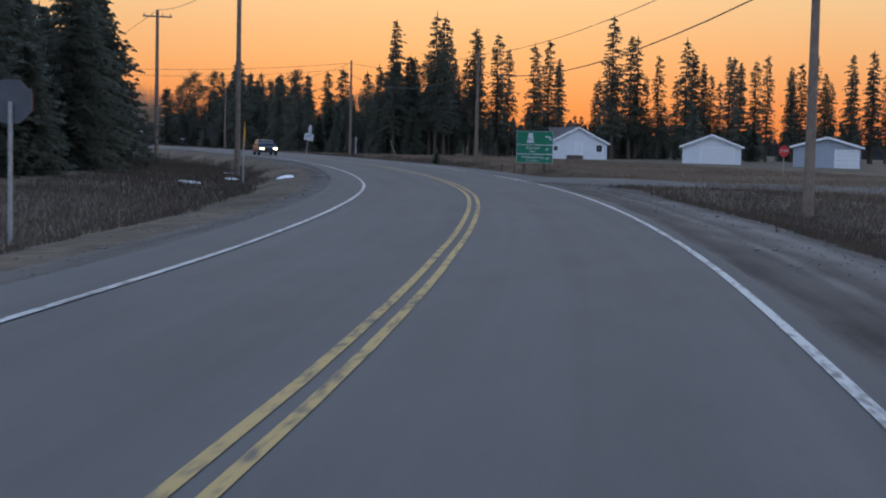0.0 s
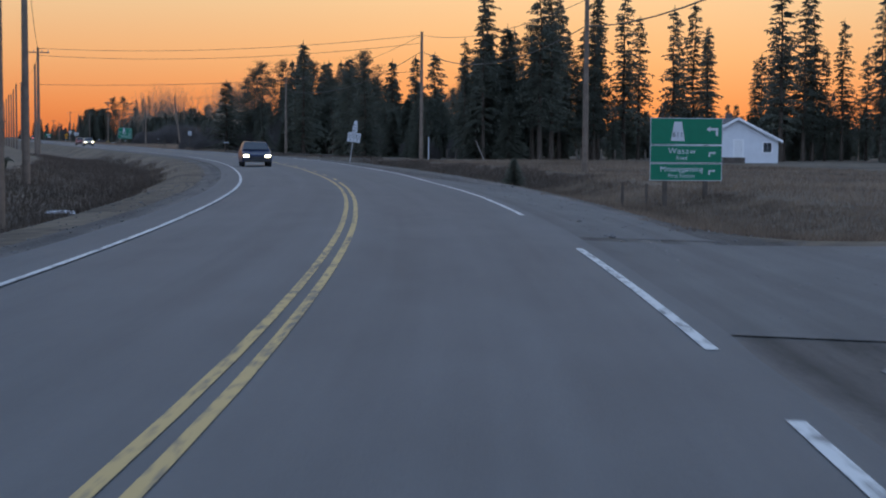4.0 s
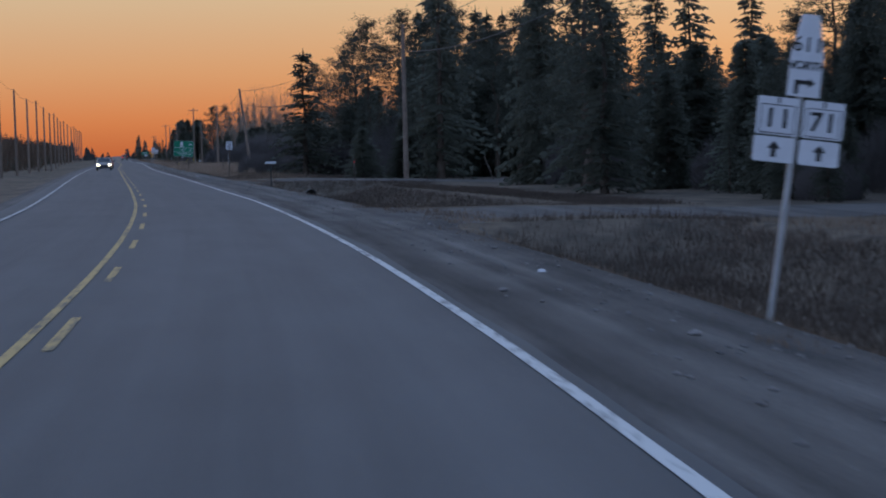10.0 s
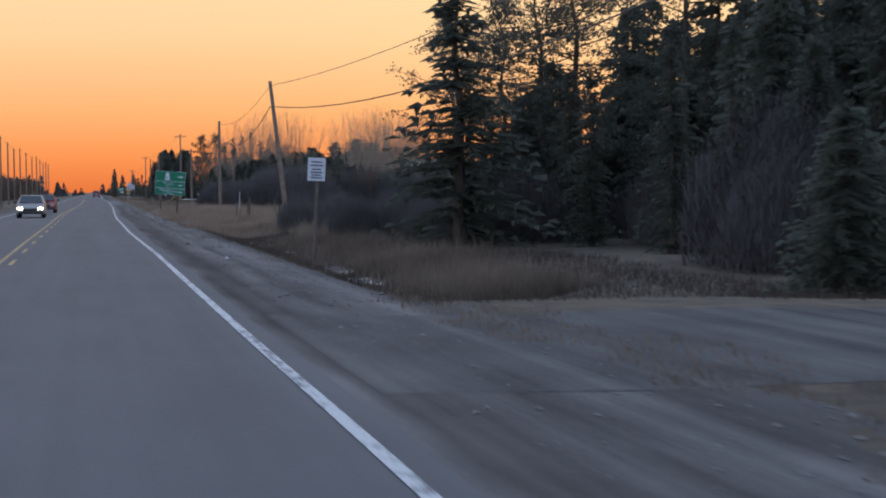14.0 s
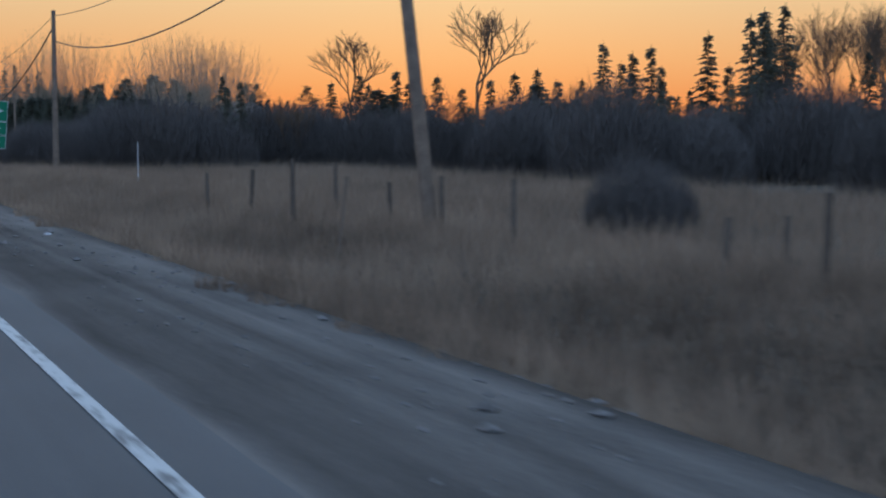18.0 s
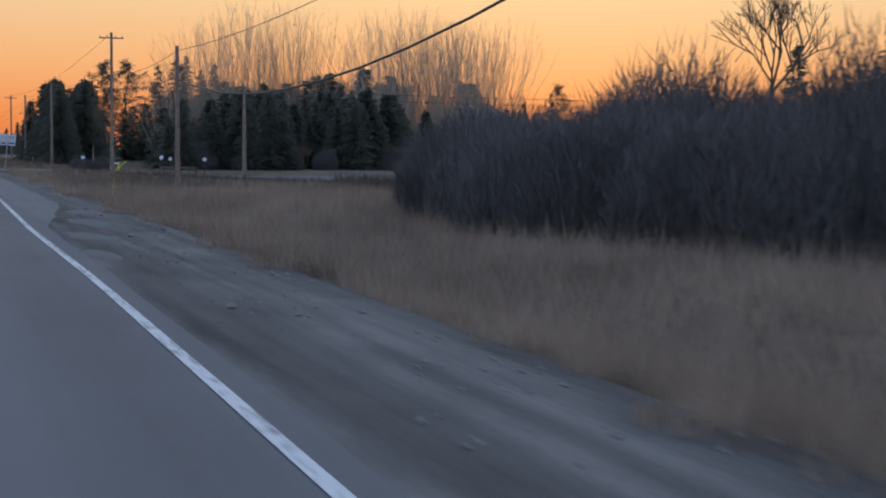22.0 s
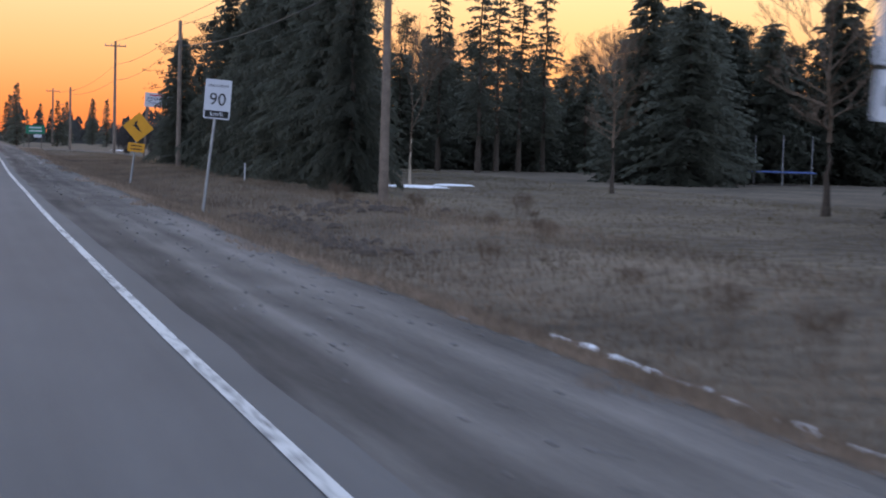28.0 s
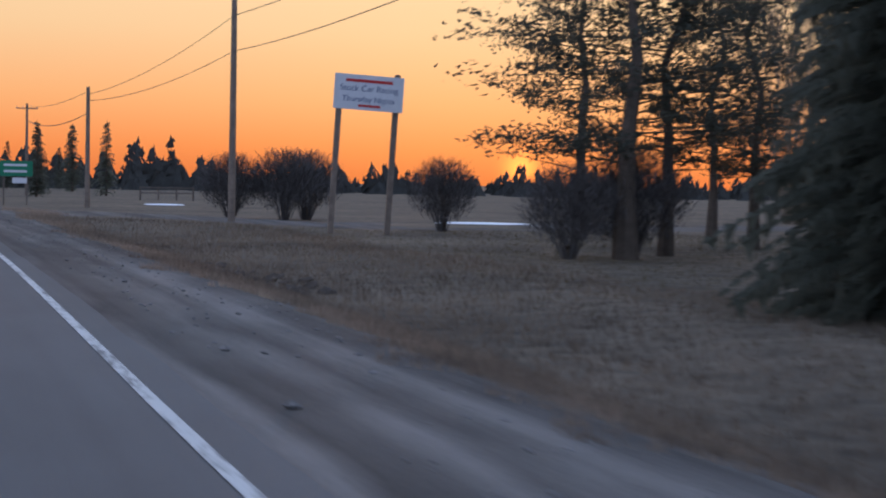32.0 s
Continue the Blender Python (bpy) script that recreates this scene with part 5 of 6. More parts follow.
# ---- signs ----
def sign_base(name, label, x, y, turn, z=None, group="", tilt=0.0):
    """A sign that faces down the road (-y in its own frame), standing on the ground."""
    return thing(name, label, "road sign", pose(x, y, ground_z(x, y) if z is None else z, 0, tilt, turn), group)


def panel(name, parent, cx, cz, w, h, mat, y=0.0, corner=0.04, thick=0.012, label=""):
    bm = bmesh.new()
    pts = []
    for sx, sz, a0 in ((1, -1, -90), (1, 1, 0), (-1, 1, 90), (-1, -1, 180)):
        for k in range(4):
            a = radians(a0 + 30 * k)
            pts.append((cx + sx * (w / 2 - corner) + corner * math.cos(a), cz + sz * (h / 2 - corner) + corner * math.sin(a)))
    prism(bm, pts, y - thick, y)
    return part(name, bm, mat, parent, label)


def plate(name, parent, pts, mat, y=0.0, thick=0.012, label=""):
    bm = bmesh.new()
    prism(bm, pts, y - thick, y)
    return part(name, bm, mat, parent, label)


def post(parent, x, z1, r=0.035, y=0.05, mat=None, z0=-0.4, square=False, lean=0.0):
    bm = bmesh.new()
    if square:
        box(bm, (x, y, (z0 + z1) / 2), (2 * r, 2 * r, z1 - z0), 0.008)
    else:
        rod(bm, (x - lean, y, z0), (x, y, z1), r, r, 10)
    return part("post", bm, mat or M["galvanized"], parent)


ARROW_UP = [(-0.03, -0.09), (0.03, -0.09), (0.03, 0.01), (0.08, 0.01), (0, 0.1), (-0.08, 0.01), (-0.03, 0.01)]
ARROW_SIDE = [(-0.26, -0.045), (0.06, -0.045), (0.06, -0.12), (0.28, 0.0), (0.06, 0.12), (0.06, 0.045), (-0.26, 0.045)]
ARROW_BEND = [(-0.12, -0.09), (-0.07, -0.09), (-0.07, 0.025), (0.05, 0.025), (0.05, -0.01), (0.13, 0.05), (0.05, 0.11), (0.05, 0.075), (-0.12, 0.075)]


def shifted(pts, dx, dz, k=1.0, flip=False):
    return [(dx + (-x if flip else x) * k, dz + z * k) for x, z in pts]


def route_shield(parent, cx, cz, number, w=0.42, h=0.6):
    """White panel with a bold number inside a thin black outline under a small crest."""
    s = panel("route_panel", parent, cx, cz, w, h, M["sign_white"], corner=0.03)
    plate("crest", s, shifted([(-0.02, -0.02), (0.02, -0.02), (0.012, 0.04), (0.04, 0.04), (0, 0.075), (-0.04, 0.04), (-0.012, 0.04)], cx, cz + h * 0.37, h / 0.6), M["sign_black"], -0.014, 0.003)
    a, b0, b1, e = w * 0.41, -h * 0.44, h * 0.28, 0.009
    rim = [(-a, b0), (a, b0), (a * 0.94, 0.0), (a, b1), (-a, b1), (-a * 0.94, 0.0)]
    for (x0, z0), (x1, z1) in zip(rim, rim[1:] + rim[:1]):
        nx, nz = (z1 - z0), (x0 - x1)
        m = math.hypot(nx, nz) / e
        plate("outline", s, [(cx + x0, cz + z0), (cx + x1, cz + z1), (cx + x1 + nx / m, cz + z1 + nz / m), (cx + x0 + nx / m, cz + z0 + nz / m)], M["sign_black"], -0.014, 0.003)
    num = words(number, h * 0.7, (cx, -0.018, cz - h * 0.08), M["sign_black"], s, "route_number", 1.15)
    num.data.offset = 0.007
    return s


# route marker cluster at the driveway: 611 north over 11 and 71
sg = sign_base("route_marker", "cluster of white route signs on a leaning post", 47.33, 163.7, -4, z=ground_z(47.33, 163.7) - 0.23, tilt=7)
post(sg, 0.0, 3.3, 0.04, lean=0.1, mat=M["galvanized"])
top = plate("keystone_panel", sg, [(-0.19, 2.83), (0.19, 2.83), (0.19, 3.28), (0.1, 3.74), (-0.1, 3.74), (-0.19, 3.28)], M["sign_white"])
words("611", 0.24, (0.0, -0.016, 3.4), M["sign_black"], top, "route_number")
words("NORTH", 0.13, (0.0, -0.016, 3.17), M["sign_black"], top).data.offset = 0.003
plate("arrow", top, shifted(ARROW_BEND, 0, 2.94, 0.95), M["sign_black"], -0.014, 0.003)
for cx, num in ((-0.265, "11"), (0.265, "71")):
    route_shield(sg, cx, 2.59, num, 0.48, 0.42)
    low = panel("arrow_panel", sg, cx - 0.01, 2.22, 0.47, 0.28, M["sign_white"], corner=0.03)
    plate("arrow", low, shifted(ARROW_UP, cx - 0.01, 2.22, 0.95), M["sign_black"], -0.014, 0.003)

# second cluster past the side road: 11 and 71 west
sg = sign_base("route_marker", "pair of white route signs with plates on a steel post", 48.9, 518.6, -3, tilt=4)
post(sg, 0.0, 3.3, 0.045, lean=0.12)
for cx, num in ((-0.37, "11"), (0.37, "71")):
    route_shield(sg, cx, 3.15, num, 0.66, 0.62)
    low = panel("direction_panel", sg, cx, 2.63, 0.6, 0.36, M["sign_white"], corner=0.03)
    plate("bar", low, [(cx - 0.22, 2.56), (cx + 0.22, 2.56), (cx + 0.22, 2.7), (cx - 0.22, 2.7)], M["sign_black"], -0.014, 0.003)


def guide_sign(x, y, z0, turn, w, h, arrows_bent, label, tilt=0.0):
    """Large green guide sign with three panels on two wooden posts."""
    g = sign_base("guide_sign", label, x, y, turn, group="green guide signs", tilt=tilt)
    for px in (-w * 0.28, w * 0.28):
        post(g, px, z0 + h - 0.1, 0.075, 0.1, M["post_wood"], square=True)
    rows = [(0.575, 0.425), (0.285, 0.28), (0.0, 0.275)]
    lines = [None, ("Wasaw", "Road"), ("Mitaanjigamiing", "First Nation")]
    for (a, k), text in zip(rows, lines):
        za, hh = z0 + a * h, k * h
        frame_p = panel("border", g, 0, za + hh / 2, w, hh, M["sign_white"], 0.0, 0.03, 0.01)
        p = panel("green_panel", g, 0, za + hh / 2, w - 0.04, hh - 0.04, M["sign_green"], -0.011, 0.03, 0.006)
        cz = za + hh / 2
        if text is None:
            shield = plate("keystone_shield", p, [(-0.3 - 0.24, cz - 0.33), (-0.3 + 0.24, cz - 0.33), (-0.3 + 0.13, cz + 0.33), (-0.3 - 0.13, cz + 0.33)], M["sign_white"], -0.018, 0.004)
            words("611", 0.25, (-0.3, -0.024, cz - 0.12), M["sign_black"], shield, "route_number")
        else:
            words(text[0], 0.29 if len(text[0]) < 8 else 0.26, (-0.15, -0.02, cz + hh * 0.17), M["sign_white"], p, spacing=1.15 if len(text[0]) < 8 else 0.95)
            words(text[1], 0.19, (-0.15, -0.02, cz - hh * 0.22), M["sign_white"], p)
        if arrows_bent:
            plate("arrow", p, shifted(ARROW_BEND, w * 0.36, cz, 1.6 if text is None else 1.0, text is None), M["sign_white"], -0.018, 0.004)
        else:
            plate("arrow", p, shifted(ARROW_SIDE, w * 0.33, cz, 0.95 if text is None else 0.75), M["sign_white"], -0.018, 0.004)
    return g


guide_sign(49.35, 370.6, 2.18, -2, 2.75, 2.2, False, "large green three-panel guide sign on wooden posts", 4.2)
guide_sign(42.9, 95.8, 0.75, -14, 2.5, 2.15, True, "green guide sign with arrows before the turn-off")
g2 = sign_base("guide_sign", "small distant green guide sign", 50.4, 720, 0)
for px in (-0.8, 0.8):
    post(g2, px, 3.2, 0.06, 0.08, M["post_wood"], square=True)
panel("green_panel", g2, 0, 2.6, 2.4, 1.1, M["sign_green"])
for q in (2.85, 2.4):
    plate("bar", g2, [(-0.8, q - 0.08), (0.8, q - 0.08), (0.8, q + 0.08), (-0.8, q + 0.08)], M["sign_white"], -0.014, 0.003)
panel("tab_panel", g2, 0.3, 1.75, 1.0, 0.4, M["sign_white"])

# maximum speed sign
sp = sign_base("speed_sign", "white maximum 90 km/h sign on a steel post", 49.4, 556.5, -2, tilt=3.5)
post(sp, 0.0, 3.6, 0.045, lean=0.2)
panel("speed_panel", sp, 0, 3.5, 0.8, 1.2, M["sign_white"], corner=0.05)
words("MAXIMUM", 0.13, (0, -0.016, 3.9), M["sign_back"], sp)
words("90", 0.52, (0, -0.016, 3.48), M["sign_black"], sp, "speed_number")
kb = plate("unit_panel", sp, [(-0.36, 2.94), (0.36, 2.94), (0.36, 3.15), (-0.36, 3.15)], M["sign_black"], -0.014, 0.004)
words("km/h", 0.2, (0, -0.022, 3.05), M["sign_white"], kb)

# deer warning sign
dw = sign_base("deer_warning_sign", "yellow diamond deer warning sign with a tab", 49.75, 583.7, -3, tilt=5)
post(dw, 0.0, 2.9, 0.05, lean=0.12)
k = 0.72
plate("diamond", dw, [(0, 2.7 - k), (k, 2.7), (0, 2.7 + k), (-k, 2.7)], M["sign_yellow"])
LEAP = [(-0.2, -0.24), (-0.09, -0.12), (0.0, 0.02), (0.08, 0.13), (0.04, 0.26), (0.1, 0.3), (0.19, 0.2), (0.2, 0.08), (0.3, 0.04), (0.18, 0.0), (0.1, -0.08), (0.02, -0.16), (-0.12, -0.22)]
plate("silhouette", dw, shifted(LEAP, 0, 2.72, 0.95, True), M["sign_black"], -0.014, 0.003)
tab = panel("tab_panel", dw, 0, 1.74, 0.78, 0.42, M["sign_yellow"])
for q in (1.82, 1.66):
    plate("bar", tab, [(-0.26, q - 0.025), (0.26, q - 0.025), (0.26, q + 0.025), (-0.26, q + 0.025)], M["sign_black"], -0.014, 0.003)

# race track billboard
bb = thing("billboard", "white stock car racing billboard on two wooden posts", "billboard", pose(59.9, 665, ground_z(59.9, 665), 0, 3, -8))
for px in (-1.15, 1.15):
    post(bb, px, 6.5 if px > 0 else 6.3, 0.11, 0.14, M["pole_wood"], square=True)
face = panel("board", bb, 0, 5.68, 2.8, 1.4, M["sign_white"], corner=0.02, thick=0.05)
plate("bar", face, [(-0.95, 6.08), (0.95, 6.08), (0.95, 6.2), (-0.95, 6.2)], M["sign_red"], -0.054, 0.003)
words("Stock Car Racing", 0.34, (0, -0.056, 5.83), M["sign_blue"], face)
words("Thursday Nights", 0.32, (0, -0.056, 5.4), M["sign_blue"], face)
plate("bar", face, [(-0.4, 5.1), (0.5, 5.1), (0.5, 5.2), (-0.4, 5.2)], M["sign_red"], -0.054, 0.003)

# white notice sign with unreadable lines
ns = sign_base("notice_sign", "small white notice sign with fine lines on a wooden post", 48.3, 263.7, -4, tilt=3)
nz = 2.15 - ground_z(48.3, 263.7)
post(ns, 0.04, nz + 0.1, 0.045, mat=M["post_wood"])
pn = panel("notice_panel", ns, 0, nz, 0.46, 0.6, M["sign_white"], corner=0.02)
for q, w2 in ((0.19, 0.14), (0.1, 0.17), (0.0, 0.12), (-0.08, 0.15), (-0.15, 0.12), (-0.22, 0.16)):
    plate("bar", pn, [(-w2, nz + q - 0.018), (w2, nz + q - 0.018), (w2, nz + q + 0.018), (-w2, nz + q + 0.018)], M["sign_back"], -0.014, 0.003)


def octagon(r):
    return [(r * math.cos(radians(22.5 + 45 * k)), r * math.sin(radians(22.5 + 45 * k))) for k in range(8)]


st = sign_base("stop_sign", "red stop sign at the side road", 61.6, 94.0, -10)
post(st, 0, 1.6, 0.04)
plate("red_panel", st, shifted(octagon(0.42), 0, 1.65), M["sign_red"])
words("STOP", 0.26, (0, -0.016, 1.65), M["sign_white"], st)
sb = sign_base("stop_sign", "grey back of a stop sign beside the far lane", 1.5, 31.4, 156)
post(sb, 0, 2.75, 0.045)
plate("red_panel", sb, shifted(octagon(0.45), 0, 2.75), M["sign_red"])
plate("grey_back", sb, shifted(octagon(0.45), 0, 2.75), M["sign_back"], 0.013, 0.012)


# ---- posts, markers, mailbox, culvert ----
def fence_post(x, y, h, lean=0.0, r=0.06):
    bm = bmesh.new()
    z = ground_z(x, y)
    rod(bm, (0, 0, -0.3), (lean, lean * 0.4, h), r * 1.1, r * 0.9, 8)
    ob = part("fence_post", bm, M["post_wood"])
    ob.matrix_world = pose(x, y, z, 0, 0, rng.uniform(0, 90))
    tagged(ob, "weathered wooden fence post in dry grass", "fence post", "old fence posts")


for x, y, h in [(55.7, 328.8, 1.3), (54.9, 323.2, 1.35), (55.2, 313.8, 1.4), (56.8, 317.0, 0.95), (55.0, 316.0, 0.95), (55.2, 330.8, 1.1), (53.1, 340.4, 1.25), (53.6, 337.6, 1.3),
                (53.3, 332.5, 1.7), (55.5, 335.8, 1.5), (42.2, 99.6, 0.9), (42.4, 97.9, 0.8), (62, 186, 1.0), (63.5, 188, 1.0), (68, 190, 1.1), (66, 172, 1.0), (71.4, 175.6, 1.1), (69.8, 173.0, 1.1), (68.8, 169.6, 1.2), (69.6, 167.0, 1.1), (73, 172, 1.0), (75, 170, 1.0)]:
    fence_post(x, y, h, rng.uniform(-0.15, 0.15))


def marker(x, y, h, mat, label, tilt=0.0, turn=0.0, r=0.035, name="marker_post"):
    bm = bmesh.new()
    rod(bm, (0, 0, -0.25), (0, 0, h), r, r, 8)
    ob = part(name, bm, mat)
    ob.matrix_world = pose(x, y, ground_z(x, y), 0, tilt, turn)
    return tagged(ob, label, "marker post")


marker(57.6, 177.2, 2.1, M["sign_white"], "white marker stake beside a utility pole", r=0.045)
marker(62.8, 177.4, 2.0, M["porcelain"], "pale leaning guy wire guard", -24, r=0.03)
marker(55.2, 361.3, 2.0, M["sign_white"], "thin white marker stake in the grass", r=0.02)
marker(51.8, 324.6, 1.75, M["pole_wood"], "leaning pale wooden stake", 7)
marker(52.4, 462.6, 1.25, M["marker_yellow"], "yellow marker post in tall grass", 3, r=0.018)
marker(54.5, 482.6, 1.35, M["marker_yellow"], "leaning yellow guy wire guard", 48, 0, 0.03)
marker(50.7, 475.1, 0.6, M["sign_white"], "short white leaning stake", 20)
marker(57.1, 507.5, 0.7, M["sign_white"], "short white stake beside the side road")
marker(57.4, 504.3, 1.0, M["marker_yellow"], "yellow marker post beside the side road", r=0.05)
marker(63.6, 243.2, 1.6, M["post_wood"], "pale leaning stake at the wood's edge", -22)
for x, y in ((51.6, 482.3), (53.3, 486.9), (54.5, 488.9)):
    marker(x, y, 0.22, M["porcelain"], "small white pipe end beside the road", r=0.04, name="pipe_stub")
gr = thing("guard_rail", "low dark rail over a culvert", "rail", pose(61.0, 494.6, ground_z(61, 494.6), 0, 0, -60))
boxed("rail", (0, 0, 0.62), (4.4, 0.1, 0.16), M["post_wood"], gr, bevel=0.01)
for px in (-2.0, 0.0, 2.0):
    boxed("post", (px, 0.1, 0.15), (0.14, 0.1, 1.1), M["post_wood"], gr, bevel=0.01)

for x, y, tilt in ((60.3, 500.6, 8), (62.8, 510.8, -6), (64.0, 500.4, 0), (55.2, 513.4, 5)):
    d = thing("diamond_marker", "small white diamond marker on a stake", "marker", pose(x, y, ground_z(x, y), 0, tilt, -14), "white diamond markers")
    plate("diamond", d, shifted([(0, -0.2), (0.2, 0), (0, 0.2), (-0.2, 0)], 0, 1.3), M["sign_white"], thick=0.01)
    post(d, 0, 1.25, 0.025, 0.04, M["post_wood"])


def mailbox(x, y, h, label):
    """Rural mailbox: post, bracket and a round-topped box with door."""
    m = thing("mailbox", label, "mailbox", pose(x, y, ground_z(x, y), 0, 4, 86))
    boxed("post", (0, 0, h / 2 - 0.2), (0.06, 0.06, h + 0.4), M["dark_plastic"], m, bevel=0.01)
    boxed("shelf", (0, 0, h + 0.02), (0.28, 0.75, 0.03), M["post_wood"], m)
    bm = bmesh.new()
    pts = [(-0.1, h + 0.04), (0.1, h + 0.04), (0.1, h + 0.1)] + [(0.1 * math.cos(radians(a)), h + 0.1 + 0.07 * math.sin(radians(a))) for a in range(20, 180, 20)] + [(-0.1, h + 0.1)]
    prism(bm, pts, -0.28, 0.28)
    part("box", bm, M["galvanized"], m)
    bm = bmesh.new()
    prism(bm, [(x0 * 1.05, z0) for x0, z0 in pts], -0.295, -0.281)
    part("door", bm, M["steel"], m)


mailbox(48.2, 230.0, 1.33, "grey metal mailbox on a thin dark leaning post")
rf = thing("reflector_stake", "thin stake with a red reflector", "marker", pose(53.1, 232.8, ground_z(53.1, 232.8)))
bm = bmesh.new()
rod(bm, (0, 0, -0.2), (0, 0, 1.1), 0.025, 0.025, 8)
part("stake", bm, M["post_wood"], rf)
boxed("reflector", (0, -0.03, 1.15), (0.1, 0.02, 0.1), M["sign_red"], rf, bevel=0.01)


def culvert(x, y, z, turn, r):
    c = thing("culvert", "round corrugated culvert pipe under the driveway", "culvert", pose(x, y, z, 0, 0, turn))
    verts, faces, n = [], [], 20
    for y0, rr in ((0.0, r), (0.0, r * 0.9), (0.6, r * 0.9), (0.6, r)):
        for k in range(n):
            a = 2 * math.pi * k / n
            verts.append((rr * math.cos(a), y0, rr * math.sin(a)))
    for i in range(4):
        for k in range(n):
            faces.append((i * n + k, i * n + (k + 1) % n, (i + 1) % 4 * n + (k + 1) % n, (i + 1) % 4 * n + k))
    mesh_ob("pipe", verts, faces, M["pipe"], c)
    # near-black disc across the bore stands in for the shade inside
    bm = bmesh.new()
    bmesh.ops.create_circle(bm, cap_ends=True, segments=20, radius=r * 0.88, matrix=pose(0, 0.4, 0, 90))
    part("dark_inside", bm, M["rubber"], c)


culvert(50.25, 229.3, -0.7, 0, 0.29)


def patch(name, x, y, rx, ry, turn, mat, label, category, lift=0.03, seed=0, thick=0.05, z=None):
    """A thin uneven patch of snow or water lying on the ground."""
    g = random.Random(seed)
    n, verts, faces = 26, [], []
    zc = ground_z(x, y) if z is None else z
    a0 = radians(turn)

    def place(u, v, dz):
        px, py = x + u * math.cos(a0) - v * math.sin(a0), y + u * math.sin(a0) + v * math.cos(a0)
        return (px, py, (ground_z(px, py) if z is None else z) + dz)

    rim = [g.uniform(0.55, 1.1) for _ in range(n)]
    rim = [(rim[k - 1] + 2 * rim[k] + rim[(k + 1) % n]) / 4 for k in range(n)]
    for ring, dz in ((1.0, -0.01), (0.85, lift + thick * 0.6), (0.5, lift + thick)):
        for k in range(n):
            a = 2 * math.pi * k / n
            verts.append(place(rx * ring * rim[k] * math.cos(a), ry * ring * rim[k] * math.sin(a), dz))
    verts.append(place(0, 0, lift + thick))
    for i in range(2):
        for k in range(n):
            faces.append((i * n + k, i * n + (k + 1) % n, (i + 1) * n + (k + 1) % n, (i + 1) * n + k))
    for k in range(n):
        faces.append((2 * n + k, 2 * n + (k + 1) % n, 3 * n))
    ob = mesh_ob(name, verts, faces, mat)
    for p in ob.data.polygons:
        p.use_smooth = True
    return tagged(ob, label, category, "remaining snow" if category == "snow" else "")


k = 0
for i in range(26):
    u = rng.random()
    y = 225.4 + 3.4 * u if i < 18 else 220.8 + 2.6 * u
    patch("snow_patch", 50.55 + (y - 221) * 0.035 + rng.gauss(0, 0.13), y, rng.uniform(0.03, 0.1), rng.uniform(0.06, 0.22), rng.uniform(-20, 20), M["snow"], "small broken scrap of old snow in the ditch", "snow", seed=300 + i, thick=0.012, lift=0.015)
for x, y, rx, ry, turn in [(62.8, 580.5, 1.6, 2.2, 20), (65.5, 583.5, 1.2, 1.0, 0), (17.5, 68, 0.5, 1.6, -15), (18.5, 82, 0.5, 2.0, -12), (14.5, 74, 0.7, 1.4, 0), (71.8, 682, 3.2, 1.0, 0), (62.5, 728, 2.2, 0.8, 0), (22, 96, 0.6, 1.3, 0)]:
    k += 1
    patch("snow_patch", x, y, rx, ry, turn, M["snow"], "small leftover patch of white snow", "snow", seed=k)
for i in range(20):
    y = 517.8 + 9.6 * (i + 0.8 * rng.random()) / 20
    patch("snow_patch", 49.15 + 0.03 * (y - 518) + rng.gauss(0, 0.05), y, rng.uniform(0.04, 0.1), rng.uniform(0.12, 0.4), rng.uniform(-12, 12), M["snow"], "small broken scrap of old snow in the ditch", "snow", seed=400 + i, thick=0.02)
for x, y, rx, ry in [(50.6, 286, 0.45, 3.6), (50.5, 278, 0.5, 3.4), (50.4, 272.5, 0.55, 2.6), (50.0, 299, 0.4, 1.6), (50.2, 266.5, 0.4, 2.2)]:
    k += 1
    sq = road_of(x, y)[0]
    patch("ditch_puddle", x, y, rx, ry, 0, M["ditch_water"], "shallow ditch water with pale sky shine in its colour", "puddle", lift=0.0, thick=0.0, seed=k, z=ditch_level(sq) + 0.045)
for x, y in ((45.9, 261.5), (46.3, 324.1), (45.7, 167.5), (46.2, 600)):
    k += 1
    patch("litter", x, y, 0.08, 0.05, rng.uniform(0, 90), M["sign_white"], "scrap of white litter on the gravel", "litter", lift=0.01, thick=0.03, seed=k)


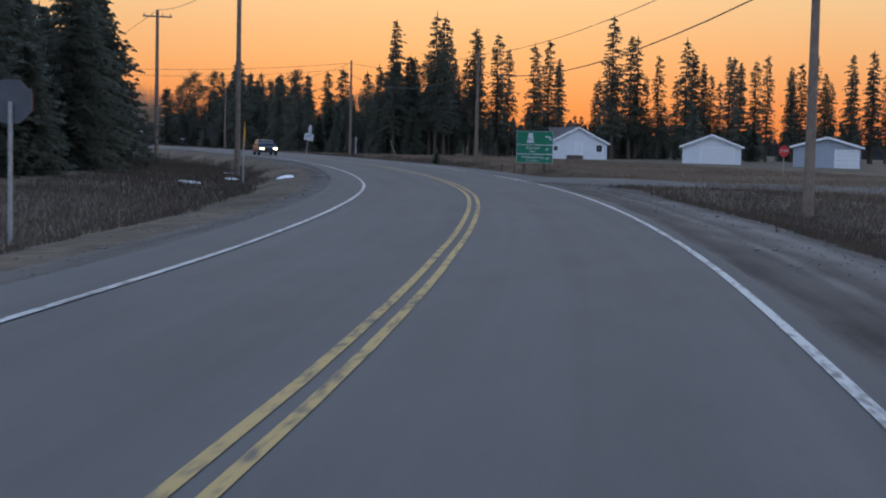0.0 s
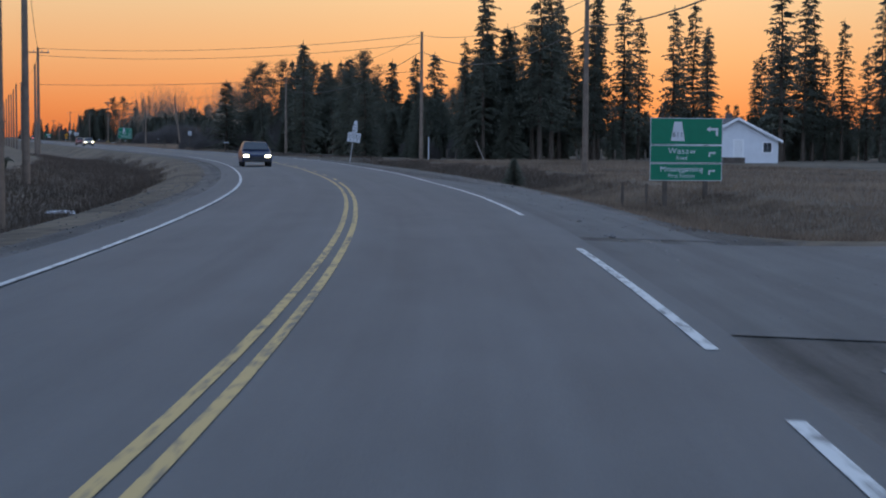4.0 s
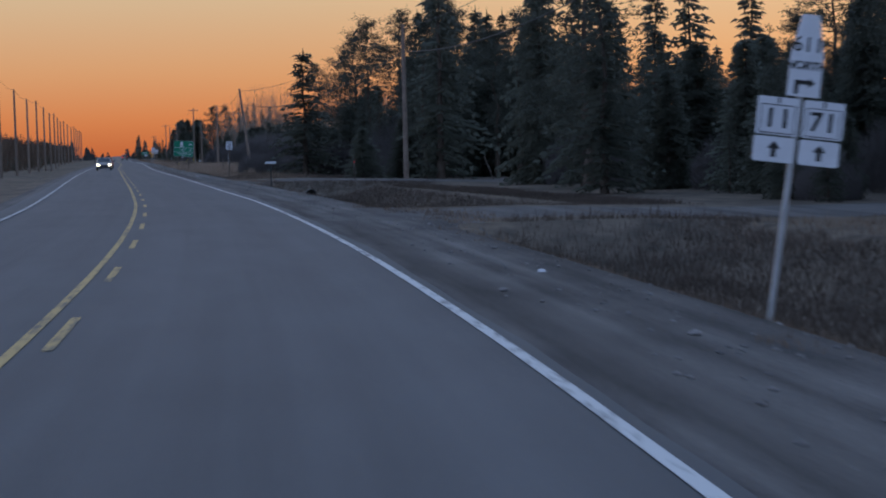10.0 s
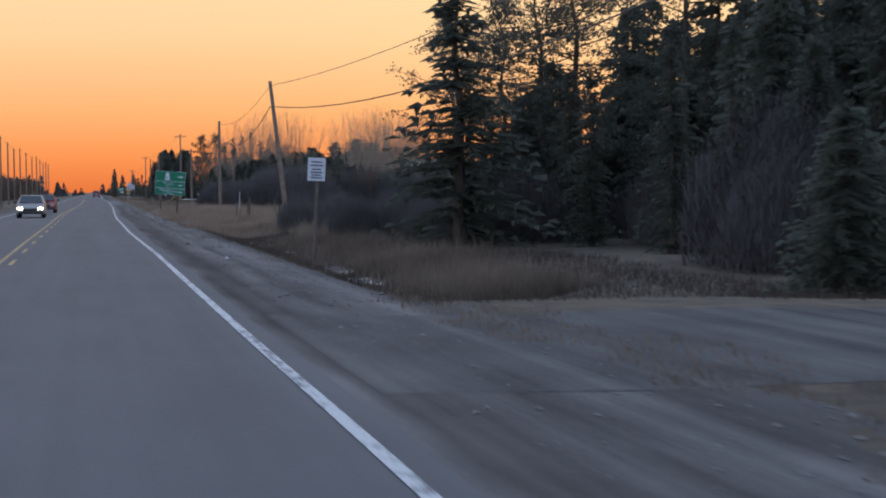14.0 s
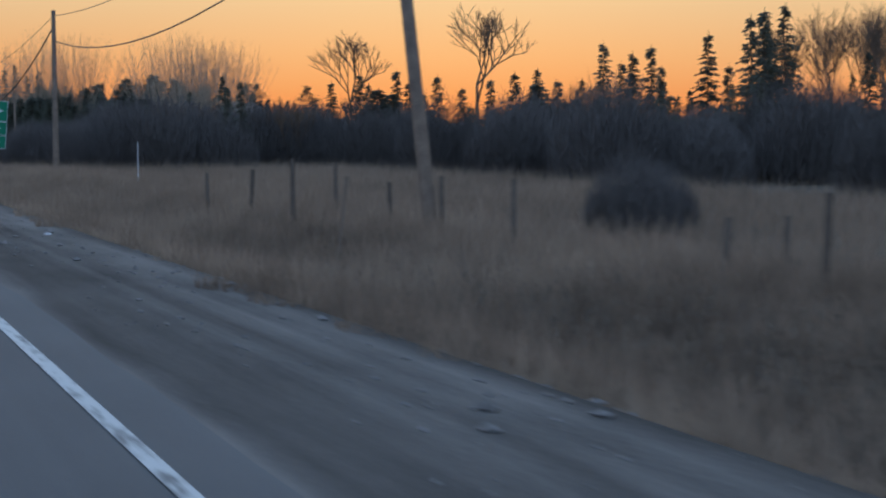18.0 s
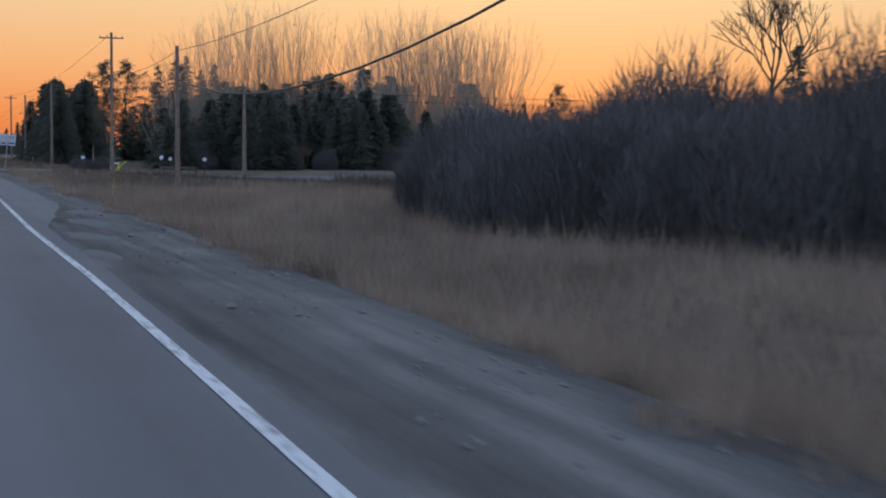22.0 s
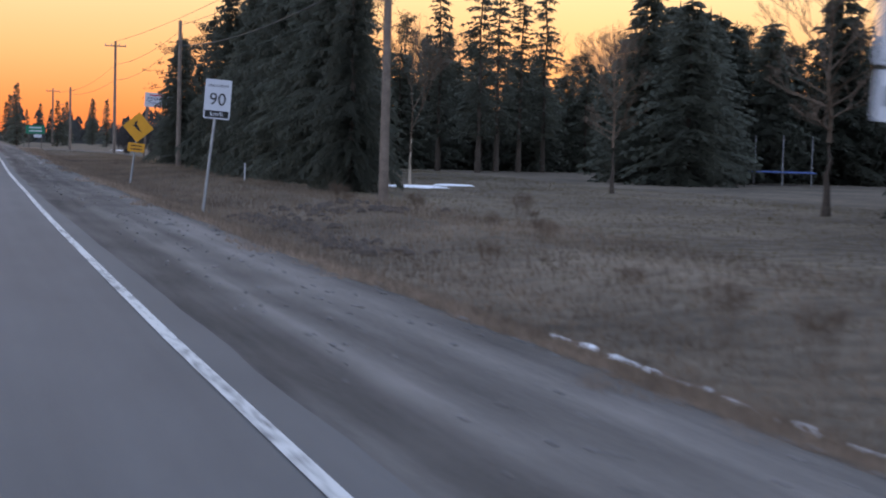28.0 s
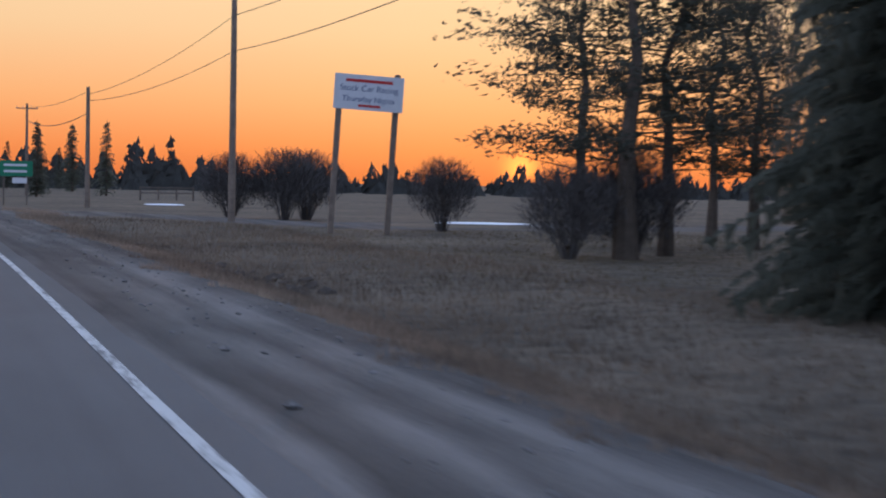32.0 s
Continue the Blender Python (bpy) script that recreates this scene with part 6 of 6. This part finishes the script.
# ---- houses and sheds ----
def gable_house(name, label, x, y, z, turn, w, d, wall_h, ridge, siding, roofing, openings, category="house", eave=0.35, group=""):
    """A gabled building; its gable faces -y. openings: (kind, face, along, sill, width, height)."""
    hs = thing(name, label, category, pose(x, y, z, 0, 0, turn), group)
    bm = bmesh.new()
    prism(bm, [(-w / 2, -0.3), (w / 2, -0.3), (w / 2, wall_h), (0, ridge), (-w / 2, wall_h)], 0, d)
    walls = part("wall", bm, siding, hs)
    run = math.hypot(w / 2, ridge - wall_h)
    slope = math.atan2(ridge - wall_h, w / 2)
    for sgn in (-1, 1):
        bm = bmesh.new()
        ln = run + eave
        c = Vector((sgn * (w / 4 + eave / 2 * math.cos(slope)), d / 2, (wall_h + ridge) / 2 - eave / 2 * math.sin(slope) + 0.09))
        box(bm, (0, 0, 0), (ln, d + 2 * eave, 0.14), 0.0, Matrix.Translation(c) @ Matrix.Rotation(sgn * slope, 4, "Y"))
        part("roof", bm, roofing, hs)
        bm = bmesh.new()
        c = Vector((sgn * (w / 4 + eave / 2 * math.cos(slope)), -eave - 0.02, (wall_h + ridge) / 2 - eave / 2 * math.sin(slope) + 0.05))
        box(bm, (0, 0, 0), (ln, 0.04, 0.2), 0.0, Matrix.Translation(c) @ Matrix.Rotation(sgn * slope, 4, "Y"))
        part("fascia", bm, M["trim_white"], hs)
    for kind, fc, along, sill, ow, oh in openings:
        m = Matrix.Translation((along, -0.02, 0)) if fc == "front" else Matrix.Translation(((-1 if fc == "left" else 1) * (w / 2 + 0.02), along, 0)) @ Matrix.Rotation(radians(-90 if fc == "left" else 90), 4, "Z")
        fr = new(kind)
        fr.parent = hs
        fr.matrix_local = m
        for c, s in (((0, 0, sill + oh + 0.05), (ow + 0.24, 0.07, 0.1)), ((0, 0, sill - 0.05), (ow + 0.24, 0.09, 0.1)), ((-ow / 2 - 0.06, 0, sill + oh / 2), (0.12, 0.07, oh)), ((ow / 2 + 0.06, 0, sill + oh / 2), (0.12, 0.07, oh))):
            boxed("frame", c, s, M["trim_white"], fr)
        if kind == "window":
            for q in (-0.25, 0.25):
                boxed("pane", (q * ow, 0.0, sill + oh / 2), (ow / 2 - 0.03, 0.03, oh), M["window_glass"], fr)
        elif kind == "garage_door":
            n = 4
            for i in range(n):
                boxed("door_panel", (0, 0.0, sill + oh * (i + 0.5) / n), (ow, 0.04, oh / n - 0.02), M["door_white"], fr, bevel=0.01)
        else:
            boxed("leaf", (0, 0.0, sill + oh / 2), (ow, 0.05, oh), M["door_white"], fr, bevel=0.01)
            boxed("handle", (ow * 0.38, -0.05, sill + oh * 0.48), (0.05, 0.06, 0.05), M["steel"], fr)
    return hs


h1 = gable_house("house", "white gabled house with dark dormered roof in a field", 81.9, 166.5, -0.5, -14, 7.1, 9, 2.2, 4.0, M["siding"], M["roof"],
                 [("window", "front", -2.7, 1.25, 0.5, 0.55), ("door", "front", 0.1, 0.7, 0.7, 1.5), ("window", "left", 2.4, 1.1, 0.5, 1.0), ("door", "left", 6.4, 0.1, 0.9, 2.0), ("window", "front", 2.6, 1.2, 0.7, 0.8)])
turned = Matrix.Rotation(radians(-90), 4, "Z")
bm = bmesh.new()
prism(bm, [(-1.0, 2.6), (1.0, 2.6), (1.0, 3.05), (0, 3.9), (-1.0, 3.05)], 0, 2.2)
dormer = part("dormer", bm, M["siding"], h1)
dormer.matrix_local = Matrix.Translation((-2.4, 5.2, 0)) @ turned
for sgn in (-1, 1):
    bm = bmesh.new()
    box(bm, (0, 0, 0), (1.6, 2.3, 0.1), 0.0, Matrix.Translation((sgn * 0.57, 1.0, 3.5)) @ Matrix.Rotation(sgn * math.atan2(0.85, 1.0), 4, "Y"))
    part("dormer_roof", bm, M["roof"], dormer)
boxed("dormer_window", (0, -0.02, 3.1), (0.4, 0.04, 0.6), M["window_glass"], dormer)
boxed("deck", (-0.5, -0.75, 0.3), (1.7, 1.3, 0.9), M["post_wood"], h1, "weathered wooden deck at the door", bevel=0.02)
boxed("chimney", (0.4, 5.0, 4.1), (0.5, 0.5, 1.0), M["roof"], h1, bevel=0.02)
boxed("plinth", (0, 4.5, 0.05), (7.18, 9.08, 0.3), M["barn_board"], h1)
gable_house("garage", "small white garage with a wide door", 86.4, 143.8, -0.5, -32, 6.2, 7, 2.1, 3.3, M["siding"], M["roof_metal"], [("garage_door", "front", 0.6, 0.1, 3.4, 1.9)], "garage")
gable_house("garage", "grey shed with a white door", 88.8, 126.7, -0.5, -35, 6.4, 7, 2.3, 3.2, M["siding_grey"], M["roof"], [("garage_door", "front", 1.9, 0.1, 2.1, 1.9)], "garage")
gable_house("farmhouse", "grey two-storey farmhouse behind willows", 118, 590, -0.6, -35, 10, 13, 6.2, 9.2, M["siding_grey"], M["roof"], [("door", "front", 2.5, 0.1, 1.1, 2.1), ("window", "front", -2.2, 1.2, 1.1, 1.2), ("window", "front", -2.2, 4.2, 1.1, 1.2), ("window", "front", 2.4, 4.2, 1.1, 1.2)], "house")
gable_house("house", "grey farm building with a wide pale door", 137.3, 604, -0.6, -50, 11, 15, 3.6, 6.2, M["barn_board"], M["roof"], [("garage_door", "front", 1.2, 0.1, 3.8, 2.7), ("door", "front", -3.6, 0.1, 1.0, 2.0), ("window", "right", 7, 1.2, 1.4, 1.1)])
gable_house("barn", "dark red barn with a pale metal roof", 177, 614, -0.6, 35, 8, 12, 3.4, 5.4, M["barn_red"], M["roof_metal"], [("door", "front", 0, 0.1, 1.4, 2.1)], "barn")


# ---- yard things ----
tr = thing("tractor", "old dark red tractor at the wood's edge", "tractor", pose(68.0, 244.0, ground_z(68, 244), 0, 0, 70))
bm = bmesh.new()
box(bm, (0, -0.6, 0.95), (0.6, 1.6, 0.55), 0.08)
part("bonnet", bm, M["tractor_red"], tr)
bm = bmesh.new()
box(bm, (0, 0.7, 0.95), (0.8, 0.9, 0.5), 0.08)
part("seat_deck", bm, M["tractor_red"], tr)
boxed("backrest", (0, 1.05, 1.45), (0.45, 0.1, 0.4), M["dark_plastic"], tr, bevel=0.03)
bm = bmesh.new()
rod(bm, (0.2, -0.8, 1.2), (0.2, -0.8, 1.8), 0.035)
part("exhaust", bm, M["steel"], tr)


def wheel(parent, x, y, z, r, w, rim=0.55):
    wh = new("wheel")
    wh.parent = parent
    wh.matrix_local = pose(x, y, z, 0, 90, 0)
    verts, faces, n = [], [], 28
    prof = [(r * rim, -w / 2), (r * 0.9, -w / 2), (r, -w * 0.32), (r, w * 0.32), (r * 0.9, w / 2), (r * rim, w / 2)]
    for q, h in prof:
        for k in range(n):
            a = 2 * math.pi * k / n
            verts.append((q * math.cos(a), q * math.sin(a), h))
    for i in range(len(prof)):
        for k in range(n):
            i2 = (i + 1) % len(prof)
            faces.append((i * n + k, i * n + (k + 1) % n, i2 * n + (k + 1) % n, i2 * n + k))
    t = mesh_ob("tyre", verts, faces, M["rubber"], wh)
    for p in t.data.polygons:
        p.use_smooth = True
    bm = bmesh.new()
    bmesh.ops.create_cone(bm, cap_ends=True, segments=20, radius1=r * rim * 0.98, radius2=r * rim * 0.8, depth=w * 0.7)
    part("rim", bm, M["steel"], wh)


for sx in (-1, 1):
    wheel(tr, sx * 0.65, 0.8, 0.62, 0.62, 0.32)
    wheel(tr, sx * 0.55, -1.1, 0.34, 0.34, 0.18)

tp = thing("trampoline", "blue trampoline frame on the lawn", "trampoline", pose(92.8, 599, ground_z(92.8, 599)))
verts, faces, n = [], [], 28
for rr, zz in ((2.2, 0.85), (1.9, 0.9), (1.9, 0.84), (2.2, 0.8)):
    for q in range(n):
        a = 2 * math.pi * q / n
        verts.append((rr * math.cos(a), rr * math.sin(a), zz))
for i in range(4):
    for q in range(n):
        faces.append((i * n + q, i * n + (q + 1) % n, (i + 1) % 4 * n + (q + 1) % n, (i + 1) % 4 * n + q))
mesh_ob("pad", verts, faces, M["trampoline_blue"], tp)
bm = bmesh.new()
bmesh.ops.create_circle(bm, cap_ends=True, segments=28, radius=1.9, matrix=Matrix.Translation((0, 0, 0.83)))
part("mat", bm, M["dark_plastic"], tp)
for q in range(6):
    a = q * math.pi / 3
    bm = bmesh.new()
    rod(bm, (2.1 * math.cos(a), 2.1 * math.sin(a), 0), (2.1 * math.cos(a), 2.1 * math.sin(a), 3.2 if q % 2 == 0 else 0.84), 0.04)
    part("upright", bm, M["galvanized"], tp)

cr = thing("corral_rail", "dark wooden rail fence near a field gate", "fence", pose(66.5, 752, ground_z(66.5, 752)))
for zz in (0.7, 1.2):
    boxed("rail", (0, 0, zz), (5.2, 0.08, 0.14), M["post_wood"], cr, bevel=0.01)
for px in (-2.5, -0.8, 0.9, 2.5):
    boxed("post", (px, 0.08, 0.55), (0.16, 0.14, 1.5), M["post_wood"], cr, bevel=0.01)


# ---- vehicles ----
def loft(name, sections, mat, parent, label="", smooth=False):
    """A closed body from cross-sections: (y, [(x, z) ...]) with equal counts, mirrored left to right."""
    verts, faces = [], []
    n = len(sections[0][1]) * 2
    for y, half in sections:
        for x, z in half:
            verts.append((x, y, z))
        for x, z in half[::-1]:
            verts.append((-x, y, z))
    for i in range(len(sections) - 1):
        for q in range(n):
            faces.append((i * n + q, i * n + (q + 1) % n, (i + 1) * n + (q + 1) % n, (i + 1) * n + q))
    faces.append(tuple(range(n))[::-1])
    faces.append(tuple((len(sections) - 1) * n + q for q in range(n)))
    ob = mesh_ob(name, verts, faces, mat, parent, label)
    bm = bmesh.new()
    bm.from_mesh(ob.data)
    bmesh.ops.recalc_face_normals(bm, faces=bm.faces)
    bm.to_mesh(ob.data)
    bm.free()
    return ob


def suv(m):
    """Dusty red sport utility vehicle, seen from behind; its rear faces -y."""
    v = thing("sport_utility_vehicle", "dusty red sport utility vehicle with spare wheel on its tailgate", "car", m)
    low = [(0.86, 0.42), (0.88, 0.7), (0.87, 1.02)]
    loft("body", [(0.05, [(0.8, 0.5), (0.84, 0.75), (0.83, 1.02)]), (0.15, low), (3.2, low), (4.15, [(0.82, 0.45), (0.84, 0.7), (0.78, 0.95)]), (4.3, [(0.7, 0.5), (0.74, 0.7), (0.7, 0.85)])], M["red_paint"], v)
    loft("cabin", [(0.08, [(0.83, 1.02), (0.76, 1.35), (0.66, 1.62), (0.6, 1.68)]), (0.3, [(0.84, 1.02), (0.78, 1.35), (0.68, 1.68), (0.6, 1.74)]), (2.4, [(0.84, 1.02), (0.78, 1.35), (0.68, 1.7), (0.6, 1.76)]), (3.1, [(0.8, 1.02), (0.78, 1.08), (0.72, 1.1), (0.6, 1.12)])], M["red_paint"], v)
    bm = bmesh.new()
    prism(bm, [(-0.7, 1.06), (0.7, 1.06), (0.6, 1.55), (0.5, 1.6), (-0.5, 1.6), (-0.6, 1.55)], 0.02, 0.06)
    part("rear_window", bm, M["dusty_glass"], v)
    bm = bmesh.new()
    bmesh.ops.create_cone(bm, cap_ends=True, segments=32, radius1=0.36, radius2=0.34, depth=0.22, matrix=pose(-0.02, -0.08, 0.86, 90))
    part("spare_wheel_cover", bm, M["tan_cover"], v, "round tan spare wheel cover")
    boxed("bumper", (0, 0.0, 0.52), (1.76, 0.22, 0.26), M["grime"], v, "dusty grey bumper", 0.04)
    for sx in (-1, 1):
        boxed("bumper_corner", (sx * 0.82, 0.06, 0.68), (0.12, 0.3, 0.3), M["grime"], v, bevel=0.04)
        tl = boxed("tail_lamp", (sx * 0.77, 0.03, 1.0), (0.15, 0.08, 0.3), M["dusty_glass"], v, bevel=0.02)
        boxed("lit_bulb", (sx * 0.77, -0.015, 1.08), (0.13, 0.02, 0.1), M["tail_lamp"], tl, "glowing red tail lamp", 0.01)
        bm = bmesh.new()
        rod(bm, (sx * 0.62, 0.35, 1.8), (sx * 0.62, 2.3, 1.82), 0.025)
        part("roof_rail", bm, M["dark_plastic"], v)
        boxed("mirror", (sx * 0.98, 2.7, 1.12), (0.2, 0.1, 0.16), M["dark_plastic"], v, bevel=0.03)
        boxed("mud_flap", (sx * 0.74, 0.42, 0.32), (0.24, 0.02, 0.28), M["rubber"], v)
        loft("wheel_arch", [(0.35, [(0.0, 0.5), (0.06, 0.62)]), (1.25, [(0.0, 0.5), (0.06, 0.62)])], M["grime"], v).matrix_local = pose(sx * 0.86, 0, 0.08)
    for sx in (-1, 1):
        for y0 in (0.85, 3.4):
            wheel(v, sx * 0.74, y0, 0.35, 0.35, 0.23)
    pl = boxed("number_plate", (-0.48, -0.115, 0.6), (0.3, 0.012, 0.15), M["plate"], v)
    boxed("bar", (-0.48, -0.124, 0.6), (0.24, 0.006, 0.05), M["sign_back"], pl)
    bm = bmesh.new()
    rod(bm, (0, -0.25, 0.36), (0, 0.2, 0.36), 0.035)
    part("tow_hitch", bm, M["steel"], v)
    bm = bmesh.new()
    rod(bm, (0.02, -0.01, 1.1), (0.3, 0.0, 1.12), 0.012)
    part("wiper", bm, M["dark_plastic"], v)
    boxed("undertray", (0, 1.9, 0.4), (1.3, 3.4, 0.14), M["dark_plastic"], v)


def pickup(m):
    v = thing("pickup_truck", "dusty silver pickup truck with lit tail lamps", "car", m)
    low = [(0.95, 0.5), (0.98, 0.75), (0.95, 1.1)]
    loft("bed", [(0.0, low), (2.2, low)], M["silver_paint"], v)
    loft("cab", [(2.2, [(0.96, 0.5), (0.98, 1.1), (0.86, 1.5), (0.74, 1.8)]), (3.6, [(0.96, 0.5), (0.98, 1.1), (0.86, 1.5), (0.72, 1.82)]), (4.3, [(0.95, 0.5), (0.96, 1.1), (0.9, 1.14), (0.8, 1.16)]), (5.5, [(0.88, 0.5), (0.92, 0.9), (0.84, 1.02), (0.7, 1.06)])], M["silver_paint"], v)
    bm = bmesh.new()
    prism(bm, [(-0.74, 1.2), (0.74, 1.2), (0.66, 1.7), (-0.66, 1.7)], 2.16, 2.19)
    part("rear_window", bm, M["tinted_glass"], v)
    boxed("tailgate", (0, -0.03, 0.85), (1.55, 0.05, 0.5), M["silver_paint"], v, bevel=0.02)
    boxed("bumper", (0, -0.1, 0.52), (1.85, 0.2, 0.18), M["steel"], v, bevel=0.03)
    for sx in (-1, 1):
        boxed("tail_lamp", (sx * 0.88, -0.02, 0.95), (0.14, 0.06, 0.3), M["tail_lamp"], v, "glowing red tail lamp", 0.02)
        boxed("mirror", (sx * 1.1, 4.0, 1.25), (0.22, 0.1, 0.22), M["dark_plastic"], v, bevel=0.03)
        for y0 in (1.1, 4.6):
            wheel(v, sx * 0.82, y0, 0.38, 0.38, 0.26)


def sedan(m, paint, label, lit=True):
    """A car that comes towards the camera; its front faces -y."""
    v = thing("sedan_car", label, "car", m, "oncoming cars")
    loft("body", [(-2.2, [(0.66, 0.35), (0.72, 0.5), (0.66, 0.68)]), (-2.05, [(0.8, 0.28), (0.84, 0.5), (0.78, 0.74)]), (-0.9, [(0.86, 0.28), (0.88, 0.6), (0.84, 0.9)]), (1.6, [(0.86, 0.28), (0.88, 0.6), (0.84, 0.95)]), (2.2, [(0.76, 0.35), (0.8, 0.6), (0.74, 0.92)])], paint, v)
    loft("cabin", [(-0.95, [(0.82, 0.88), (0.78, 0.92), (0.7, 0.94)]), (-0.25, [(0.84, 0.9), (0.72, 1.22), (0.6, 1.4)]), (1.0, [(0.84, 0.92), (0.72, 1.25), (0.6, 1.42)]), (1.8, [(0.8, 0.92), (0.76, 0.96), (0.7, 0.98)])], paint, v)
    bm = bmesh.new()
    verts4 = [bm.verts.new(c) for c in ((-0.7, -0.93, 0.97), (0.7, -0.93, 0.97), (0.58, -0.3, 1.37), (-0.58, -0.3, 1.37))]
    bm.faces.new(verts4)
    r = bmesh.ops.extrude_face_region(bm, geom=bm.faces[:])
    bmesh.ops.translate(bm, vec=(0, -0.03, 0.02), verts=[e for e in r["geom"] if isinstance(e, bmesh.types.BMVert)])
    part("windscreen", bm, M["tinted_glass"], v)
    boxed("grille", (0, -2.21, 0.52), (0.8, 0.04, 0.16), M["dark_plastic"], v, bevel=0.01)
    boxed("bumper", (0, -2.2, 0.36), (1.5, 0.1, 0.14), M["dark_plastic"], v, bevel=0.03)
    for sx in (-1, 1):
        boxed("headlight", (sx * 0.6, -2.17, 0.62), (0.3, 0.1, 0.14), M["head_lamp"] if lit else M["porcelain"], v, "glowing warm headlight", 0.03)
        boxed("mirror", (sx * 0.98, -0.5, 0.98), (0.18, 0.1, 0.12), M["dark_plastic"], v, bevel=0.03)
        for y0 in (-1.4, 1.35):
            wheel(v, sx * 0.74, y0, 0.31, 0.31, 0.2)


def drive(s, lat, turn=0.0):
    x, y, _ = on_road(s, lat)
    return pose(x, y, 0.014 if lat > -3 else -0.02, 0, 0, heading(s) + turn)


suv(drive(646, 0.05))
pickup(drive(672, 0.1))
sedan(drive(141, -4.1), M["blue_paint"], "dark blue oncoming car with lit headlights")
sedan(drive(330, -3.5), M["silver_paint"], "pale oncoming car far ahead with lit headlights")
sedan(drive(352, -3.4), M["red_paint"], "dark oncoming car far ahead", False)

marker(55.2, 584.3, 0.85, M["sign_white"], "white marker post in front of the cedars")

ws = sign_base("warning_sign", "yellow diamond warning sign seen edge on beside the far lane", 17.1, 73.9, 72)
post(ws, 0, 2.4, 0.045)
plate("diamond", ws, [(0, 1.75), (0.62, 2.4), (0, 3.05), (-0.62, 2.4)], M["sign_yellow"])

for i in range(60):
    s, la = 272.5 + 31 * (i + rng.random()) / 60, rng.uniform(6.3, 7.4)
    x, y, _ = on_road(s, la)
    patch("ice_patch", x, y, rng.uniform(0.08, 0.3), rng.uniform(0.06, 0.16), rng.uniform(60, 120), M["snow"], "small broken patch of ice in the ditch", "ice", seed=200 + i, thick=0.02)

marker(68.8, 217.9, 0.8, M["sign_white"], "short pale stake at the wood's edge")
marker(68.5, 215.5, 0.8, M["sign_white"], "short pale stake at the wood's edge")
marker(56.6, 283.9, 1.9, M["pole_wood"], "pale dead sapling leaning in the thicket", -6)
for x, y, rx, ry, q in [(45.0, 396.3, 0.35, 1.6, 61), (45.3, 401.5, 0.5, 1.9, 62), (45.9, 407.4, 0.55, 2.4, 63), (46.3, 413.0, 0.6, 2.2, 64)]:
    patch("asphalt_remnant", x, y, rx, ry, 2, M["old_asphalt"], "worn remnant of paving on the shoulder", "paving", lift=0.004, thick=0.012, seed=q)
